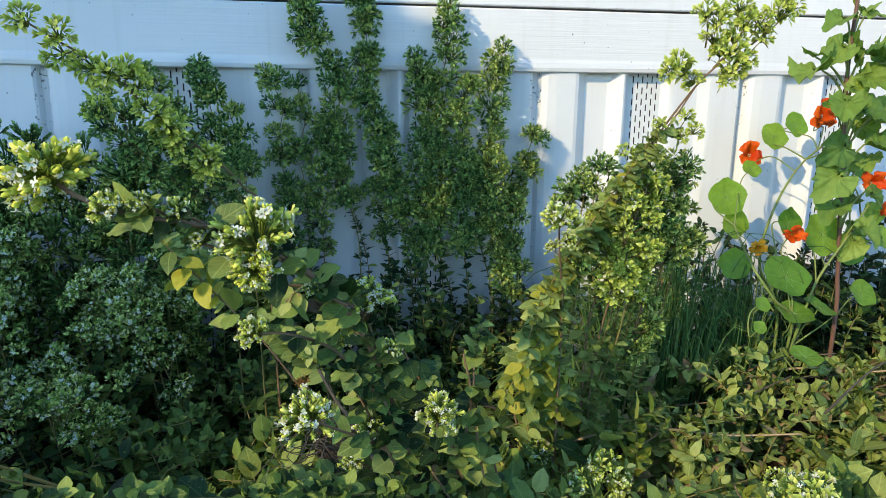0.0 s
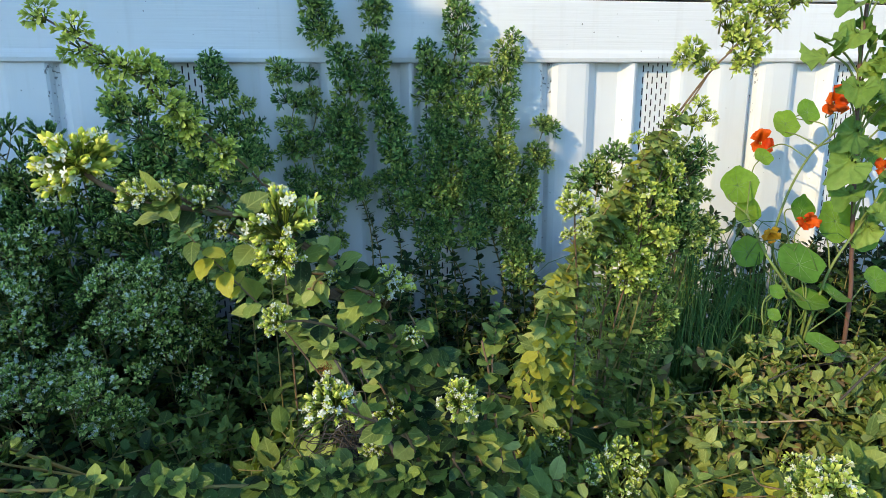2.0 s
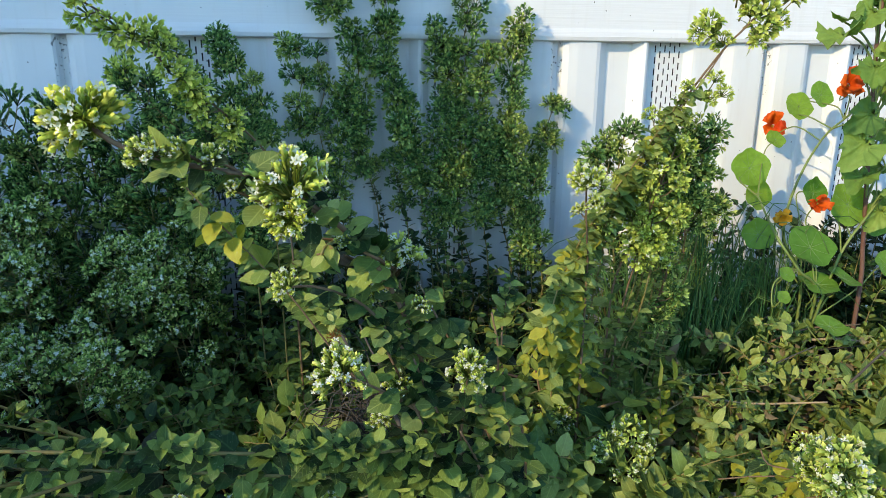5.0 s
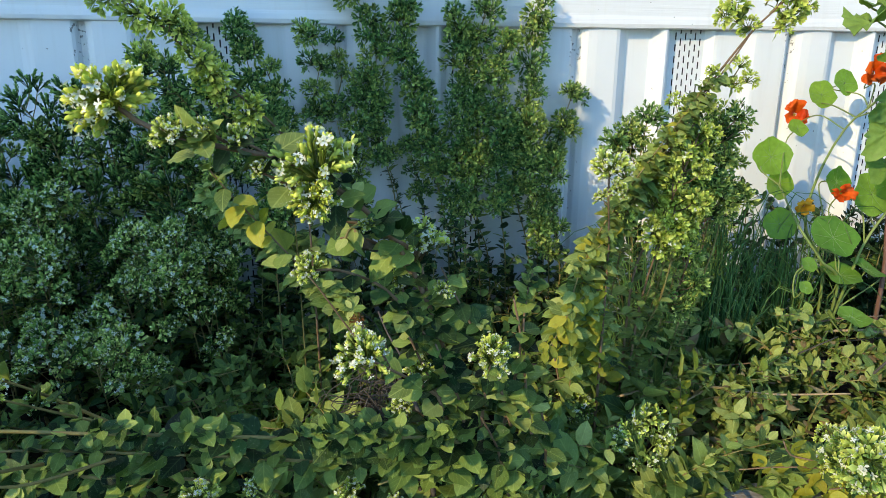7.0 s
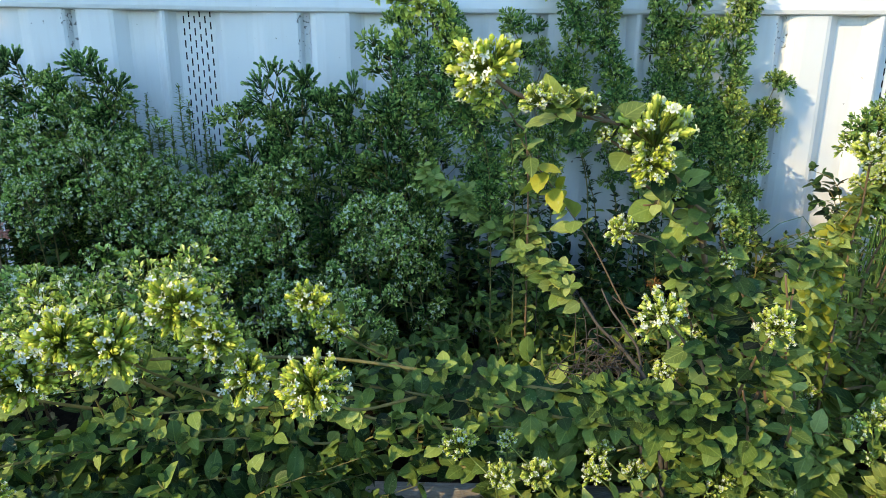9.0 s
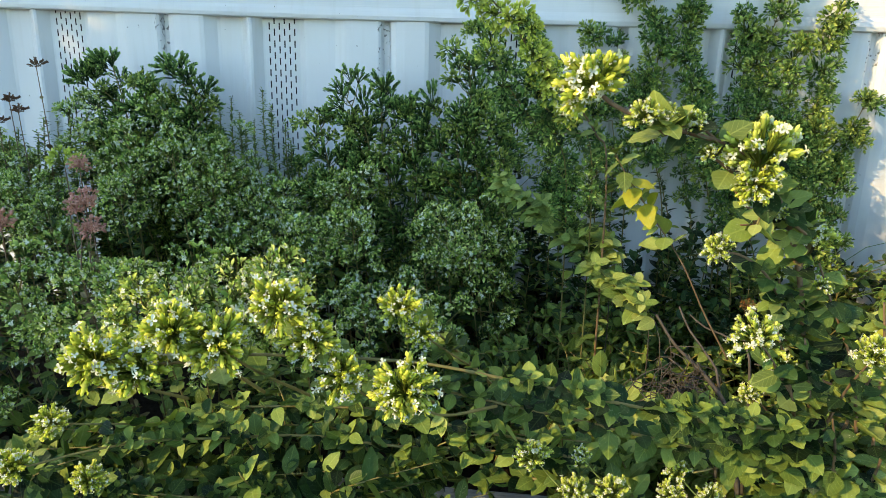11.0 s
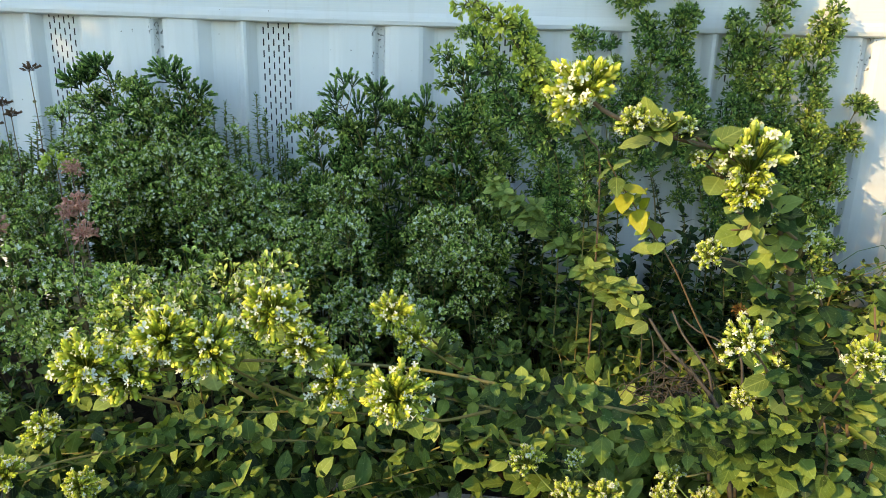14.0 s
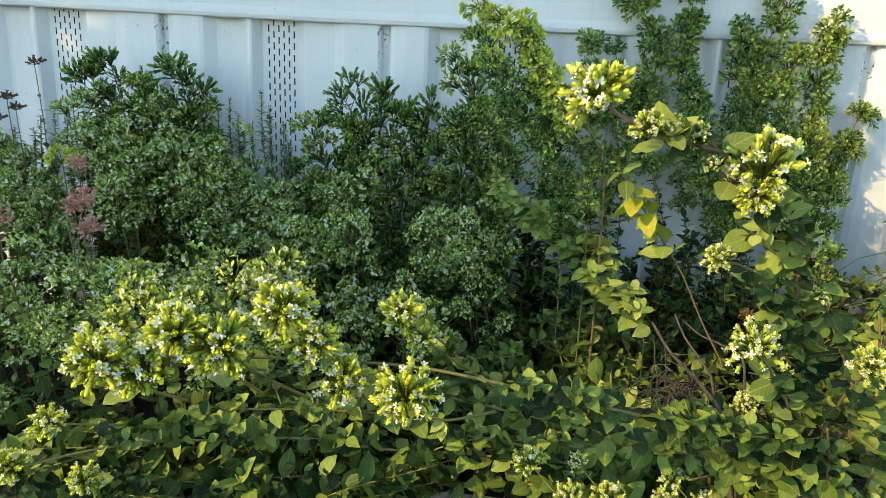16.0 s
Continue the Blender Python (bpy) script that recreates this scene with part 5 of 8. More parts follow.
sprig([(-0.234, 0.765, 0.421), (-0.277, 0.705, 0.491), (-0.298, 0.665, 0.524)], mats=(M_LEAF, M_LEAF_OLIVE), leaf=0.020, gap=0.03, span=(0.5,0.9), r=0.0014, tip=BLOOM, tip_size=0.98*0.032, label="short oregano shoot ending in a lime and white flower cluster", on=runner)
sprig([(-0.216, 0.768, 0.415), (-0.261, 0.708, 0.470), (-0.284, 0.668, 0.505)], mats=(M_LEAF, M_LEAF_OLIVE), leaf=0.020, gap=0.03, span=(0.5,0.9), r=0.0014, tip=BLOOM, tip_size=0.98*0.024, label="short oregano shoot ending in a lime and white flower cluster", on=runner)
sprig([(-0.230, 0.712, 0.430), (-0.268, 0.652, 0.452), (-0.287, 0.612, 0.490)], mats=(M_LEAF, M_LEAF_OLIVE), leaf=0.020, gap=0.03, span=(0.5,0.9), r=0.0014, tip=BLOOM, tip_size=0.98*0.042, label="short oregano shoot ending in a lime and white flower cluster", on=runner)
sprig([(-0.557, 0.930, 0.150), (-0.567, 0.850, 0.370), (-0.553, 0.790, 0.445), (-0.549, 0.770, 0.484)], near=False, mats=(M_LEAF, M_LEAF_OLIVE), leaf=0.02, gap=0.02, span=(0.3,0.9), r=0.0014, tip=UMBEL_LIGHT, tip_size=0.038, sides=UMBEL_LIGHT, side_span=(0.62, 0.98), side_gap=0.0075, side_size=0.034, side_reach=0.038, label="oregano stem with a loose white and lime flower head")
sprig([(-0.476, 0.940, 0.150), (-0.486, 0.910, 0.369), (-0.484, 0.850, 0.445), (-0.486, 0.830, 0.485)], near=False, mats=(M_LEAF, M_LEAF_OLIVE), leaf=0.02, gap=0.02, span=(0.3,0.9), r=0.0014, tip=UMBEL, tip_size=0.038, sides=UMBEL, side_span=(0.62, 0.98), side_gap=0.0075, side_size=0.034, side_reach=0.038, label="oregano stem with a loose green head of small white flowers")
sprig([(-0.427, 0.930, 0.150), (-0.437, 0.880, 0.389), (-0.438, 0.820, 0.462), (-0.441, 0.800, 0.500)], near=False, mats=(M_LEAF, M_LEAF_OLIVE), leaf=0.02, gap=0.02, span=(0.3,0.9), r=0.0014, tip=UMBEL, tip_size=0.038, sides=UMBEL, side_span=(0.62, 0.98), side_gap=0.0075, side_size=0.034, side_reach=0.038, label="oregano stem with a loose green head of small white flowers")
sprig([(-0.513, 0.930, 0.150), (-0.523, 0.880, 0.357), (-0.516, 0.820, 0.433), (-0.515, 0.800, 0.474)], near=False, mats=(M_LEAF, M_LEAF_OLIVE), leaf=0.02, gap=0.02, span=(0.3,0.9), r=0.0014, tip=UMBEL, tip_size=0.038, sides=UMBEL, side_span=(0.62, 0.98), side_gap=0.0075, side_size=0.034, side_reach=0.038, label="oregano stem with a loose green head of small white flowers")
sprig([(-0.560, 0.950, 0.150), (-0.570, 0.920, 0.355), (-0.561, 0.860, 0.433), (-0.560, 0.840, 0.475)], near=False, mats=(M_LEAF, M_LEAF_OLIVE), leaf=0.02, gap=0.02, span=(0.3,0.9), r=0.0014, tip=UMBEL, tip_size=0.038, sides=UMBEL, side_span=(0.62, 0.98), side_gap=0.0075, side_size=0.034, side_reach=0.038, label="oregano stem with a loose green head of small white flowers")
sprig([(-0.677, 0.950, 0.150), (-0.687, 0.920, 0.339), (-0.668, 0.860, 0.419), (-0.662, 0.840, 0.462)], near=False, mats=(M_LEAF, M_LEAF_OLIVE), leaf=0.02, gap=0.02, span=(0.3,0.9), r=0.0014, tip=UMBEL, tip_size=0.038, sides=UMBEL, side_span=(0.62, 0.98), side_gap=0.0075, side_size=0.034, side_reach=0.038, label="oregano stem with a loose green head of small white flowers")
sprig([(-0.632, 0.970, 0.150), (-0.642, 0.940, 0.348), (-0.628, 0.880, 0.427), (-0.625, 0.860, 0.470)], near=False, mats=(M_LEAF, M_LEAF_OLIVE), leaf=0.02, gap=0.02, span=(0.3,0.9), r=0.0014, tip=UMBEL, tip_size=0.038, sides=UMBEL, side_span=(0.62, 0.98), side_gap=0.0075, side_size=0.034, side_reach=0.038, label="oregano stem with a loose green head of small white flowers")
sprig([(-0.778, 0.990, 0.150), (-0.788, 0.960, 0.321), (-0.762, 0.900, 0.404), (-0.754, 0.880, 0.450)], near=False, mats=(M_LEAF, M_LEAF_OLIVE), leaf=0.02, gap=0.02, span=(0.3,0.9), r=0.0014, tip=UMBEL, tip_size=0.038, sides=UMBEL, side_span=(0.62, 0.98), side_gap=0.0075, side_size=0.034, side_reach=0.038, label="oregano stem with a loose green head of small white flowers")
sprig([(-0.149, 0.930, 0.150), (-0.159, 0.815, 0.279), (-0.181, 0.805, 0.315), (-0.195, 0.795, 0.336)], mats=(M_LEAF, M_LEAF_OLIVE), leaf=0.02, gap=0.03, span=(0.3,0.9), r=0.0013, stem=M_STEM_GREEN, tip=BLOOM_PALE, tip_size=0.036, label="low oregano shoot with a pale flower head")
sprig([(-0.103, 0.930, 0.150), (-0.113, 0.820, 0.281), (-0.136, 0.810, 0.316), (-0.151, 0.800, 0.338)], mats=(M_LEAF, M_LEAF_OLIVE), leaf=0.02, gap=0.03, span=(0.3,0.9), r=0.0013, stem=M_STEM_GREEN, tip=BLOOM_PALE, tip_size=0.022, label="low oregano shoot with a pale flower head")
sprig([(-0.107, 0.930, 0.150), (-0.117, 0.810, 0.250), (-0.140, 0.800, 0.286), (-0.155, 0.790, 0.308)], mats=(M_LEAF, M_LEAF_OLIVE), leaf=0.02, gap=0.03, span=(0.3,0.9), r=0.0013, stem=M_STEM_GREEN, tip=BLOOM_PALE, tip_size=0.03, label="low oregano shoot with a pale flower head")
sprig([(-0.072, 0.930, 0.150), (-0.082, 0.810, 0.250), (-0.106, 0.800, 0.286), (-0.122, 0.790, 0.309)], mats=(M_LEAF, M_LEAF_OLIVE), leaf=0.02, gap=0.03, span=(0.3,0.9), r=0.0013, stem=M_STEM_GREEN, tip=BLOOM_PALE, tip_size=0.036, label="low oregano shoot with a pale flower head")
sprig([(-0.019, 0.930, 0.150), (-0.029, 0.800, 0.286), (-0.053, 0.790, 0.320), (-0.070, 0.780, 0.341)], mats=(M_LEAF, M_LEAF_OLIVE), leaf=0.02, gap=0.03, span=(0.3,0.9), r=0.0013, stem=M_STEM_GREEN, tip=BLOOM_PALE, tip_size=0.026, label="low oregano shoot with a pale flower head")
sprig([(-0.014, 0.930, 0.150), (-0.024, 0.820, 0.246), (-0.049, 0.810, 0.282), (-0.067, 0.800, 0.305)], mats=(M_LEAF, M_LEAF_OLIVE), leaf=0.02, gap=0.03, span=(0.3,0.9), r=0.0013, stem=M_STEM_GREEN, tip=BLOOM_PALE, tip_size=0.03, label="low oregano shoot with a pale flower head")
sprig([(0.022, 0.930, 0.150), (0.012, 0.820, 0.251), (-0.014, 0.810, 0.287), (-0.032, 0.800, 0.309)], mats=(M_LEAF, M_LEAF_OLIVE), leaf=0.02, gap=0.03, span=(0.3,0.9), r=0.0013, stem=M_STEM_GREEN, tip=BLOOM_PALE, tip_size=0.026, label="low oregano shoot with a pale flower head")


# ---- the sunlit column on the right: leaning stems with clusters and yellowing leaves ----
column_stem = sprig([(0.227, 1.010, 0.150), (0.217, 0.980, 0.328), (0.208, 0.965, 0.419), (0.218, 0.955, 0.494), (0.243, 0.950, 0.557), (0.275, 0.950, 0.616), (0.317, 0.955, 0.676), (0.349, 0.950, 0.722), (0.364, 0.945, 0.740), (0.380, 0.940, 0.758)], near=False, mats=(M_LEAF_OLIVE, M_LEAF), leaf=0.022, gap=0.016, span=(0.35, 0.82), r=0.0022, stem=M_STEM_BROWN, hang=0.3, label="leaning oregano stem with sunlit lime flower clusters", tip=STAR_LIGHT, tip_size=0.045)
sprig([(0.344, 0.953, 0.736), (0.337, 0.948, 0.739), (0.325, 0.945, 0.745)], mats=(M_LEAF_OLIVE,), leaf=0.012, gap=0.02, span=(0.3,0.8), r=0.001, tip=STAR_LIGHT, tip_size=0.042, on=column_stem)
sprig([(0.339, 0.953, 0.732), (0.330, 0.948, 0.734), (0.317, 0.945, 0.738)], mats=(M_LEAF_OLIVE,), leaf=0.012, gap=0.02, span=(0.3,0.8), r=0.001, tip=STAR_LIGHT, tip_size=0.03, on=column_stem)
sprig([(0.353, 0.953, 0.728), (0.350, 0.948, 0.728), (0.343, 0.945, 0.729)], mats=(M_LEAF_OLIVE,), leaf=0.012, gap=0.02, span=(0.3,0.8), r=0.001, tip=STAR_LIGHT, tip_size=0.03, on=column_stem)
sprig([(0.378, 0.953, 0.735), (0.384, 0.948, 0.738), (0.387, 0.945, 0.743)], mats=(M_LEAF_OLIVE,), leaf=0.012, gap=0.02, span=(0.3,0.8), r=0.001, tip=STAR_LIGHT, tip_size=0.042, on=column_stem)
sprig([(0.387, 0.953, 0.739), (0.397, 0.948, 0.743), (0.402, 0.945, 0.750)], mats=(M_LEAF_OLIVE,), leaf=0.012, gap=0.02, span=(0.3,0.8), r=0.001, tip=STAR_LIGHT, tip_size=0.034, on=column_stem)
sprig([(0.375, 0.953, 0.728), (0.381, 0.948, 0.728), (0.382, 0.945, 0.730)], mats=(M_LEAF_OLIVE,), leaf=0.012, gap=0.02, span=(0.3,0.8), r=0.001, tip=STAR_LIGHT, tip_size=0.03, on=column_stem)
sprig([(0.364, 0.953, 0.750), (0.365, 0.948, 0.760), (0.362, 0.945, 0.772)], mats=(M_LEAF_OLIVE,), leaf=0.012, gap=0.02, span=(0.3,0.8), r=0.001, tip=STAR_LIGHT, tip_size=0.036, on=column_stem)
sprig([(0.366, 0.953, 0.759), (0.368, 0.948, 0.773), (0.365, 0.945, 0.789)], mats=(M_LEAF_OLIVE,), leaf=0.012, gap=0.02, span=(0.3,0.8), r=0.001, tip=STAR_LIGHT, tip_size=0.04, on=column_stem)
sprig([(0.378, 0.953, 0.750), (0.384, 0.948, 0.760), (0.387, 0.945, 0.773)], mats=(M_LEAF_OLIVE,), leaf=0.012, gap=0.02, span=(0.3,0.8), r=0.001, tip=STAR_LIGHT, tip_size=0.034, on=column_stem)
sprig([(0.384, 0.953, 0.757), (0.393, 0.948, 0.771), (0.398, 0.945, 0.787)], mats=(M_LEAF_OLIVE,), leaf=0.012, gap=0.02, span=(0.3,0.8), r=0.001, tip=STAR_LIGHT, tip_size=0.042, on=column_stem)
sprig([(0.393, 0.953, 0.759), (0.406, 0.948, 0.774), (0.414, 0.945, 0.790)], mats=(M_LEAF_OLIVE,), leaf=0.012, gap=0.02, span=(0.3,0.8), r=0.001, tip=STAR_LIGHT, tip_size=0.036, on=column_stem)
sprig([(0.359, 0.953, 0.763), (0.357, 0.948, 0.779), (0.352, 0.945, 0.797)], mats=(M_LEAF_OLIVE,), leaf=0.012, gap=0.02, span=(0.3,0.8), r=0.001, tip=STAR_LIGHT, tip_size=0.036, on=column_stem)
sprig([(0.406, 0.953, 0.763), (0.423, 0.948, 0.779), (0.436, 0.945, 0.798)], mats=(M_LEAF_OLIVE,), leaf=0.012, gap=0.02, span=(0.3,0.8), r=0.001, tip=STAR_LIGHT, tip_size=0.042, on=column_stem)
sprig([(0.412, 0.953, 0.767), (0.432, 0.948, 0.785), (0.448, 0.945, 0.805)], mats=(M_LEAF_OLIVE,), leaf=0.012, gap=0.02, span=(0.3,0.8), r=0.001, tip=STAR_LIGHT, tip_size=0.034, on=column_stem)
sprig([(0.380, 0.953, 0.766), (0.387, 0.948, 0.784), (0.389, 0.945, 0.804)], mats=(M_LEAF_OLIVE,), leaf=0.012, gap=0.02, span=(0.3,0.8), r=0.001, tip=STAR_LIGHT, tip_size=0.036, on=column_stem)
sprig([(0.396, 0.953, 0.750), (0.410, 0.948, 0.761), (0.419, 0.945, 0.773)], mats=(M_LEAF_OLIVE,), leaf=0.012, gap=0.02, span=(0.3,0.8), r=0.001, tip=STAR_LIGHT, tip_size=0.03, on=column_stem)
sprig([(0.370, 0.953, 0.743), (0.373, 0.948, 0.749), (0.372, 0.945, 0.758)], mats=(M_LEAF_OLIVE,), leaf=0.012, gap=0.02, span=(0.3,0.8), r=0.001, tip=STAR_LIGHT, tip_size=0.03, on=column_stem)
sprig([(0.327, 0.953, 0.672), (0.341, 0.948, 0.673), (0.351, 0.945, 0.677)], mats=(M_LEAF_OLIVE,), leaf=0.012, gap=0.02, span=(0.3,0.8), r=0.001, tip=STAR_LIGHT, tip_size=0.026, on=column_stem)
sprig([(0.327, 0.953, 0.672), (0.333, 0.948, 0.670), (0.336, 0.945, 0.671)], mats=(M_LEAF_OLIVE,), leaf=0.012, gap=0.02, span=(0.3,0.8), r=0.001, tip=STAR_LIGHT, tip_size=0.024, on=column_stem)
sprig([(0.327, 0.953, 0.672), (0.336, 0.948, 0.681), (0.340, 0.945, 0.692)], mats=(M_LEAF_OLIVE,), leaf=0.012, gap=0.02, span=(0.3,0.8), r=0.001, tip=STAR_LIGHT, tip_size=0.024, on=column_stem)
sprig([(0.275, 1.030, 0.150), (0.265, 1.000, 0.389), (0.263, 0.980, 0.473), (0.281, 0.960, 0.535), (0.294, 0.955, 0.579), (0.308, 0.955, 0.621)], near=False, mats=(M_LEAF_OLIVE, M_LEAF), leaf=0.02, gap=0.016, span=(0.2, 0.7), r=0.0022, stem=M_STEM_BROWN, hang=0.3, label="leaning oregano stem with sunlit lime flower clusters", tip=STAR_LIGHT, tip_size=0.036, sides=STAR_LIGHT, side_span=(0.78,1.0), side_gap=0.008, side_size=0.036, side_reach=0.03)
sprig([(0.285, 1.030, 0.150), (0.275, 1.000, 0.359), (0.278, 0.980, 0.459), (0.284, 0.960, 0.510), (0.291, 0.955, 0.549)], near=False, mats=(M_LEAF_OLIVE, M_LEAF), leaf=0.02, gap=0.016, span=(0.2, 0.7), r=0.0022, stem=M_STEM_BROWN, hang=0.3, label="leaning oregano stem with sunlit lime flower clusters", tip=STAR_LIGHT, tip_size=0.036, sides=STAR_LIGHT, side_span=(0.82,1.0), side_gap=0.009, side_size=0.034, side_reach=0.03)
sprig([(0.302, 1.050, 0.150), (0.292, 1.020, 0.350), (0.336, 1.020, 0.422), (0.345, 1.010, 0.496), (0.350, 1.000, 0.584), (0.354, 1.000, 0.628)], near=False, mats=(M_LEAF_OLIVE, M_LEAF), leaf=0.018, gap=0.016, span=(0.2, 0.6), r=0.0022, stem=M_STEM_BROWN, hang=0.3, label="leaning oregano stem with sunlit lime flower clusters", tip=STAR, tip_size=0.034, sides=STAR, side_span=(0.5,1.0), side_gap=0.007, side_size=0.038, side_reach=0.03)
sprig([(0.528, 1.280, 0.150), (0.518, 1.250, 0.317), (0.522, 1.260, 0.409), (0.523, 1.270, 0.489), (0.529, 1.280, 0.558)], near=False, mats=(M_LEAF_OLIVE, M_LEAF), leaf=0.018, gap=0.016, span=(0.2, 0.6), r=0.0022, stem=M_STEM_BROWN, hang=0.3, label="leaning oregano stem with sunlit lime flower clusters", tip=STAR, tip_size=0.04, sides=STAR_LIGHT, side_span=(0.35,1.0), side_gap=0.013, side_size=0.034, side_reach=0.03)
sprig([(0.487, 1.250, 0.150), (0.477, 1.220, 0.292), (0.490, 1.240, 0.388), (0.493, 1.250, 0.449), (0.499, 1.250, 0.493)], near=False, mats=(M_LEAF_OLIVE, M_LEAF), leaf=0.018, gap=0.016, span=(0.2, 0.6), r=0.0022, stem=M_STEM_BROWN, hang=0.3, label="leaning oregano stem with sunlit lime flower clusters", tip=STAR, tip_size=0.04, sides=STAR, side_span=(0.35,1.0), side_gap=0.014, side_size=0.038, side_reach=0.03)
sprig([(0.221, 0.970, 0.150), (0.211, 0.940, 0.474), (0.193, 0.900, 0.534), (0.182, 0.880, 0.572), (0.178, 0.872, 0.597)], near=False, mats=(M_LEAF_OLIVE, M_LEAF), leaf=0.014, gap=0.016, span=(0.5, 0.9), r=0.0022, stem=M_STEM_BROWN, hang=0.3, label="leaning oregano stem with sunlit lime flower clusters", tip=BLOOM_PALE, tip_size=0.044, sides=BLOOM_PALE, side_span=(0.93,0.97), side_gap=0.012, side_size=0.020, side_reach=0.018)
sprig([(0.226, 0.945, 0.546), (0.250, 0.943, 0.585), (0.273, 0.943, 0.625), (0.295, 0.945, 0.659), (0.317, 0.947, 0.690)], near=False, mats=(M_LEAF_OLIVE, M_LEAF, M_LEAF_OLIVE), leaf=0.02, gap=0.0075, span=(0.0,0.97), hang=0.45, r=0.0014, tuft=0.6, sides=STAR_LIGHT, side_span=(0.15,1.0), side_gap=0.022, side_size=0.022, side_reach=0.022, on=column_stem)
sprig([(0.219, 0.945, 0.516), (0.239, 0.942, 0.559), (0.260, 0.941, 0.597), (0.276, 0.941, 0.620)], near=False, mats=(M_LEAF_OLIVE, M_LEAF, M_LEAF_OLIVE), leaf=0.021, gap=0.0075, span=(0.0,0.97), hang=0.45, r=0.0014, tuft=0.6, sides=STAR_LIGHT, side_span=(0.15,1.0), side_gap=0.022, side_size=0.022, side_reach=0.022, on=column_stem)
sprig([(0.222, 1.000, 0.150), (0.212, 0.970, 0.369), (0.196, 0.945, 0.440), (0.175, 0.930, 0.447), (0.152, 0.922, 0.412), (0.140, 0.920, 0.395)], near=False, mats=(M_LEAF_YELLOW,), leaf=0.022, gap=0.009, span=(0.5,1.0), hang=0.6, r=0.0015, label="drooping spray of yellow oregano leaves")
sprig([(0.219, 0.990, 0.150), (0.209, 0.960, 0.380), (0.185, 0.945, 0.467), (0.198, 0.940, 0.518), (0.220, 0.940, 0.553), (0.247, 0.940, 0.594), (0.280, 0.940, 0.640), (0.295, 0.940, 0.662)], near=False, mats=(M_LEAF_YELLOW, M_LEAF_OLIVE, M_LEAF_OLIVE), leaf=0.022, gap=0.009, span=(0.35,1.0), hang=0.5, r=0.0016, tuft=0.5, lay=True, label="leaning stem clothed in yellowing oregano leaves")
sprig([(0.243, 1.010, 0.150), (0.233, 0.980, 0.341), (0.210, 0.955, 0.436), (0.208, 0.945, 0.491), (0.219, 0.945, 0.522), (0.242, 0.945, 0.546)], near=False, mats=(M_LEAF_YELLOW, M_LEAF_OLIVE, M_LEAF_OLIVE), leaf=0.02, gap=0.009, span=(0.3,1.0), hang=0.5, r=0.0016, tuft=0.5, lay=True, label="leaning stem clothed in yellowing oregano leaves")
sprig([(0.191, 0.980, 0.150), (0.181, 0.950, 0.359), (0.169, 0.930, 0.434), (0.179, 0.930, 0.484), (0.209, 0.935, 0.519)], near=False, mats=(M_LEAF_YELLOW, M_LEAF_OLIVE, M_LEAF_OLIVE), leaf=0.022, gap=0.009, span=(0.3,1.0), hang=0.5, r=0.0016, tuft=0.5, lay=True, label="leaning stem clothed in yellowing oregano leaves")


sprig([(0.226, 0.985, 0.150), (0.160, 0.955, 0.393), (0.182, 0.950, 0.445), (0.196, 0.948, 0.496), (0.221, 0.946, 0.540), (0.251, 0.945, 0.582), (0.281, 0.945, 0.618), (0.304, 0.946, 0.660), (0.331, 0.948, 0.695), (0.352, 0.948, 0.728)], near=False, mats=(M_LEAF_OLIVE, M_LEAF_OLIVE, M_LEAF), leaf=0.022, gap=0.0072, span=(0.42, 0.93), hang=0.6, r=0.0018, stem=M_STEM_BROWN, tuft=0.7, lay=True, label="leaning stem thick with dull hanging oregano leaves")
sprig([(0.232, 0.990, 0.150), (0.178, 0.960, 0.410), (0.200, 0.955, 0.470), (0.230, 0.952, 0.535), (0.268, 0.952, 0.588), (0.300, 0.952, 0.632)], near=False, mats=(M_LEAF_OLIVE, M_LEAF, M_LEAF_YELLOW), leaf=0.021, gap=0.0075, span=(0.35, 1.0), hang=0.6, r=0.0018, stem=M_STEM_BROWN, tuft=0.7, lay=True, label="leaning stem thick with dull hanging oregano leaves")
for dx, dy, z, kind in ((0.326, 1.000, 0.640, STAR), (0.318, 0.990, 0.600, STAR), (0.345, 1.005, 0.605, STAR), (0.300, 0.985, 0.560, STAR_LIGHT), (0.322, 0.990, 0.570, STAR_LIGHT), (0.312, 0.985, 0.535, STAR_LIGHT), (0.385, 1.030, 0.605, STAR), (0.402, 1.040, 0.575, STAR), (0.265, 0.990, 0.635, STAR), (0.250, 0.990, 0.612, STAR)):
    sprig([(dx - 0.06, dy + 0.04, 0.150), (dx - 0.03, dy + 0.02, 0.35), (dx - 0.012, dy, z - 0.10), (dx, dy, z)], near=False, mats=(M_LEAF, M_LEAF_OLIVE), leaf=0.018, gap=0.013, span=(0.25, 0.75), r=0.0015, tip=kind, tip_size=0.042, sides=kind, side_span=(0.84, 0.99), side_gap=0.009, side_size=0.036, side_reach=0.024, label="budding oregano stem in the sun beside the leaning stem")


# ---- right-hand front: yellow shoots and a white head ----
sprig([(0.565, 0.930, 0.150), (0.555, 0.800, 0.266), (0.458, 0.800, 0.294), (0.392, 0.805, 0.307), (0.352, 0.810, 0.309), (0.316, 0.820, 0.303)], mats=(M_LEAF_YELLOW, M_LEAF_YELLOW, M_LEAF), leaf=0.030, gap=0.022, span=(0.1,1.0), hang=-0.1, r=0.0017, stem=M_STEM_BROWN, tuft=0.3, label="low runner with bright yellow leaves")
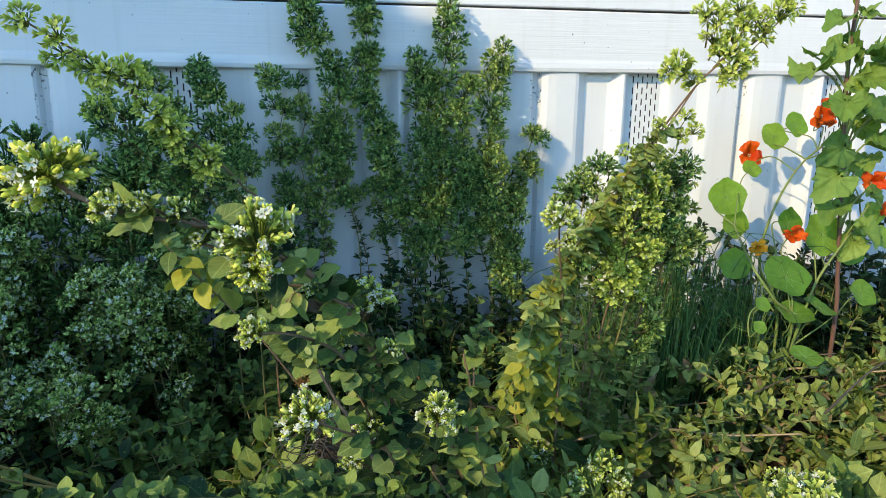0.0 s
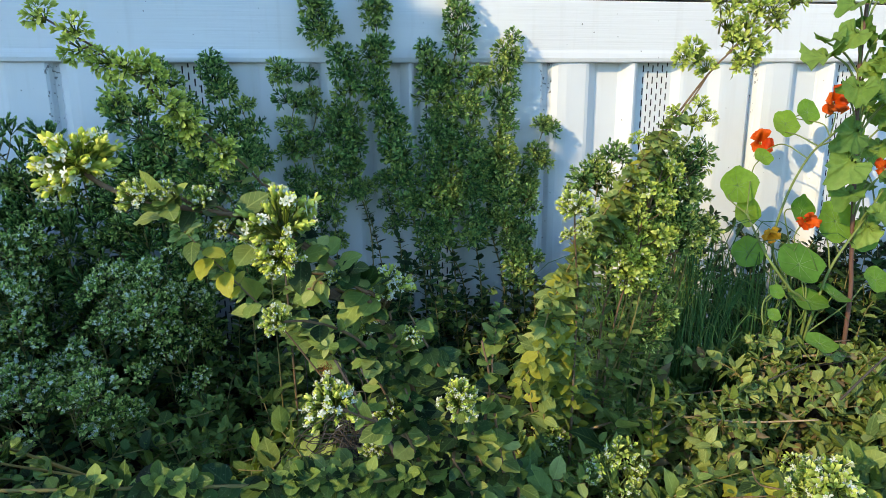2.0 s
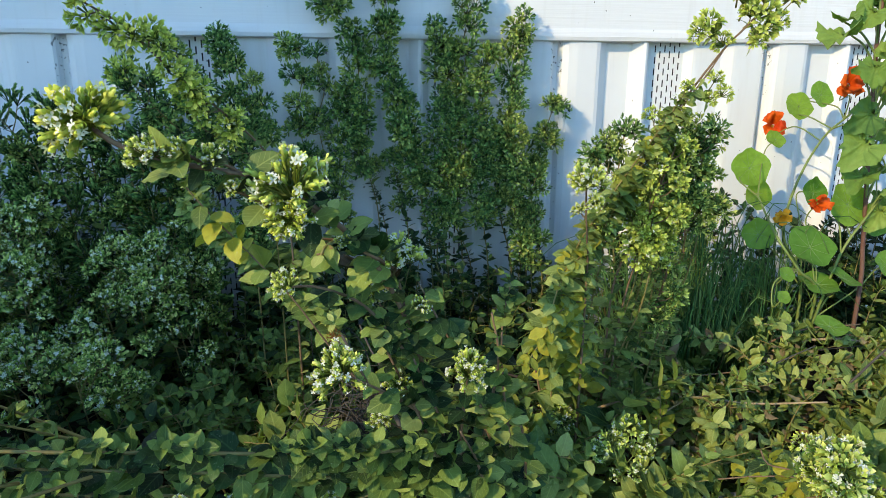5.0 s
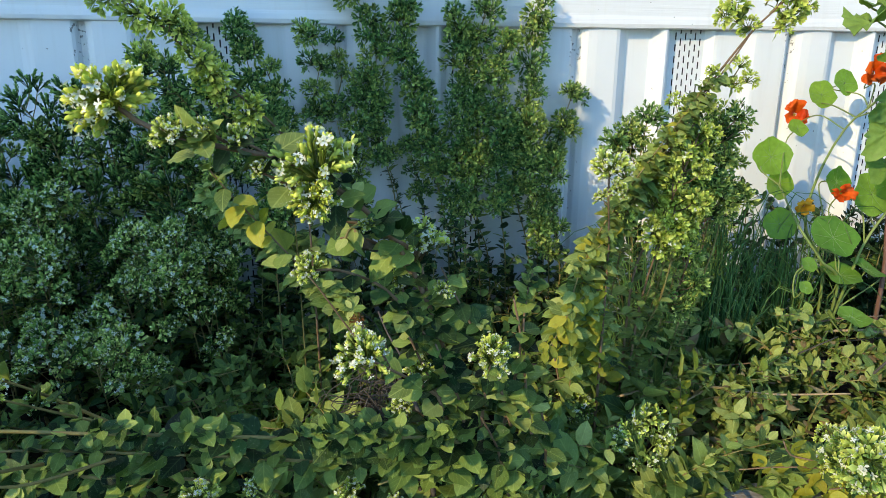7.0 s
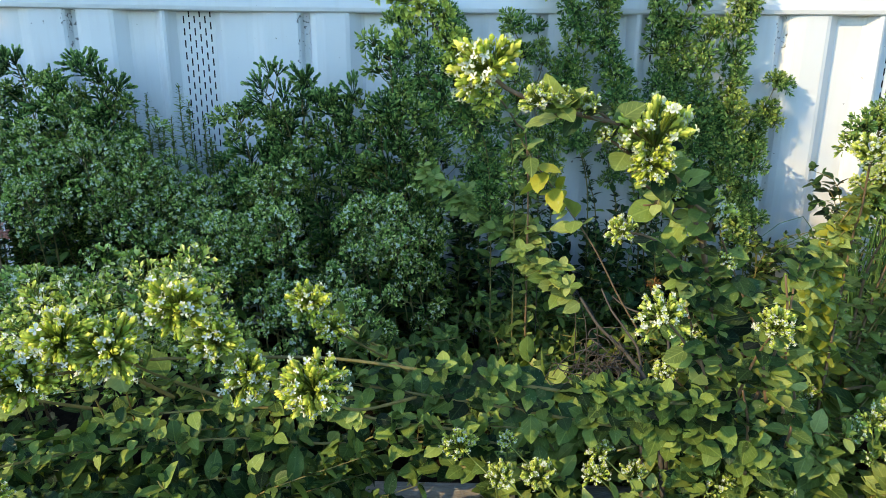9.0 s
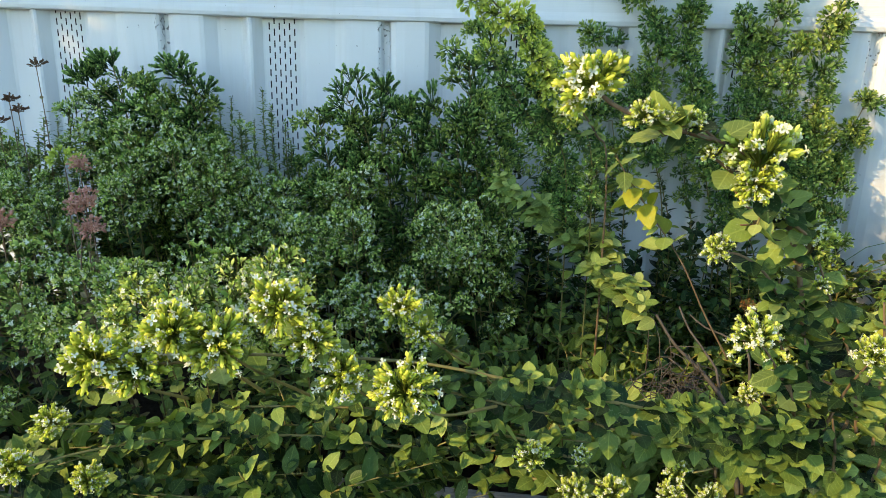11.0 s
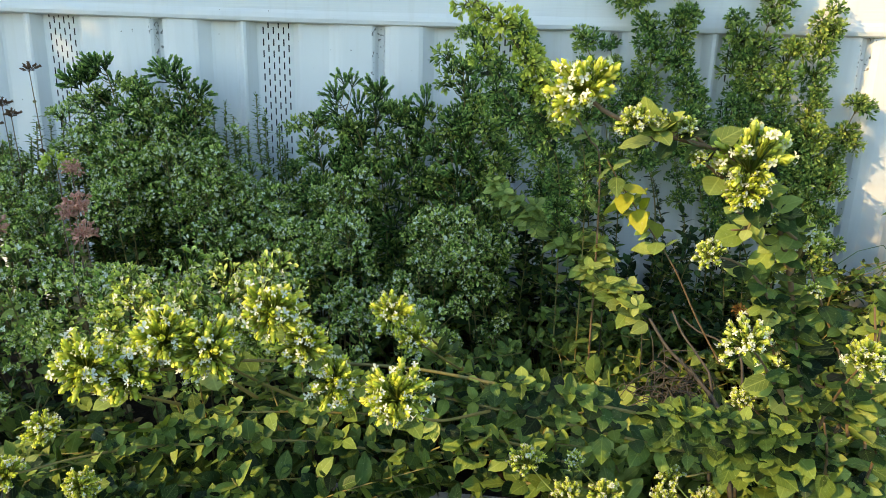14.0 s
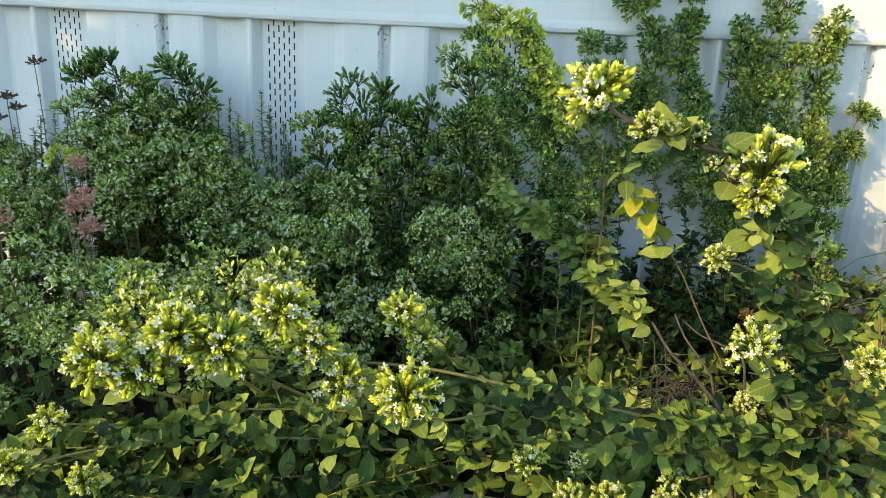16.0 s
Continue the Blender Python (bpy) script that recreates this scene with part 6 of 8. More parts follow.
sprig([(0.406, 0.930, 0.150), (0.396, 0.810, 0.300), (0.362, 0.810, 0.322), (0.352, 0.810, 0.338)], mats=(M_LEAF_YELLOW, M_LEAF_YELLOW, M_LEAF), leaf=0.030, gap=0.022, span=(0.1,1.0), hang=-0.1, r=0.0017, stem=M_STEM_BROWN, tuft=0.3, label="low runner with bright yellow leaves")
sprig([(0.455, 0.930, 0.150), (0.445, 0.780, 0.277), (0.411, 0.780, 0.299), (0.386, 0.780, 0.301)], mats=(M_LEAF_YELLOW, M_LEAF_YELLOW, M_LEAF), leaf=0.030, gap=0.022, span=(0.1,1.0), hang=-0.1, r=0.0017, stem=M_STEM_BROWN, tuft=0.3, label="low runner with bright yellow leaves")
sprig([(0.321, 0.970, 0.150), (0.311, 0.940, 0.291), (0.306, 0.930, 0.325), (0.300, 0.925, 0.353)], mats=(M_LEAF_YELLOW,), leaf=0.024, gap=0.016, span=(0.6,1.0), hang=-0.3, r=0.0015, tuft=0.2, label="small shoot with clear yellow leaves")
sprig([(0.467, 0.930, 0.150), (0.457, 0.795, 0.265), (0.414, 0.765, 0.327), (0.395, 0.755, 0.356)], mats=(M_LEAF, M_LEAF_OLIVE), leaf=0.02, gap=0.024, span=(0.3,0.9), r=0.0013, stem=M_STEM_GREEN, tip=UMBEL_LIGHT, tip_size=0.054, sides=UMBEL_LIGHT, side_span=(0.72, 0.96), side_gap=0.014, side_size=0.045, side_reach=0.022, label="low oregano shoot with a white flower head")
sprig([(0.457, 0.930, 0.150), (0.447, 0.810, 0.262), (0.406, 0.780, 0.324), (0.387, 0.770, 0.354)], mats=(M_LEAF, M_LEAF_OLIVE), leaf=0.02, gap=0.024, span=(0.3,0.9), r=0.0013, stem=M_STEM_GREEN, tip=UMBEL_LIGHT, tip_size=0.036, sides=UMBEL_LIGHT, side_span=(0.72, 0.96), side_gap=0.014, side_size=0.030, side_reach=0.022, label="low oregano shoot with a white flower head")
sprig([(0.291, 0.940, 0.150), (0.281, 0.910, 0.242), (0.254, 0.880, 0.305), (0.241, 0.870, 0.335)], mats=(M_LEAF, M_LEAF_OLIVE), leaf=0.02, gap=0.024, span=(0.3,0.9), r=0.0013, stem=M_STEM_GREEN, tip=UMBEL_LIGHT, tip_size=0.041, sides=UMBEL_LIGHT, side_span=(0.72, 0.96), side_gap=0.014, side_size=0.034, side_reach=0.022, label="low oregano shoot with a white flower head")
sprig([(0.272, 0.940, 0.150), (0.262, 0.910, 0.228), (0.236, 0.880, 0.292), (0.223, 0.870, 0.324)], mats=(M_LEAF, M_LEAF_OLIVE), leaf=0.02, gap=0.024, span=(0.3,0.9), r=0.0013, stem=M_STEM_GREEN, tip=UMBEL_LIGHT, tip_size=0.032, sides=UMBEL_LIGHT, side_span=(0.72, 0.96), side_gap=0.014, side_size=0.027, side_reach=0.022, label="low oregano shoot with a white flower head")
sprig([(0.242, 1.020, 0.150), (0.232, 0.990, 0.214), (0.209, 0.960, 0.280), (0.197, 0.950, 0.312)], mats=(M_LEAF, M_LEAF_OLIVE), leaf=0.02, gap=0.024, span=(0.3,0.9), r=0.0013, stem=M_STEM_GREEN, tip=UMBEL_LIGHT, tip_size=0.036, sides=UMBEL_LIGHT, side_span=(0.72, 0.96), side_gap=0.014, side_size=0.030, side_reach=0.022, label="low oregano shoot with a white flower head")
sprig([(0.230, 1.030, 0.150), (0.220, 1.000, 0.225), (0.198, 0.970, 0.290), (0.186, 0.960, 0.322)], mats=(M_LEAF, M_LEAF_OLIVE), leaf=0.02, gap=0.024, span=(0.3,0.9), r=0.0013, stem=M_STEM_GREEN, tip=UMBEL_LIGHT, tip_size=0.032, sides=UMBEL_LIGHT, side_span=(0.72, 0.96), side_gap=0.014, side_size=0.026, side_reach=0.022, label="low oregano shoot with a white flower head")
sprig([(0.140, 0.890, 0.170), (0.122, 0.860, 0.238), (0.111, 0.850, 0.270)], mats=(M_LEAF, M_LEAF_OLIVE), leaf=0.02, gap=0.024, span=(0.3,0.9), r=0.0013, stem=M_STEM_GREEN, tip=UMBEL_LIGHT, tip_size=0.032, sides=UMBEL_LIGHT, side_span=(0.72, 0.96), side_gap=0.014, side_size=0.026, side_reach=0.022, label="low oregano shoot with a white flower head")
sprig([(0.163, 0.890, 0.153), (0.144, 0.860, 0.222), (0.133, 0.850, 0.255)], mats=(M_LEAF, M_LEAF_OLIVE), leaf=0.02, gap=0.024, span=(0.3,0.9), r=0.0013, stem=M_STEM_GREEN, tip=UMBEL_LIGHT, tip_size=0.032, sides=UMBEL_LIGHT, side_span=(0.72, 0.96), side_gap=0.014, side_size=0.026, side_reach=0.022, label="low oregano shoot with a white flower head")
sprig([(0.084, 0.870, 0.178), (0.069, 0.840, 0.244), (0.061, 0.830, 0.276)], mats=(M_LEAF, M_LEAF_OLIVE), leaf=0.02, gap=0.024, span=(0.3,0.9), r=0.0013, stem=M_STEM_GREEN, tip=UMBEL_LIGHT, tip_size=0.032, sides=UMBEL_LIGHT, side_span=(0.72, 0.96), side_gap=0.014, side_size=0.026, side_reach=0.022, label="low oregano shoot with a white flower head")
sprig([(0.114, 0.880, 0.181), (0.098, 0.850, 0.247), (0.088, 0.840, 0.279)], mats=(M_LEAF, M_LEAF_OLIVE), leaf=0.02, gap=0.024, span=(0.3,0.9), r=0.0013, stem=M_STEM_GREEN, tip=UMBEL_LIGHT, tip_size=0.027, sides=UMBEL_LIGHT, side_span=(0.72, 0.96), side_gap=0.014, side_size=0.022, side_reach=0.022, label="low oregano shoot with a white flower head")


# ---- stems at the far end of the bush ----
sprig([(-0.877, 1.410, 0.150), (-0.887, 1.380, 0.360), (-0.897, 1.380, 0.483), (-0.898, 1.380, 0.581), (-0.915, 1.380, 0.661)], near=False, mats=(M_LEAF_SHADE, M_LEAF), leaf=0.020, gap=0.016, r=0.002, tip=SPIKE, tip_size=0.05, sides=SPIKE, side_span=(0.3,1.0), side_gap=0.010, side_size=0.046, side_reach=0.032, label="bushy dark green oregano stem in bud")
sprig([(-0.850, 1.400, 0.150), (-0.860, 1.370, 0.364), (-0.870, 1.370, 0.485), (-0.852, 1.370, 0.574), (-0.862, 1.370, 0.630)], near=False, mats=(M_LEAF_SHADE, M_LEAF), leaf=0.020, gap=0.016, r=0.002, tip=SPIKE, tip_size=0.05, sides=SPIKE, side_span=(0.3,1.0), side_gap=0.010, side_size=0.046, side_reach=0.032, label="bushy dark green oregano stem in bud")
sprig([(-0.802, 1.410, 0.150), (-0.812, 1.380, 0.364), (-0.792, 1.380, 0.487), (-0.785, 1.380, 0.585), (-0.795, 1.380, 0.655)], near=False, mats=(M_LEAF_SHADE, M_LEAF), leaf=0.020, gap=0.016, r=0.002, tip=SPIKE, tip_size=0.05, sides=SPIKE, side_span=(0.3,1.0), side_gap=0.010, side_size=0.046, side_reach=0.032, label="bushy dark green oregano stem in bud")
sprig([(-0.749, 1.410, 0.150), (-0.759, 1.380, 0.367), (-0.761, 1.380, 0.489), (-0.766, 1.380, 0.566), (-0.753, 1.380, 0.619)], near=False, mats=(M_LEAF_SHADE, M_LEAF), leaf=0.020, gap=0.016, r=0.002, tip=SPIKE, tip_size=0.05, sides=SPIKE, side_span=(0.3,1.0), side_gap=0.010, side_size=0.046, side_reach=0.032, label="bushy dark green oregano stem in bud")
sprig([(-0.833, 1.410, 0.150), (-0.843, 1.380, 0.383), (-0.824, 1.380, 0.486), (-0.828, 1.380, 0.554), (-0.834, 1.380, 0.612)], near=False, mats=(M_LEAF_SHADE, M_LEAF), leaf=0.020, gap=0.016, r=0.002, tip=SPIKE, tip_size=0.05, sides=SPIKE, side_span=(0.3,1.0), side_gap=0.010, side_size=0.046, side_reach=0.032, label="bushy dark green oregano stem in bud")
sprig([(-0.910, 1.410, 0.150), (-0.920, 1.380, 0.358), (-0.926, 1.380, 0.461), (-0.943, 1.380, 0.550), (-0.949, 1.380, 0.636)], near=False, mats=(M_LEAF_SHADE, M_LEAF), leaf=0.020, gap=0.016, r=0.002, tip=SPIKE, tip_size=0.05, sides=SPIKE, side_span=(0.3,1.0), side_gap=0.010, side_size=0.046, side_reach=0.032, label="bushy dark green oregano stem in bud")
sprig([(-0.458, 1.350, 0.150), (-0.468, 1.320, 0.398), (-0.458, 1.320, 0.511), (-0.467, 1.320, 0.574), (-0.503, 1.320, 0.630)], near=False, mats=(M_LEAF_SHADE, M_LEAF), leaf=0.020, gap=0.016, r=0.002, tip=SPIKE, tip_size=0.05, sides=SPIKE, side_span=(0.3,1.0), side_gap=0.010, side_size=0.046, side_reach=0.032, label="bushy dark green oregano stem in bud")
sprig([(-0.412, 1.360, 0.150), (-0.422, 1.330, 0.398), (-0.432, 1.330, 0.511), (-0.442, 1.330, 0.583), (-0.438, 1.330, 0.636)], near=False, mats=(M_LEAF_SHADE, M_LEAF), leaf=0.020, gap=0.016, r=0.002, tip=SPIKE, tip_size=0.05, sides=SPIKE, side_span=(0.3,1.0), side_gap=0.010, side_size=0.046, side_reach=0.032, label="bushy dark green oregano stem in bud")
sprig([(-0.374, 1.360, 0.150), (-0.384, 1.330, 0.400), (-0.386, 1.330, 0.494), (-0.391, 1.330, 0.549), (-0.397, 1.330, 0.606)], near=False, mats=(M_LEAF_SHADE, M_LEAF), leaf=0.020, gap=0.016, r=0.002, tip=SPIKE, tip_size=0.05, sides=SPIKE, side_span=(0.3,1.0), side_gap=0.010, side_size=0.046, side_reach=0.032, label="bushy dark green oregano stem in bud")
sprig([(-0.508, 1.360, 0.150), (-0.518, 1.330, 0.393), (-0.526, 1.330, 0.488), (-0.535, 1.330, 0.543), (-0.543, 1.330, 0.584)], near=False, mats=(M_LEAF_SHADE, M_LEAF), leaf=0.020, gap=0.016, r=0.002, tip=SPIKE, tip_size=0.05, sides=SPIKE, side_span=(0.3,1.0), side_gap=0.010, side_size=0.046, side_reach=0.032, label="bushy dark green oregano stem in bud")
sprig([(-0.337, 1.360, 0.150), (-0.347, 1.330, 0.402), (-0.340, 1.330, 0.496), (-0.342, 1.330, 0.560), (-0.352, 1.330, 0.604)], near=False, mats=(M_LEAF_SHADE, M_LEAF), leaf=0.020, gap=0.016, r=0.002, tip=SPIKE, tip_size=0.05, sides=SPIKE, side_span=(0.3,1.0), side_gap=0.010, side_size=0.046, side_reach=0.032, label="bushy dark green oregano stem in bud")
sprig([(-0.547, 1.360, 0.150), (-0.557, 1.330, 0.381), (-0.517, 1.330, 0.479), (-0.493, 1.330, 0.536), (-0.488, 1.330, 0.577)], near=False, mats=(M_LEAF_SHADE, M_LEAF), leaf=0.020, gap=0.016, r=0.002, tip=SPIKE, tip_size=0.05, sides=SPIKE, side_span=(0.3,1.0), side_gap=0.010, side_size=0.046, side_reach=0.032, label="bushy dark green oregano stem in bud")
sprig([(-0.270, 1.330, 0.150), (-0.280, 1.300, 0.404), (-0.283, 1.300, 0.495), (-0.295, 1.300, 0.574), (-0.303, 1.300, 0.682)], near=False, mats=(M_LEAF_SHADE, M_LEAF), leaf=0.020, gap=0.016, r=0.002, tip=SPIKE, tip_size=0.05, sides=SPIKE, side_span=(0.3,1.0), side_gap=0.010, side_size=0.046, side_reach=0.032, label="bushy dark green oregano stem in bud")
sprig([(-0.243, 1.330, 0.150), (-0.253, 1.300, 0.406), (-0.257, 1.300, 0.497), (-0.269, 1.300, 0.566), (-0.280, 1.300, 0.625)], near=False, mats=(M_LEAF_SHADE, M_LEAF), leaf=0.020, gap=0.016, r=0.002, tip=SPIKE, tip_size=0.05, sides=SPIKE, side_span=(0.3,1.0), side_gap=0.010, side_size=0.046, side_reach=0.032, label="bushy dark green oregano stem in bud")
sprig([(-0.297, 1.330, 0.150), (-0.307, 1.300, 0.412), (-0.310, 1.300, 0.494), (-0.316, 1.300, 0.538), (-0.320, 1.300, 0.581)], near=False, mats=(M_LEAF_SHADE, M_LEAF), leaf=0.020, gap=0.016, r=0.002, tip=SPIKE, tip_size=0.05, sides=SPIKE, side_span=(0.3,1.0), side_gap=0.010, side_size=0.046, side_reach=0.032, label="bushy dark green oregano stem in bud")
sprig([(-0.631, 1.410, 0.150), (-0.641, 1.380, 0.439), (-0.656, 1.390, 0.536), (-0.661, 1.400, 0.621)], near=False, mats=(M_LEAF, M_BUD), leaf=0.017, gap=0.0034, span=(0.2,1.0), r=0.0016, shapes=NARROW, tuft=0.5, label="upright spiky herb shoot with narrow leaves", name="herb_shoot", category="herb", group="herb shoots")
sprig([(-0.617, 1.410, 0.150), (-0.627, 1.380, 0.415), (-0.642, 1.390, 0.512), (-0.647, 1.400, 0.598)], near=False, mats=(M_LEAF, M_BUD), leaf=0.017, gap=0.0034, span=(0.2,1.0), r=0.0016, shapes=NARROW, tuft=0.5, label="upright spiky herb shoot with narrow leaves", name="herb_shoot", category="herb", group="herb shoots")
sprig([(-0.692, 1.420, 0.150), (-0.702, 1.390, 0.424), (-0.717, 1.400, 0.522), (-0.721, 1.410, 0.609)], near=False, mats=(M_LEAF, M_BUD), leaf=0.017, gap=0.0034, span=(0.2,1.0), r=0.0016, shapes=NARROW, tuft=0.5, label="upright spiky herb shoot with narrow leaves", name="herb_shoot", category="herb", group="herb shoots")
sprig([(-0.674, 1.410, 0.150), (-0.684, 1.380, 0.402), (-0.698, 1.390, 0.500), (-0.703, 1.400, 0.586)], near=False, mats=(M_LEAF, M_BUD), leaf=0.017, gap=0.0034, span=(0.2,1.0), r=0.0016, shapes=NARROW, tuft=0.5, label="upright spiky herb shoot with narrow leaves", name="herb_shoot", category="herb", group="herb shoots")
sprig([(-0.593, 1.410, 0.150), (-0.603, 1.380, 0.386), (-0.618, 1.390, 0.483), (-0.623, 1.400, 0.570)], near=False, mats=(M_LEAF, M_BUD), leaf=0.017, gap=0.0034, span=(0.2,1.0), r=0.0016, shapes=NARROW, tuft=0.5, label="upright spiky herb shoot with narrow leaves", name="herb_shoot", category="herb", group="herb shoots")
sprig([(-0.583, 1.410, 0.150), (-0.593, 1.380, 0.355), (-0.609, 1.390, 0.454), (-0.614, 1.400, 0.541)], near=False, mats=(M_LEAF, M_BUD), leaf=0.017, gap=0.0034, span=(0.2,1.0), r=0.0016, shapes=NARROW, tuft=0.5, label="upright spiky herb shoot with narrow leaves", name="herb_shoot", category="herb", group="herb shoots")
sprig([(-0.966, 1.370, 0.150), (-0.976, 1.340, 0.406), (-0.986, 1.350, 0.503), (-0.988, 1.360, 0.589)], near=False, mats=(M_LEAF, M_BUD), leaf=0.017, gap=0.0034, span=(0.2,1.0), r=0.0016, shapes=NARROW, tuft=0.5, label="upright spiky herb shoot with narrow leaves", name="herb_shoot", category="herb", group="herb shoots")
sprig([(-0.935, 1.370, 0.150), (-0.945, 1.340, 0.397), (-0.956, 1.350, 0.495), (-0.958, 1.360, 0.580)], near=False, mats=(M_LEAF, M_BUD), leaf=0.017, gap=0.0034, span=(0.2,1.0), r=0.0016, shapes=NARROW, tuft=0.5, label="upright spiky herb shoot with narrow leaves", name="herb_shoot", category="herb", group="herb shoots")
sprig([(-0.983, 1.360, 0.150), (-0.993, 1.330, 0.382), (-1.004, 1.340, 0.479), (-1.005, 1.350, 0.565)], near=False, mats=(M_LEAF, M_BUD), leaf=0.017, gap=0.0034, span=(0.2,1.0), r=0.0016, shapes=NARROW, tuft=0.5, label="upright spiky herb shoot with narrow leaves", name="herb_shoot", category="herb", group="herb shoots")
sprig([(-1.045, 1.340, 0.150), (-1.055, 1.310, 0.368), (-1.064, 1.320, 0.465), (-1.064, 1.330, 0.551)], near=False, mats=(M_LEAF, M_BUD), leaf=0.017, gap=0.0034, span=(0.2,1.0), r=0.0016, shapes=NARROW, tuft=0.5, label="upright spiky herb shoot with narrow leaves", name="herb_shoot", category="herb", group="herb shoots")
sprig([(-1.002, 1.350, 0.150), (-1.012, 1.320, 0.388), (-1.022, 1.330, 0.485), (-1.023, 1.340, 0.570)], near=False, mats=(M_LEAF, M_BUD), leaf=0.017, gap=0.0034, span=(0.2,1.0), r=0.0016, shapes=NARROW, tuft=0.5, label="upright spiky herb shoot with narrow leaves", name="herb_shoot", category="herb", group="herb shoots")
sprig([(-1.077, 1.340, 0.150), (-1.087, 1.310, 0.367), (-1.096, 1.320, 0.464), (-1.096, 1.330, 0.550)], near=False, mats=(M_LEAF, M_BUD), leaf=0.017, gap=0.0034, span=(0.2,1.0), r=0.0016, shapes=NARROW, tuft=0.5, label="upright spiky herb shoot with narrow leaves", name="herb_shoot", category="herb", group="herb shoots")
sprig([(-0.665, 1.410, 0.150), (-0.675, 1.380, 0.371), (-0.690, 1.390, 0.470), (-0.694, 1.400, 0.557)], near=False, mats=(M_LEAF, M_BUD), leaf=0.017, gap=0.0034, span=(0.2,1.0), r=0.0016, shapes=NARROW, tuft=0.5, label="upright spiky herb shoot with narrow leaves", name="herb_shoot", category="herb", group="herb shoots")
sprig([(-1.041, 1.310, 0.150), (-1.051, 1.280, 0.356), (-1.060, 1.290, 0.452), (-1.060, 1.300, 0.535)], near=False, mats=(M_LEAF, M_BUD), leaf=0.017, gap=0.0034, span=(0.2,1.0), r=0.0016, shapes=NARROW, tuft=0.5, label="upright spiky herb shoot with narrow leaves", name="herb_shoot", category="herb", group="herb shoots")
sprig([(-1.009, 1.340, 0.150), (-1.019, 1.310, 0.365), (-1.028, 1.320, 0.462), (-1.029, 1.330, 0.547)], near=False, mats=(M_LEAF, M_BUD), leaf=0.017, gap=0.0034, span=(0.2,1.0), r=0.0016, shapes=NARROW, tuft=0.5, label="upright spiky herb shoot with narrow leaves", name="herb_shoot", category="herb", group="herb shoots")
sprig([(-0.973, 1.330, 0.150), (-0.983, 1.300, 0.350), (-0.993, 1.310, 0.446), (-0.994, 1.320, 0.531)], near=False, mats=(M_LEAF, M_BUD), leaf=0.017, gap=0.0034, span=(0.2,1.0), r=0.0016, shapes=NARROW, tuft=0.5, label="upright spiky herb shoot with narrow leaves", name="herb_shoot", category="herb", group="herb shoots")
sprig([(-0.896, 1.380, 0.150), (-0.906, 1.350, 0.382), (-0.917, 1.360, 0.480), (-0.919, 1.370, 0.567)], near=False, mats=(M_LEAF, M_BUD), leaf=0.017, gap=0.0034, span=(0.2,1.0), r=0.0016, shapes=NARROW, tuft=0.5, label="upright spiky herb shoot with narrow leaves", name="herb_shoot", category="herb", group="herb shoots")
sprig([(-0.922, 1.370, 0.150), (-0.932, 1.340, 0.373), (-0.943, 1.350, 0.471), (-0.945, 1.360, 0.557)], near=False, mats=(M_LEAF, M_BUD), leaf=0.017, gap=0.0034, span=(0.2,1.0), r=0.0016, shapes=NARROW, tuft=0.5, label="upright spiky herb shoot with narrow leaves", name="herb_shoot", category="herb", group="herb shoots")
sprig([(-0.710, 1.410, 0.150), (-0.720, 1.380, 0.410), (-0.734, 1.390, 0.508), (-0.738, 1.400, 0.594)], near=False, mats=(M_LEAF, M_BUD), leaf=0.017, gap=0.0034, span=(0.2,1.0), r=0.0016, shapes=NARROW, tuft=0.5, label="upright spiky herb shoot with narrow leaves", name="herb_shoot", category="herb", group="herb shoots")
sprig([(-0.649, 1.410, 0.150), (-0.659, 1.380, 0.388), (-0.674, 1.390, 0.486), (-0.678, 1.400, 0.573)], near=False, mats=(M_LEAF, M_BUD), leaf=0.017, gap=0.0034, span=(0.2,1.0), r=0.0016, shapes=NARROW, tuft=0.5, label="upright spiky herb shoot with narrow leaves", name="herb_shoot", category="herb", group="herb shoots")
sprig([(-0.914, 1.380, 0.150), (-0.924, 1.350, 0.355), (-0.936, 1.360, 0.454), (-0.937, 1.370, 0.542)], near=False, mats=(M_LEAF, M_BUD), leaf=0.017, gap=0.0034, span=(0.2,1.0), r=0.0016, shapes=NARROW, tuft=0.5, label="upright spiky herb shoot with narrow leaves", name="herb_shoot", category="herb", group="herb shoots")
sprig([(-1.028, 1.340, 0.150), (-1.038, 1.310, 0.339), (-1.048, 1.320, 0.437), (-1.048, 1.330, 0.523)], near=False, mats=(M_LEAF, M_BUD), leaf=0.017, gap=0.0034, span=(0.2,1.0), r=0.0016, shapes=NARROW, tuft=0.5, label="upright spiky herb shoot with narrow leaves", name="herb_shoot", category="herb", group="herb shoots")
sprig([(-0.948, 1.350, 0.150), (-0.958, 1.320, 0.361), (-0.969, 1.330, 0.458), (-0.970, 1.340, 0.544)], near=False, mats=(M_LEAF, M_BUD), leaf=0.017, gap=0.0034, span=(0.2,1.0), r=0.0016, shapes=NARROW, tuft=0.5, label="upright spiky herb shoot with narrow leaves", name="herb_shoot", category="herb", group="herb shoots")
sprig([(-0.963, 1.310, 0.150), (-0.973, 1.280, 0.429), (-0.990, 1.300, 0.557), (-0.996, 1.300, 0.657)], near=False, mats=(M_LEAF, M_LEAF_DRY), leaf=0.014, gap=0.02, span=(0.2,0.9), r=0.0014, stem=M_STEM_BROWN, tip=DRIED, tip_size=0.026, label="thin stalk with a dry brown seed head")
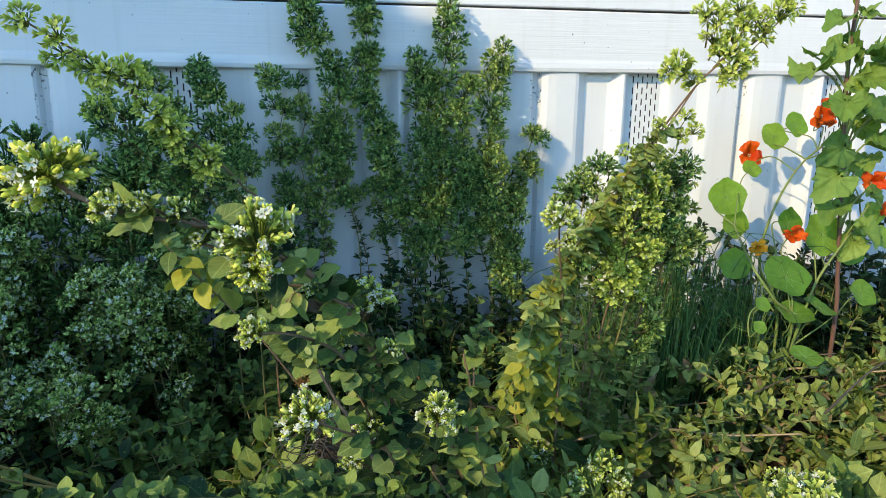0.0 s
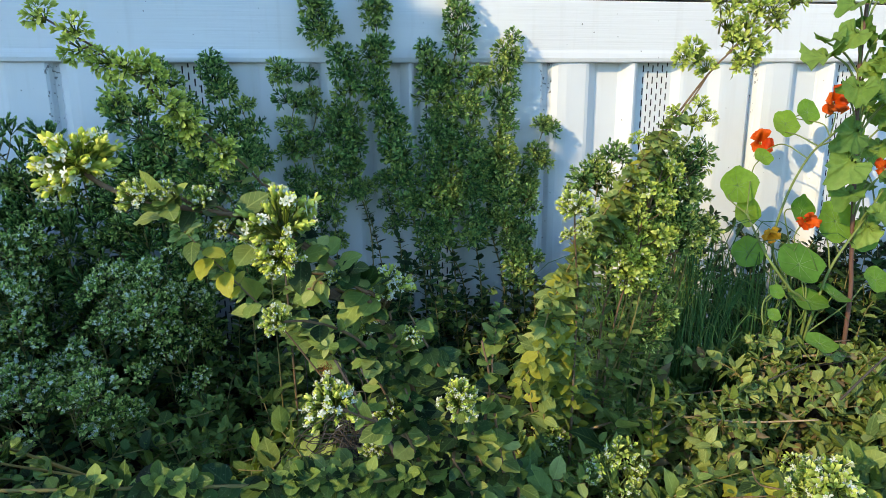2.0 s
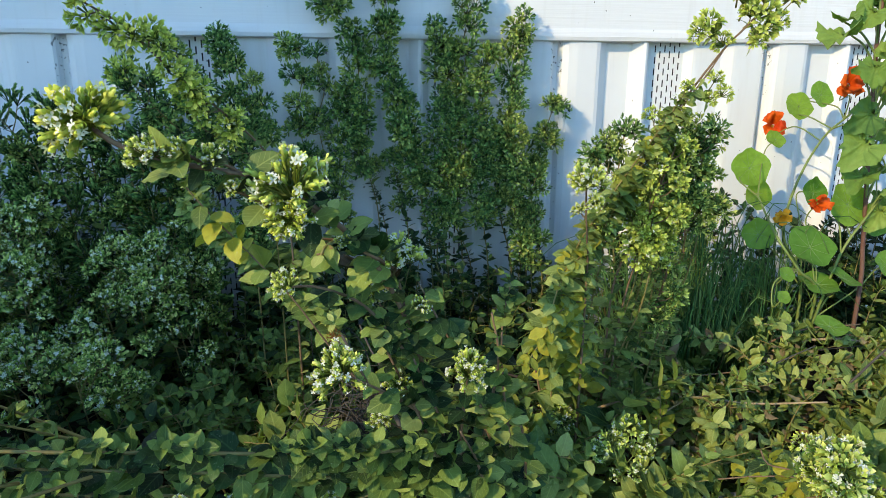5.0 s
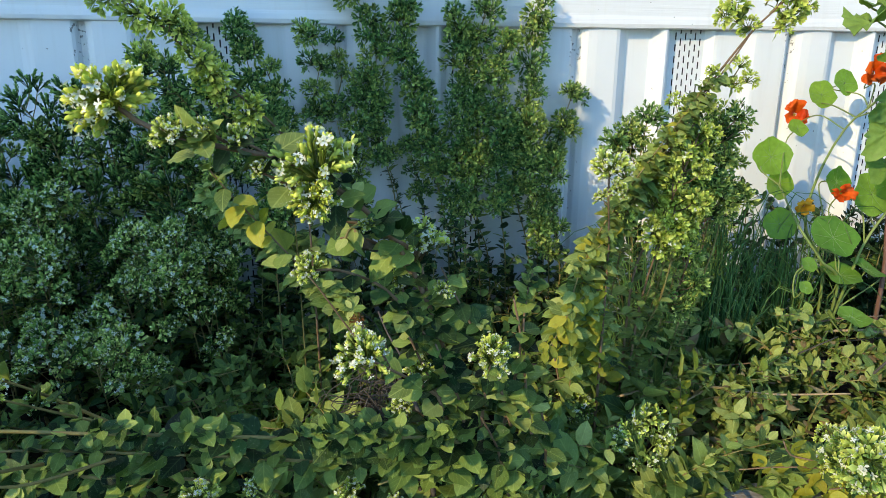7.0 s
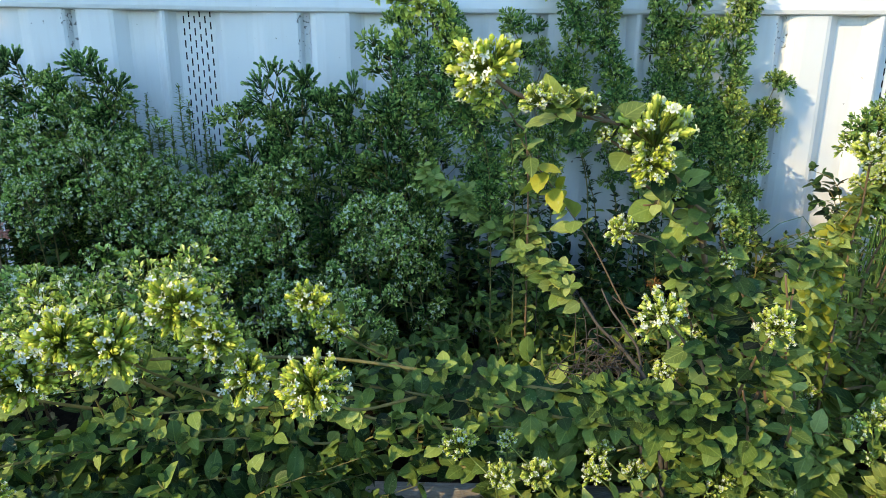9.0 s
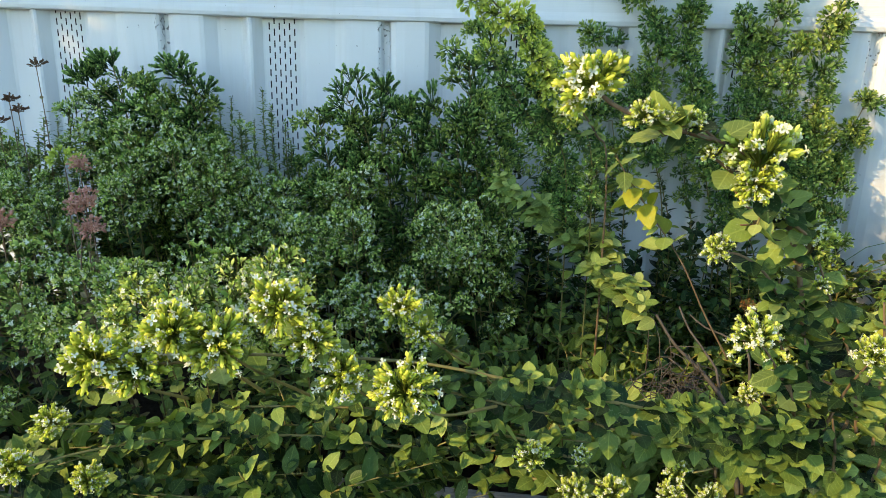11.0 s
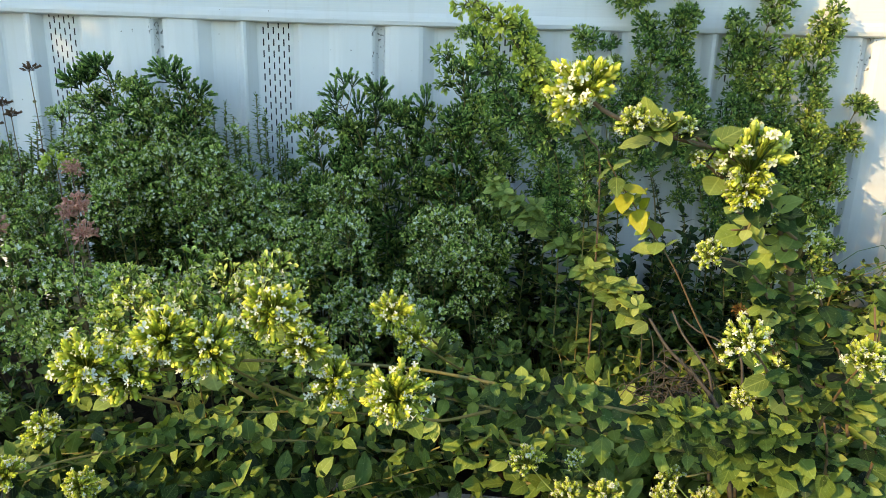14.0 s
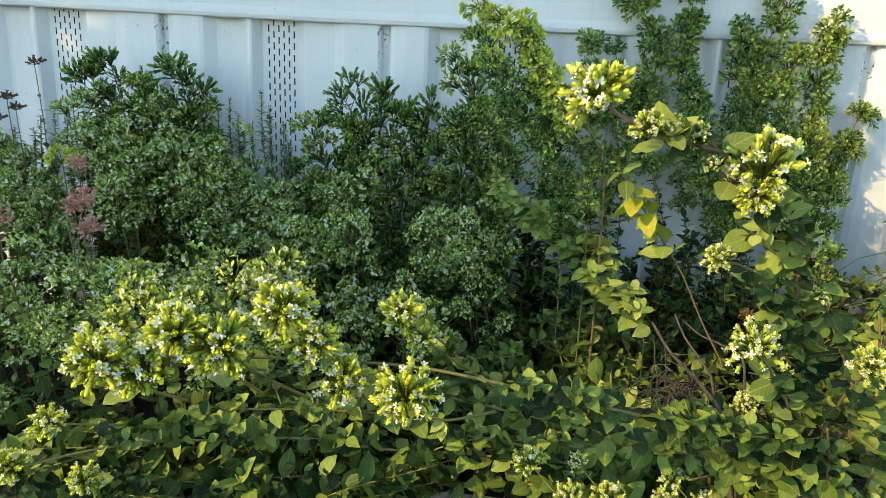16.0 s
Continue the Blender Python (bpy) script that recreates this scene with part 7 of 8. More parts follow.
sprig([(-0.989, 1.270, 0.150), (-0.999, 1.240, 0.378), (-1.015, 1.260, 0.504), (-1.020, 1.260, 0.604)], near=False, mats=(M_LEAF, M_LEAF_DRY), leaf=0.014, gap=0.02, span=(0.2,0.9), r=0.0014, stem=M_STEM_BROWN, tip=DRIED, tip_size=0.024, label="thin stalk with a dry brown seed head")
sprig([(-0.976, 1.270, 0.150), (-0.986, 1.240, 0.361), (-1.002, 1.260, 0.488), (-1.007, 1.260, 0.588)], near=False, mats=(M_LEAF, M_LEAF_DRY), leaf=0.014, gap=0.02, span=(0.2,0.9), r=0.0014, stem=M_STEM_BROWN, tip=DRIED, tip_size=0.024, label="thin stalk with a dry brown seed head")
sprig([(-0.998, 1.250, 0.150), (-1.008, 1.220, 0.347), (-1.024, 1.240, 0.472), (-1.028, 1.240, 0.572)], near=False, mats=(M_LEAF, M_LEAF_DRY), leaf=0.014, gap=0.02, span=(0.2,0.9), r=0.0014, stem=M_STEM_BROWN, tip=DRIED, tip_size=0.026, label="thin stalk with a dry brown seed head")
sprig([(-0.690, 1.000, 0.150), (-0.700, 0.940, 0.421), (-0.713, 0.960, 0.478), (-0.715, 0.960, 0.520)], near=False, mats=(M_LEAF, M_LEAF_DRY), leaf=0.014, gap=0.02, span=(0.2,0.9), r=0.0014, stem=M_STEM_BROWN, tip=PINKS, tip_size=0.033, label="oregano stem with a faded pink flower head")
sprig([(-0.702, 1.000, 0.150), (-0.712, 0.940, 0.410), (-0.725, 0.960, 0.468), (-0.727, 0.960, 0.510)], near=False, mats=(M_LEAF, M_LEAF_DRY), leaf=0.014, gap=0.02, span=(0.2,0.9), r=0.0014, stem=M_STEM_BROWN, tip=PINKS, tip_size=0.027, label="oregano stem with a faded pink flower head")
sprig([(-0.677, 0.990, 0.150), (-0.687, 0.930, 0.392), (-0.700, 0.950, 0.449), (-0.703, 0.950, 0.491)], near=False, mats=(M_LEAF, M_LEAF_DRY), leaf=0.014, gap=0.02, span=(0.2,0.9), r=0.0014, stem=M_STEM_BROWN, tip=PINKS, tip_size=0.033, label="oregano stem with a faded pink flower head")
sprig([(-0.771, 1.060, 0.150), (-0.781, 1.030, 0.444), (-0.794, 1.050, 0.506), (-0.797, 1.050, 0.550)], near=False, mats=(M_LEAF, M_LEAF_DRY), leaf=0.014, gap=0.02, span=(0.2,0.9), r=0.0014, stem=M_STEM_BROWN, tip=STAR_LIGHT, tip_size=0.046, label="oregano stem with a fading yellow flower head")
sprig([(-0.732, 1.060, 0.150), (-0.742, 1.000, 0.445), (-0.755, 1.020, 0.507), (-0.757, 1.020, 0.551)], near=False, mats=(M_LEAF, M_LEAF_DRY), leaf=0.014, gap=0.02, span=(0.2,0.9), r=0.0014, stem=M_STEM_BROWN, tip=PINKS, tip_size=0.027, label="oregano stem with a faded pink flower head")
sprig([(-0.791, 0.990, 0.150), (-0.801, 0.930, 0.390), (-0.815, 0.950, 0.448), (-0.816, 0.950, 0.491)], near=False, mats=(M_LEAF, M_LEAF_DRY), leaf=0.014, gap=0.02, span=(0.2,0.9), r=0.0014, stem=M_STEM_BROWN, tip=PINKS, tip_size=0.035, label="oregano stem with a faded pink flower head")


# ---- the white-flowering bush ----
# inner leaves mostly shade-dark green, so the bush's inner shade is in the colour
def bush(n, xs, ys, height, kinds, sides, seed, label, size=0.037, mats=(M_LEAF_SHADE, M_LEAF_SHADE, M_LEAF), dome=((0.72, 0.99), 0.0090, 0.046)):
    """Many stems from the soil whose flower clusters make one billowing top."""
    rnd = random.Random(seed)
    for k in range(n):
        x, y = rnd.uniform(*xs), rnd.uniform(*ys)
        z = height(x, y) * rnd.uniform(0.80, 1.06)
        if z < 0.24:
            continue
        lean = rnd.uniform(-0.05, 0.03)
        sprig([(x - lean, min(y + 0.05, 1.46), 0.15), (x - lean * 0.5, min(y + 0.03, 1.46), 0.15 + (z - 0.15) * 0.5), (x, y, z)], near=False, mats=mats, leaf=0.022, gap=0.022, span=(0.25, 0.92),
              r=0.0016, tip=kinds, tip_size=size, sides=sides, side_span=dome[0], side_gap=dome[1], side_size=size * 0.95, side_reach=dome[2], label=label)


def hill(x, y):
    z = 0.36 + 0.55 * (y - 1.04)
    z += 0.05 * max(0.0, min(1.0, (-0.45 - x) / 0.3))
    z -= 0.10 * max(0.0, min(1.0, (x + 0.30) / 0.14))
    return z + 0.055 * noise.noise((x * 7, y * 7, 1.7))


bush(84, (-1.15, -0.24), (1.04, 1.36), hill, UMBEL, UMBEL, 11, "bushy oregano stem with many small white flowers")
bush(18, (-1.30, -0.55), (0.86, 1.06), lambda x, y: 0.365 + 0.12 * (y - 0.8) + 0.02 * noise.noise((x * 9, y * 9, 4)), UMBEL, UMBEL, 12, "oregano stem with pale buds and small white flowers", 0.028, (M_LEAF, M_LEAF_OLIVE))
bush(32, (-0.95, -0.25), (1.36, 1.44), lambda x, y: 0.54 + 0.03 * noise.noise((x * 9, y * 9, 6)), STAR, STAR, 13, "green oregano stem in bud near the wall", 0.040, dome=((0.62, 0.98), 0.017, 0.035))


# ---- low leaf carpet ----
def carpet(n, xs, ys, z0, z1, mats, leaf, seed, label, length=0.16, keep=None, name="ground_shoot", shapes=None, gap=0.016):
    """Short sprawling stems that cover the soil with leaves."""
    rnd = random.Random(seed)
    for k in range(n):
        x, y = rnd.uniform(*xs), rnd.uniform(*ys)
        if keep and not keep(x, y):
            continue
        a = rnd.uniform(0, 6.28)
        z = rnd.uniform(z0, z1)
        dx, dy = math.cos(a) * length, math.sin(a) * length * 0.6
        y2 = min(max(y + dy, ys[0]), 1.45)
        sprig([(x, max(y, 0.94), 0.15), (x + dx * 0.3, y + (y2 - y) * 0.3, z * 0.85 + 0.02), (x + dx, y2, z)], near=False, mats=mats, leaf=leaf * rnd.uniform(0.8, 1.2), gap=gap, span=(0.2, 1.0), hang=-0.15, shapes=shapes,
              r=0.0014, tuft=0.7, label=label, name=name, category="oregano", group="low shoots" if name == "ground_shoot" else "leafy shoots")


carpet(110, (-0.50, 0.14), (0.92, 1.42), 0.23, 0.33, (M_LEAF,), 0.022, 21, "low dark green leafy shoot on the soil")
carpet(40, (-1.3, -0.3), (0.80, 1.05), 0.22, 0.34, (M_LEAF, M_LEAF_SHADE), 0.026, 22, "low green leafy shoot under the bush")
carpet(38, (0.05, 0.45), (1.20, 1.44), 0.22, 0.36, (M_LEAF_SHADE,), 0.024, 23, "low dark leafy shoot at the foot of the wall", name="leafy_shoot")
carpet(74, (0.16, 1.05), (0.92, 1.14), 0.24, 0.34, (M_LEAF_OLIVE, M_LEAF, M_LEAF_OLIVE, M_LEAF_OLIVE, M_LEAF_OLIVE, M_LEAF, M_LEAF_OLIVE, M_LEAF_DRY), 0.022, 24, "sprawling shoot with dull, curled olive leaves", 0.20, shapes=WILTED, gap=0.011)
carpet(30, (0.15, 1.0), (0.80, 0.94), 0.24, 0.31, (M_LEAF, M_LEAF_OLIVE), 0.037, 25, "low shoot with broad green leaves", 0.18, lambda x, y: x > 0.46 or y > 0.93)
carpet(30, (0.45, 1.1), (1.08, 1.44), 0.24, 0.36, (M_LEAF, M_LEAF_OLIVE), 0.024, 26, "green shoot below the nasturtiums")
carpet(64, (-0.85, 0.05), (0.64, 0.84), 0.19, 0.31, (M_LEAF, M_LEAF, M_LEAF_SHADE), 0.027, 28, "low shoot with broad green leaves at the front edge", 0.18, name="leafy_shoot")
carpet(40, (0.0, 0.42), (1.30, 1.43), 0.28, 0.44, (M_LEAF_SHADE, M_LEAF), 0.021, 29, "leafy green shoot at the foot of the wall", 0.08, name="leafy_shoot")
# wholly in the shade-dark leaf colour, painting the shadowed hollow by the nasturtiums
carpet(76, (0.44, 1.2), (1.30, 1.44), 0.28, 0.50, (M_LEAF_SHADE,), 0.026, 30, "leafy green shoot behind the chives", 0.08, name="leafy_shoot")
carpet(30, (-0.34, 0.04), (1.33, 1.44), 0.26, 0.44, (M_LEAF, M_LEAF_SHADE), 0.024, 31, "green leafy shoot under the wall stems", 0.10, name="leafy_shoot")
carpet(30, (-1.0, -0.42), (0.68, 0.90), 0.27, 0.36, (M_LEAF, M_LEAF_SHADE), 0.026, 32, "low leafy shoot at the front of the bush", 0.16, name="leafy_shoot")
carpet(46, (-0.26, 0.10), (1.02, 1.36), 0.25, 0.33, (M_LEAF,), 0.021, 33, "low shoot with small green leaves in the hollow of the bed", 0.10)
carpet(20, (-0.55, 0.10), (1.38, 1.44), 0.32, 0.46, (M_LEAF_SHADE,), 0.027, 35, "dark leafy shoot close to the wall", 0.07, name="leafy_shoot")
carpet(10, (-0.24, 0.10), (0.68, 0.78), 0.22, 0.30, (M_LEAF, M_LEAF_OLIVE), 0.026, 34, "low shoot with broad green leaves at the front edge", 0.12, name="leafy_shoot")
carpet(30, (-0.10, 0.24), (0.84, 1.0), 0.26, 0.36, (M_LEAF_OLIVE, M_LEAF), 0.033, 27, "low shoot with mottled green leaves")


# ---- nasturtium ----
def nasturtium_leaf_mesh(seed):
    """A round shield leaf one across, slightly cupped and wavy, and its pale veins."""
    rnd = random.Random(seed)
    n, rings = 22, (0.0, 0.2, 0.36, 0.5)
    ph = [rnd.uniform(0, 6.28) for _ in range(3)]
    V, F = [(0, 0, 0)], []

    def at(r, a):
        edge = 1 + 0.05 * math.sin(5 * a + ph[0]) + 0.03 * math.sin(8 * a + ph[1])
        return (r * edge * math.cos(a), r * edge * math.sin(a) + 0.04 * r, 0.30 * r * r + 0.045 * (r * 2) ** 2 * math.sin(3 * a + ph[2]))
    for r in rings[1:]:
        V += [at(r, 2 * math.pi * k / n) for k in range(n)]
    for k in range(n):
        F.append((0, 1 + k, 1 + (k + 1) % n))
    for j in range(len(rings) - 2):
        for k in range(n):
            a, b = 1 + j * n + k, 1 + j * n + (k + 1) % n
            F += [(a, a + n, b + n), (a, b + n, b)]
    blade = mesh_of("blade", V, F, M_NAST)
    veins = []
    for k in range(9):
        a = 2 * math.pi * (k + rnd.uniform(-0.15, 0.15)) / 9
        veins.append(tube([Vector(at(r, a)) + Vector((0, 0, 0.004)) for r in (0.0, 0.15, 0.3, 0.44)], 0.006, 0.002, 3))
    vv, vf, vu = joined(veins)
    return blade, mesh_of("veins", vv, vf, M_NAST_VEIN, vu)


NAST_LEAVES = [nasturtium_leaf_mesh(i) for i in range(4)]


def nasturtium_flower_meshes(seed, petal, throat):
    rnd = random.Random(seed)
    pet, gold = [], []
    for k in range(9):
        a = 2 * math.pi * k / 5 + rnd.uniform(-0.3, 0.3)
        lift, long = rnd.uniform(-0.1, 1.1), rnd.uniform(0.34, 0.66)
        V, F, rows = [], [], 5
        for i in range(rows):
            v = i / (rows - 1)
            w = 0.21 * (0.25 + math.sin(math.pi * min(1, v * 0.62 + 0.08)))
            for s in (-1, -0.33, 0.33, 1):
                V.append((s * w, 0.08 + long * v, lift * math.sin(v * 2.1) * 0.7 + 0.20 * rnd.uniform(-1, 1) * v + 0.06 * abs(s)))
        for i in range(rows - 1):
            for j in range(3):
                b = i * 4 + j
                F += [(b, b + 1, b + 5), (b, b + 5, b + 4)]
        pet.append(moved((np.array(V), np.array(F), np.zeros((len(V), 2))), Matrix.Rotation(a, 4, "Z")))
    spur = tube(spline([(0, 0, 0.0), (0, 0, -0.15), (0.05, -0.05, -0.45), (0.16, -0.12, -0.70)], 0.06), 0.08, 0.02, 7)
    p, s = joined(pet), spur
    return mesh_of("petals", p[0], p[1], petal, p[2]), mesh_of("spur", s[0], s[1], throat, s[2])


N_FLOWERS = [nasturtium_flower_meshes(i, M_ORANGE, M_GOLD) for i in range(3)] + [nasturtium_flower_meshes(9, M_GOLD, M_ORANGE)]


def nasturtium(root, vines, leaves, flowers, label):
    top = tagged(new("nasturtium"), label, "nasturtium", "nasturtiums")
    root = Vector(root)
    top.location = root
    rnd = random.Random(int(abs(root.x) * 1000))
    joints = [Vector((0, 0, 0))]
    for pts in vines:
        line = spline([(0, 0, 0)] + [Vector(p) - root for p in pts])
        joints += line[::5]
        st = tube(line, 0.0029, 0.0016, 7)
        child("vine", mesh_of("vine", st[0], st[1], M_STEM_GREEN, st[2]), top, None, "pale green trailing stem")
    for (x, y, z), size, face in leaves:
        p = Vector((x, y, z)) - root
        d = Vector(face).normalized()
        foot = min(joints, key=lambda q: (q - p + Vector((0, 0, 0.09))).length)
        st = tube(spline([foot, foot.lerp(p, 0.5) + Vector((rnd.uniform(-0.02, 0.02), 0.01, 0.0)), p - d * 0.03, p]), 0.0014, 0.0010, 5)
        child("leaf_stalk", mesh_of("leaf_stalk", st[0], st[1], M_STEM_GREEN, st[2]), top)
        blade, veins = rnd.choice(NAST_LEAVES)
        lf = child("round_leaf", blade, top, pointing(p, d, size, rnd.uniform(0, 6.28)))
        child("vein_web", veins, lf, None, "pale veins radiating from the middle")
    for (x, y, z), size, face, k in flowers:
        p = Vector((x, y, z)) - root
        d = Vector(face).normalized()
        foot = min(joints, key=lambda q: (q - p + Vector((0, 0, 0.12))).length)
        st = tube(spline([foot, foot.lerp(p, 0.5) + Vector((rnd.uniform(-0.02, 0.02), 0.01, 0.01)), p - d * 0.02 - Vector((0, 0, 0.02)), p]), 0.0013, 0.0010, 5)
        child("flower_stalk", mesh_of("flower_stalk", st[0], st[1], M_STEM_GREEN, st[2]), top)
        fl = child("flower", N_FLOWERS[k][0], top, pointing(p, d, size * 0.88, rnd.uniform(0, 6.28)), "orange petals")
        child("spur", N_FLOWERS[k][1], fl, None, "yellow spur")
    return top


nasturtium((0.683, 1.220, 0.160), [[(0.664, 1.190, 0.370), (0.637, 1.210, 0.449), (0.676, 1.250, 0.521), (0.742, 1.290, 0.589), (0.804, 1.310, 0.628)],
    [(0.693, 1.170, 0.375), (0.713, 1.170, 0.438), (0.761, 1.180, 0.497), (0.801, 1.190, 0.548)],
    [(0.676, 1.170, 0.357), (0.625, 1.150, 0.412), (0.595, 1.170, 0.461), (0.632, 1.280, 0.498)]], [
    ((0.771, 1.400, 0.634), 0.050, (-0.1, -1, 0.5)),
    ((0.819, 1.410, 0.653), 0.047, (0.1, -1, 0.4)),
    ((0.650, 1.340, 0.535), 0.064, (-0.2, -1, 0.3)),
    ((0.671, 1.340, 0.490), 0.055, (0.2, -1, 0.2)),
    ((0.706, 1.360, 0.580), 0.034, (0, -1, 0.8)),
    ((0.685, 1.220, 0.513), 0.049, (0.2, -0.8, 0.2)),
    ((0.732, 1.200, 0.498), 0.067, (0, -1, 0.35)),
    ((0.643, 1.155, 0.444), 0.069, (-0.05, -0.75, 0.75)),
    ((0.837, 1.220, 0.525), 0.038, (0, -1, 0.5)),
    ((0.586, 1.200, 0.455), 0.048, (-0.5, -1, 0.3)),
    ((0.808, 1.280, 0.625), 0.043, (0, -1, 0.4)),
    ((0.669, 1.160, 0.384), 0.059, (0, -0.3, 1)),
    ((0.712, 1.160, 0.391), 0.051, (0.3, -0.3, 1)),
    ((0.609, 1.050, 0.361), 0.043, (0, -0.3, 1)),
    ((0.825, 1.250, 0.593), 0.042, (0.2, -1, 0.5)),
    ((0.841, 1.200, 0.490), 0.040, (0.2, -1, 0.5)),
    ((0.585, 1.120, 0.415), 0.024, (0, -0.8, 0.8)),
    ((0.570, 1.100, 0.388), 0.021, (0, -0.8, 0.8)),
    ((0.828, 1.250, 0.696), 0.031, (0, -1, 0.4)),
    ((0.817, 1.240, 0.463), 0.056, (0, -1, 0.4)),
    ((0.820, 1.200, 0.397), 0.045, (0, -0.8, 0.6))],
    [
    ((0.805, 1.330, 0.673), 0.043, (-0.2, -1, 0.3), 0),
    ((0.745, 1.430, 0.597), 0.039, (-0.3, -1, 0.3), 1),
    ((0.655, 1.170, 0.507), 0.026, (0, -1, 0.4), 2),
    ((0.613, 1.190, 0.485), 0.024, (-0.3, -0.8, -0.1), 3),
    ((0.805, 1.200, 0.577), 0.037, (-0.2, -1, 0.2), 0),
    ((0.835, 1.200, 0.534), 0.020, (0, -1, 0.4), 1)],
    "trailing nasturtium with round green leaves and orange flowers")


# ---- hollyhock-like plant with lobed leaves ----
def lobed_leaf_mesh(seed):
    rnd = random.Random(seed)
    V, F, U, n = [(0, 0.12, 0)], [], [(0.5, 0.1)], 40
    bend, cup, phase = rnd.uniform(-0.9, -0.3), rnd.uniform(0.1, 0.7), rnd.uniform(0, 6.28)
    for ring in (0.35, 0.7, 1.0):
        for k in range(n):
            a = -math.pi / 2 + 2 * math.pi * k / n
            lobe = 0.44 + 0.045 * abs(math.cos(2.5 * (a - math.pi / 2))) + (0.014 if k % 2 else -0.014) + 0.05 * math.cos(a - math.pi / 2)
            r = ring * lobe * (1 + rnd.uniform(-0.05, 0.05))
            x, y = r * math.cos(a) * 1.05, 0.42 + r * math.sin(a) * 1.05
            V.append((x, y, bend * (y - 0.1) ** 2 + cup * abs(x) + 0.13 * math.sin(5 * a + phase) * ring * r + 0.05 * math.sin(11 * a + phase) * ring + rnd.uniform(-0.03, 0.03) * ring))
            U.append((0.5 + x, y))
    for k in range(n):
        F.append((0, 1 + k, 1 + (k + 1) % n))
        for j in (0, n):
            a, b = 1 + j + k, 1 + j + (k + 1) % n
            F += [(a, a + n, b + n), (a, b + n, b)]
    return mesh_of("lobed_leaf", V, F, M_MALLOW, U)


LOBED = [lobed_leaf_mesh(i) for i in range(5)]


def hollyhock(line_pts, leaves, label):
    top = tagged(new("hollyhock"), label, "hollyhock")
    root = Vector(line_pts[0])
    top.location = root
    line = [p - root for p in spline(line_pts)]
    rnd = random.Random(4)
    t = tube(line, 0.0038, 0.0026, 8)
    child("stem", mesh_of("stem", t[0], t[1], M_MALLOW_STEM, t[2]), top, None, "reddish brown stem")
    for (x, y, z), size, along in leaves:
        p = Vector((x, y, z)) - root
        d = Vector(along).normalized()
        foot = min(line, key=lambda q: (q - (p - Vector((0, 0, 0.05)))).length)
        st = tube(spline([foot, foot.lerp(p, 0.5) + Vector((0, 0, 0.008)), p]), 0.0020, 0.0014, 5)
        child("leaf_stalk", mesh_of("leaf_stalk", st[0], st[1], M_STEM_GREEN, st[2]), top)
        child("lobed_leaf", rnd.choice(LOBED), top, basis(p, d, (rnd.uniform(-0.6, 0.6), rnd.uniform(-0.9, 0.0), rnd.uniform(0.2, 0.9)), size * rnd.uniform(0.6, 0.88)))
    return top


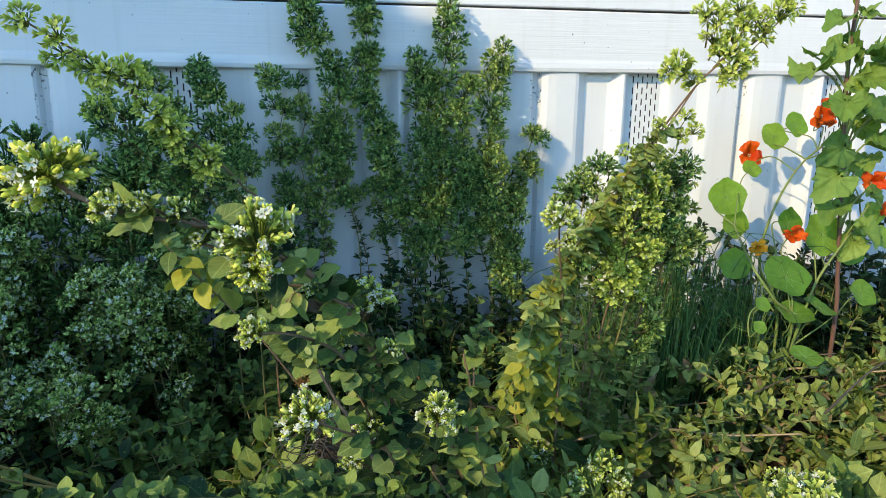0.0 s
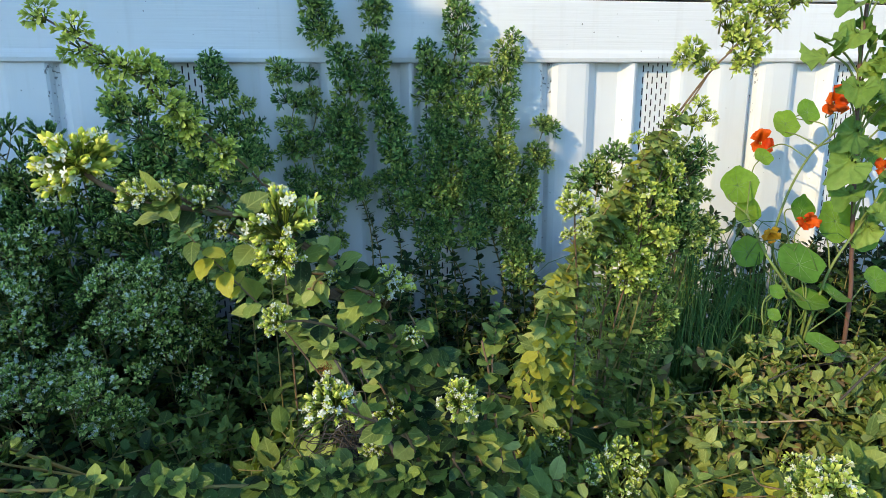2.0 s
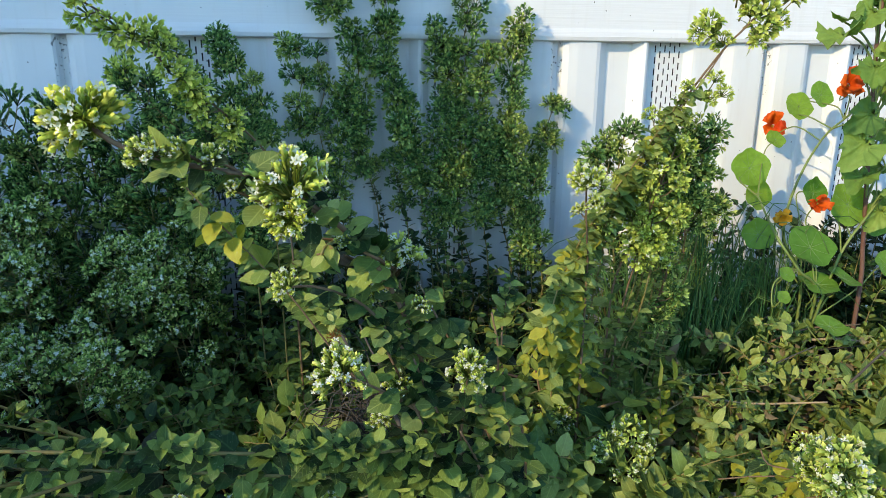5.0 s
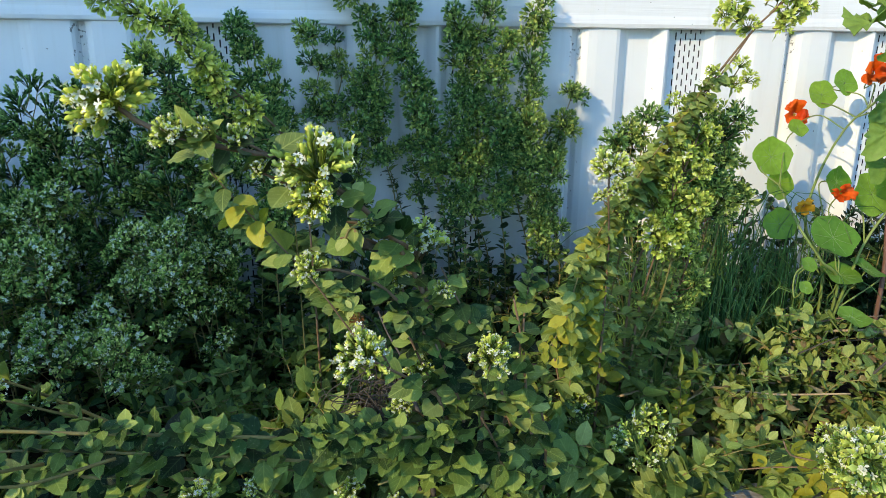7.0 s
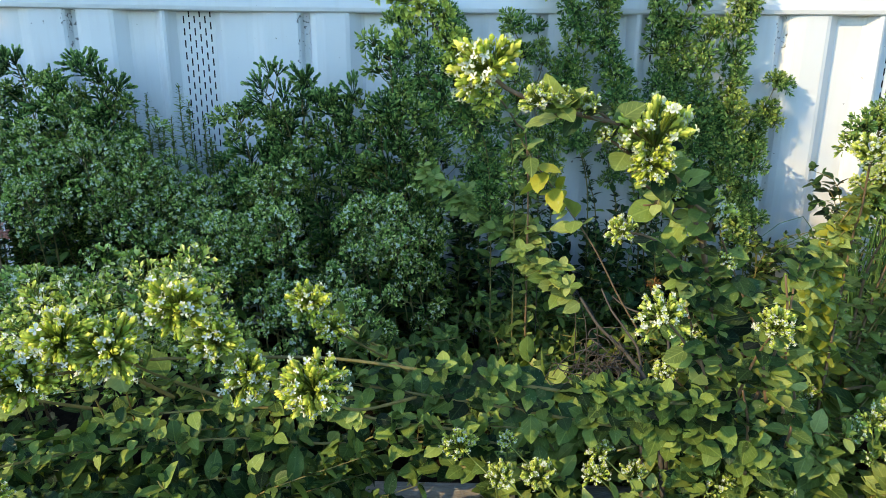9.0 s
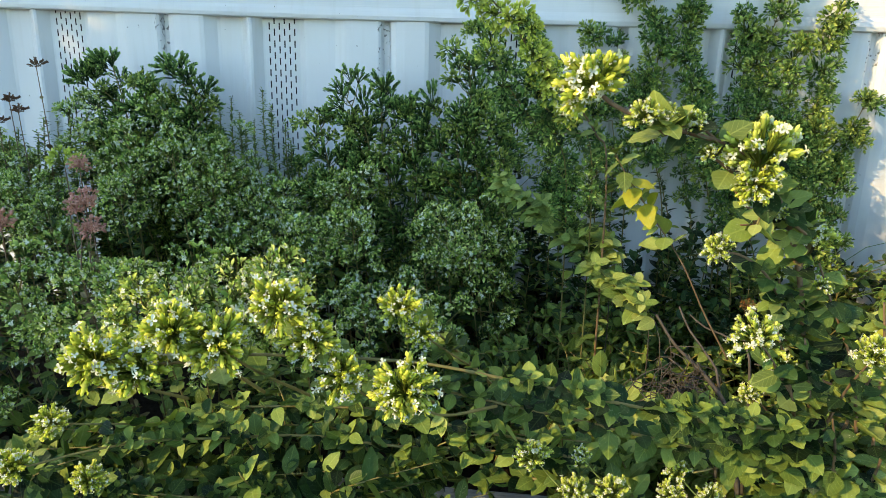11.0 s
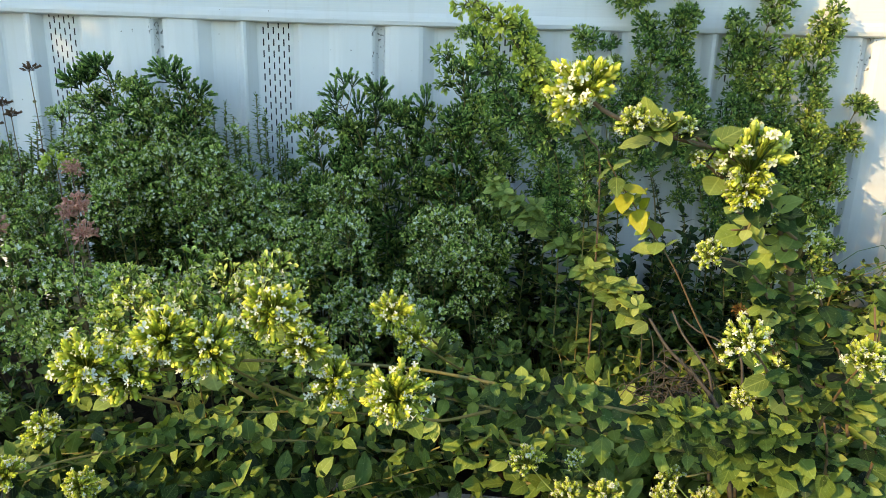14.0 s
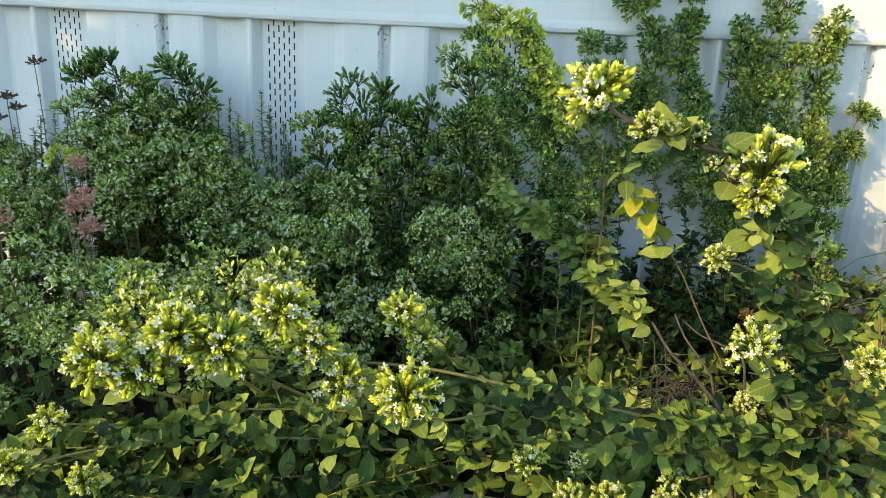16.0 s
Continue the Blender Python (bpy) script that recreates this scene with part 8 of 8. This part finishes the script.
hollyhock([(0.777, 1.200, 0.155), (0.769, 1.190, 0.364), (0.761, 1.190, 0.440), (0.743, 1.190, 0.601), (0.729, 1.190, 0.743), (0.729, 1.190, 0.845), (0.728, 1.190, 0.913)], [
    ((0.717, 1.190, 0.818), 0.065, (-1, -0.4, 0.1)),
    ((0.736, 1.170, 0.770), 0.068, (0.7, -0.6, -0.2)),
    ((0.714, 1.180, 0.782), 0.052, (-0.9, -0.5, -0.3)),
    ((0.671, 1.170, 0.746), 0.072, (-1, -0.4, -0.1)),
    ((0.709, 1.160, 0.711), 0.059, (-0.5, -0.6, -0.6)),
    ((0.769, 1.190, 0.759), 0.078, (1, -0.2, 0.2)),
    ((0.744, 1.180, 0.686), 0.060, (0.8, -0.5, 0.1)),
    ((0.720, 1.160, 0.646), 0.067, (-0.7, -0.6, -0.3)),
    ((0.767, 1.180, 0.640), 0.069, (0.9, -0.4, -0.2)),
    ((0.717, 1.160, 0.605), 0.072, (-0.8, -0.6, -0.4)),
    ((0.734, 1.170, 0.552), 0.068, (-0.9, -0.4, -0.3)),
    ((0.779, 1.180, 0.567), 0.060, (0.8, -0.5, -0.3)),
    ((0.759, 1.170, 0.517), 0.060, (0.6, -0.7, -0.2)),
    ((0.752, 1.200, 0.823), 0.053, (0.9, -0.2, 0.5)),
    ((0.787, 1.200, 0.677), 0.062, (1, -0.3, 0.3)),
    ((0.728, 1.200, 0.685), 0.053, (-0.6, -0.3, 0.4)),
    ((0.723, 1.206, 0.793), 0.053, (0.4096338457432158, -0.5, -0.44037031236447316)),
    ((0.747, 1.190, 0.743), 0.056, (0.283736870144214, -0.5, -0.17860636605932234)),
    ((0.731, 1.200, 0.779), 0.042, (0.6610425472659434, -0.5, -0.4373040635915873)),
    ((0.675, 1.193, 0.765), 0.059, (-0.18467227407808573, -0.5, 0.13144501028813982)),
    ((0.722, 1.183, 0.725), 0.048, (0.9832047941421358, -0.5, -0.45583792350844704)),
    ((0.815, 1.233, 0.763), 0.065, (-0.32312282570571926, -0.5, -0.016089599875819482)),
    ((0.796, 1.235, 0.671), 0.051, (0.1630730898438797, -0.5, -0.4005034146852675)),
    ((0.733, 1.194, 0.616), 0.056, (-0.612292004403356, -0.5, 0.16223102735145967)),
    ((0.824, 1.234, 0.618), 0.058, (-0.42869353954017075, -0.5, -0.2503122829010509)),
    ((0.779, 1.208, 0.613), 0.060, (-0.804767019572735, -0.5, -0.01687311962507193)),
    ((0.798, 1.222, 0.513), 0.058, (0.00724280810334843, -0.5, -0.3616462914932228)),
    ((0.795, 1.215, 0.555), 0.050, (-0.85715833592233, -0.5, 0.13225444108028261)),
    ((0.784, 1.191, 0.496), 0.049, (-0.5122274323120088, -0.5, -0.4916586756185094)),
    ((0.772, 1.231, 0.834), 0.044, (-0.2461478963739705, -0.5, 0.08402134473455758)),
    ((0.836, 1.230, 0.688), 0.051, (-0.6676366935291316, -0.5, -0.03578000294807404)),
    ((0.794, 1.248, 0.694), 0.044, (-0.3999104929494397, -0.5, -0.49074766146024673))],
    "tall hollyhock with a reddish stem and lobed green leaves")


# ---- chives and loose grass ----
def grass_clump(at, n, height, spread, seed, label):
    rnd = random.Random(seed)
    top = tagged(new("chive_clump"), label, "chives", "chive clumps")
    top.location = at
    blades = []
    for k in range(n):
        a, s = rnd.uniform(0, 6.28), rnd.uniform(0.1, 1.0)
        h = height * rnd.uniform(0.5, 1.1)
        e = Vector((math.cos(a) * spread * s, math.sin(a) * spread * s * 0.7, h))
        b = Vector((math.cos(a) * 0.04 * rnd.random(), math.sin(a) * 0.04 * rnd.random(), 0))
        bend = Vector((rnd.uniform(-0.01, 0.01), 0, 0.03 * h / height))
        tipv = e + Vector((e.x * 0.6, e.y * 0.4, -0.06 * rnd.random() * (3 if rnd.random() < 0.15 else 1)))
        blades.append(tube(spline([b, b.lerp(e, 0.5) + bend, e, tipv], 0.03), rnd.uniform(0.0012, 0.0021), 0.0005, 4))
        if k < 28:
            V, F, U = blades.pop()
            child("blade", mesh_of("blade", V, F, M_GRASS, U), top)
    V, F, U = joined(blades)
    tagged(child("grass", mesh_of("grass", V, F, M_GRASS, U), top), kind="stuff")
    return top


for i, (gx, gy, gn, gh) in enumerate([(0.42, 1.22, 130, 0.25), (0.52, 1.25, 120, 0.28), (0.47, 1.17, 90, 0.22), (0.61, 1.22, 90, 0.26), (0.36, 1.16, 50, 0.18)]):
    grass_clump((gx, gy, 0.155), gn, gh * 1.15, 0.12, 40 + i, "clump of thin green chive blades")


# ---- dry tangle and fallen leaves ----
def tangle(at, n, size, seed, label):
    rnd = random.Random(seed)
    top = tagged(new("dry_tangle"), label, "dead stems", "dry tangles")
    top.location = at
    for k in range(n):
        c = away(rnd, 3.14) * size * 0.4
        p = c + Vector((0, 0, size * 0.2))
        d = away(rnd, 3.14)
        pts = [p]
        for j in range(rnd.choice((3, 4, 5, 6))):
            d = (d + away(rnd, 3.14) * 1.3).normalized()
            p = p + Vector((d.x, d.y * 0.6, d.z * 0.55)) * size * rnd.uniform(0.2, 0.5)
            pts.append(p)
        t = tube(spline(pts, 0.008), rnd.uniform(0.0005, 0.0010), 0.0004, 4)
        child("twig", mesh_of("twig", t[0], t[1], M_TWIG, t[2]), top)
    return top


def dead_stalk(a, b, r, skin=M_TWIG):
    a, b = Vector(a), Vector(b)
    foot = a - (b - a) * 0.22
    foot.z = 0.22
    bow = (b - a).length * 0.05
    t = tube(spline([foot, a, a.lerp(b, 0.35) + Vector((0.2 * bow, 0, bow)), a.lerp(b, 0.7) + Vector((0, bow, -0.4 * bow)), b], 0.01), r, r * 0.5, 6)
    tagged(new("dead_stalk", mesh_of("dead_stalk", t[0], t[1], skin, t[2])), "dry brown plant stalk lying in the bed", "dead stalk", "dead stalks")


def twigs(n, xs, ys, zs, seed):
    rnd = random.Random(seed)
    for k in range(n):
        p = Vector((rnd.uniform(*xs), rnd.uniform(*ys), rnd.uniform(*zs)))
        a = rnd.uniform(-0.5, 0.5) + (math.pi if rnd.random() < 0.5 else 0)
        e = p + Vector((math.cos(a), math.sin(a) * 0.5, rnd.uniform(-0.1, 0.35))) * rnd.uniform(0.08, 0.22)
        t = tube(spline([p, p.lerp(e, 0.5) + Vector((0, 0, rnd.uniform(-0.01, 0.02))), e], 0.02), rnd.uniform(0.0012, 0.0024), 0.001, 5)
        tagged(new("dry_twig", mesh_of("dry_twig", t[0], t[1], M_TWIG if rnd.random() < 0.6 else M_STEM_BROWN, t[2])), "thin dry brown twig lying among the leaves", "twig", "dry twigs")


def litter(n, xs, ys, z, seed):
    """Fallen withered leaves on the soil."""
    rnd = random.Random(seed)
    for k in range(n):
        p = Vector((rnd.uniform(*xs), rnd.uniform(*ys), z + rnd.uniform(0, 0.03)))
        V, F, U = moved(rnd.choice(WILTED), basis((0, 0, 0), away(rnd, 3.14), (rnd.uniform(-0.5, 0.5), rnd.uniform(-0.5, 0.5), 1), rnd.uniform(0.018, 0.034)))
        fl = new("fallen_leaf", mesh_of("fallen_leaf", V, F, M_LEAF_DRY, U))
        fl.location = p
        tagged(fl, "withered brown leaf lying on the soil", "leaf", "fallen leaves")


tangle((-0.042, 0.930, 0.358), 70, 0.058, 51, "grey tangle of dead dry stems in the bed")
twigs(24, (0.15, 1.0), (0.93, 1.15), (0.20, 0.30), 52)
twigs(16, (-0.15, 0.15), (0.90, 1.10), (0.18, 0.26), 53)
dead_stalk((0.006, 0.880, 0.337), (-0.051, 1.020, 0.401), 0.0032)
dead_stalk((-0.000, 0.920, 0.360), (-0.031, 1.000, 0.420), 0.0022)
dead_stalk((0.019, 0.900, 0.403), (-0.018, 1.000, 0.411), 0.0020)
dead_stalk((0.253, 1.050, 0.295), (0.381, 1.080, 0.316), 0.0024, M_STRAW)
dead_stalk((0.250, 0.990, 0.296), (0.521, 0.930, 0.316), 0.0022, M_STRAW)
dead_stalk((0.597, 1.135, 0.295), (0.803, 1.080, 0.316), 0.0026, M_STRAW)
dead_stalk((0.532, 1.160, 0.296), (0.633, 1.215, 0.315), 0.0014, M_STRAW)
dead_stalk((0.397, 1.005, 0.294), (0.299, 0.925, 0.316), 0.0016, M_STRAW)
litter(30, (0.45, 0.85), (0.93, 1.12), 0.20, 61)
litter(24, (-0.2, 0.35), (0.93, 1.2), 0.185, 62)
tangle((-0.007, 1.450, 0.567), 16, 0.016, 54, "small brown clump of dead flower stalks")
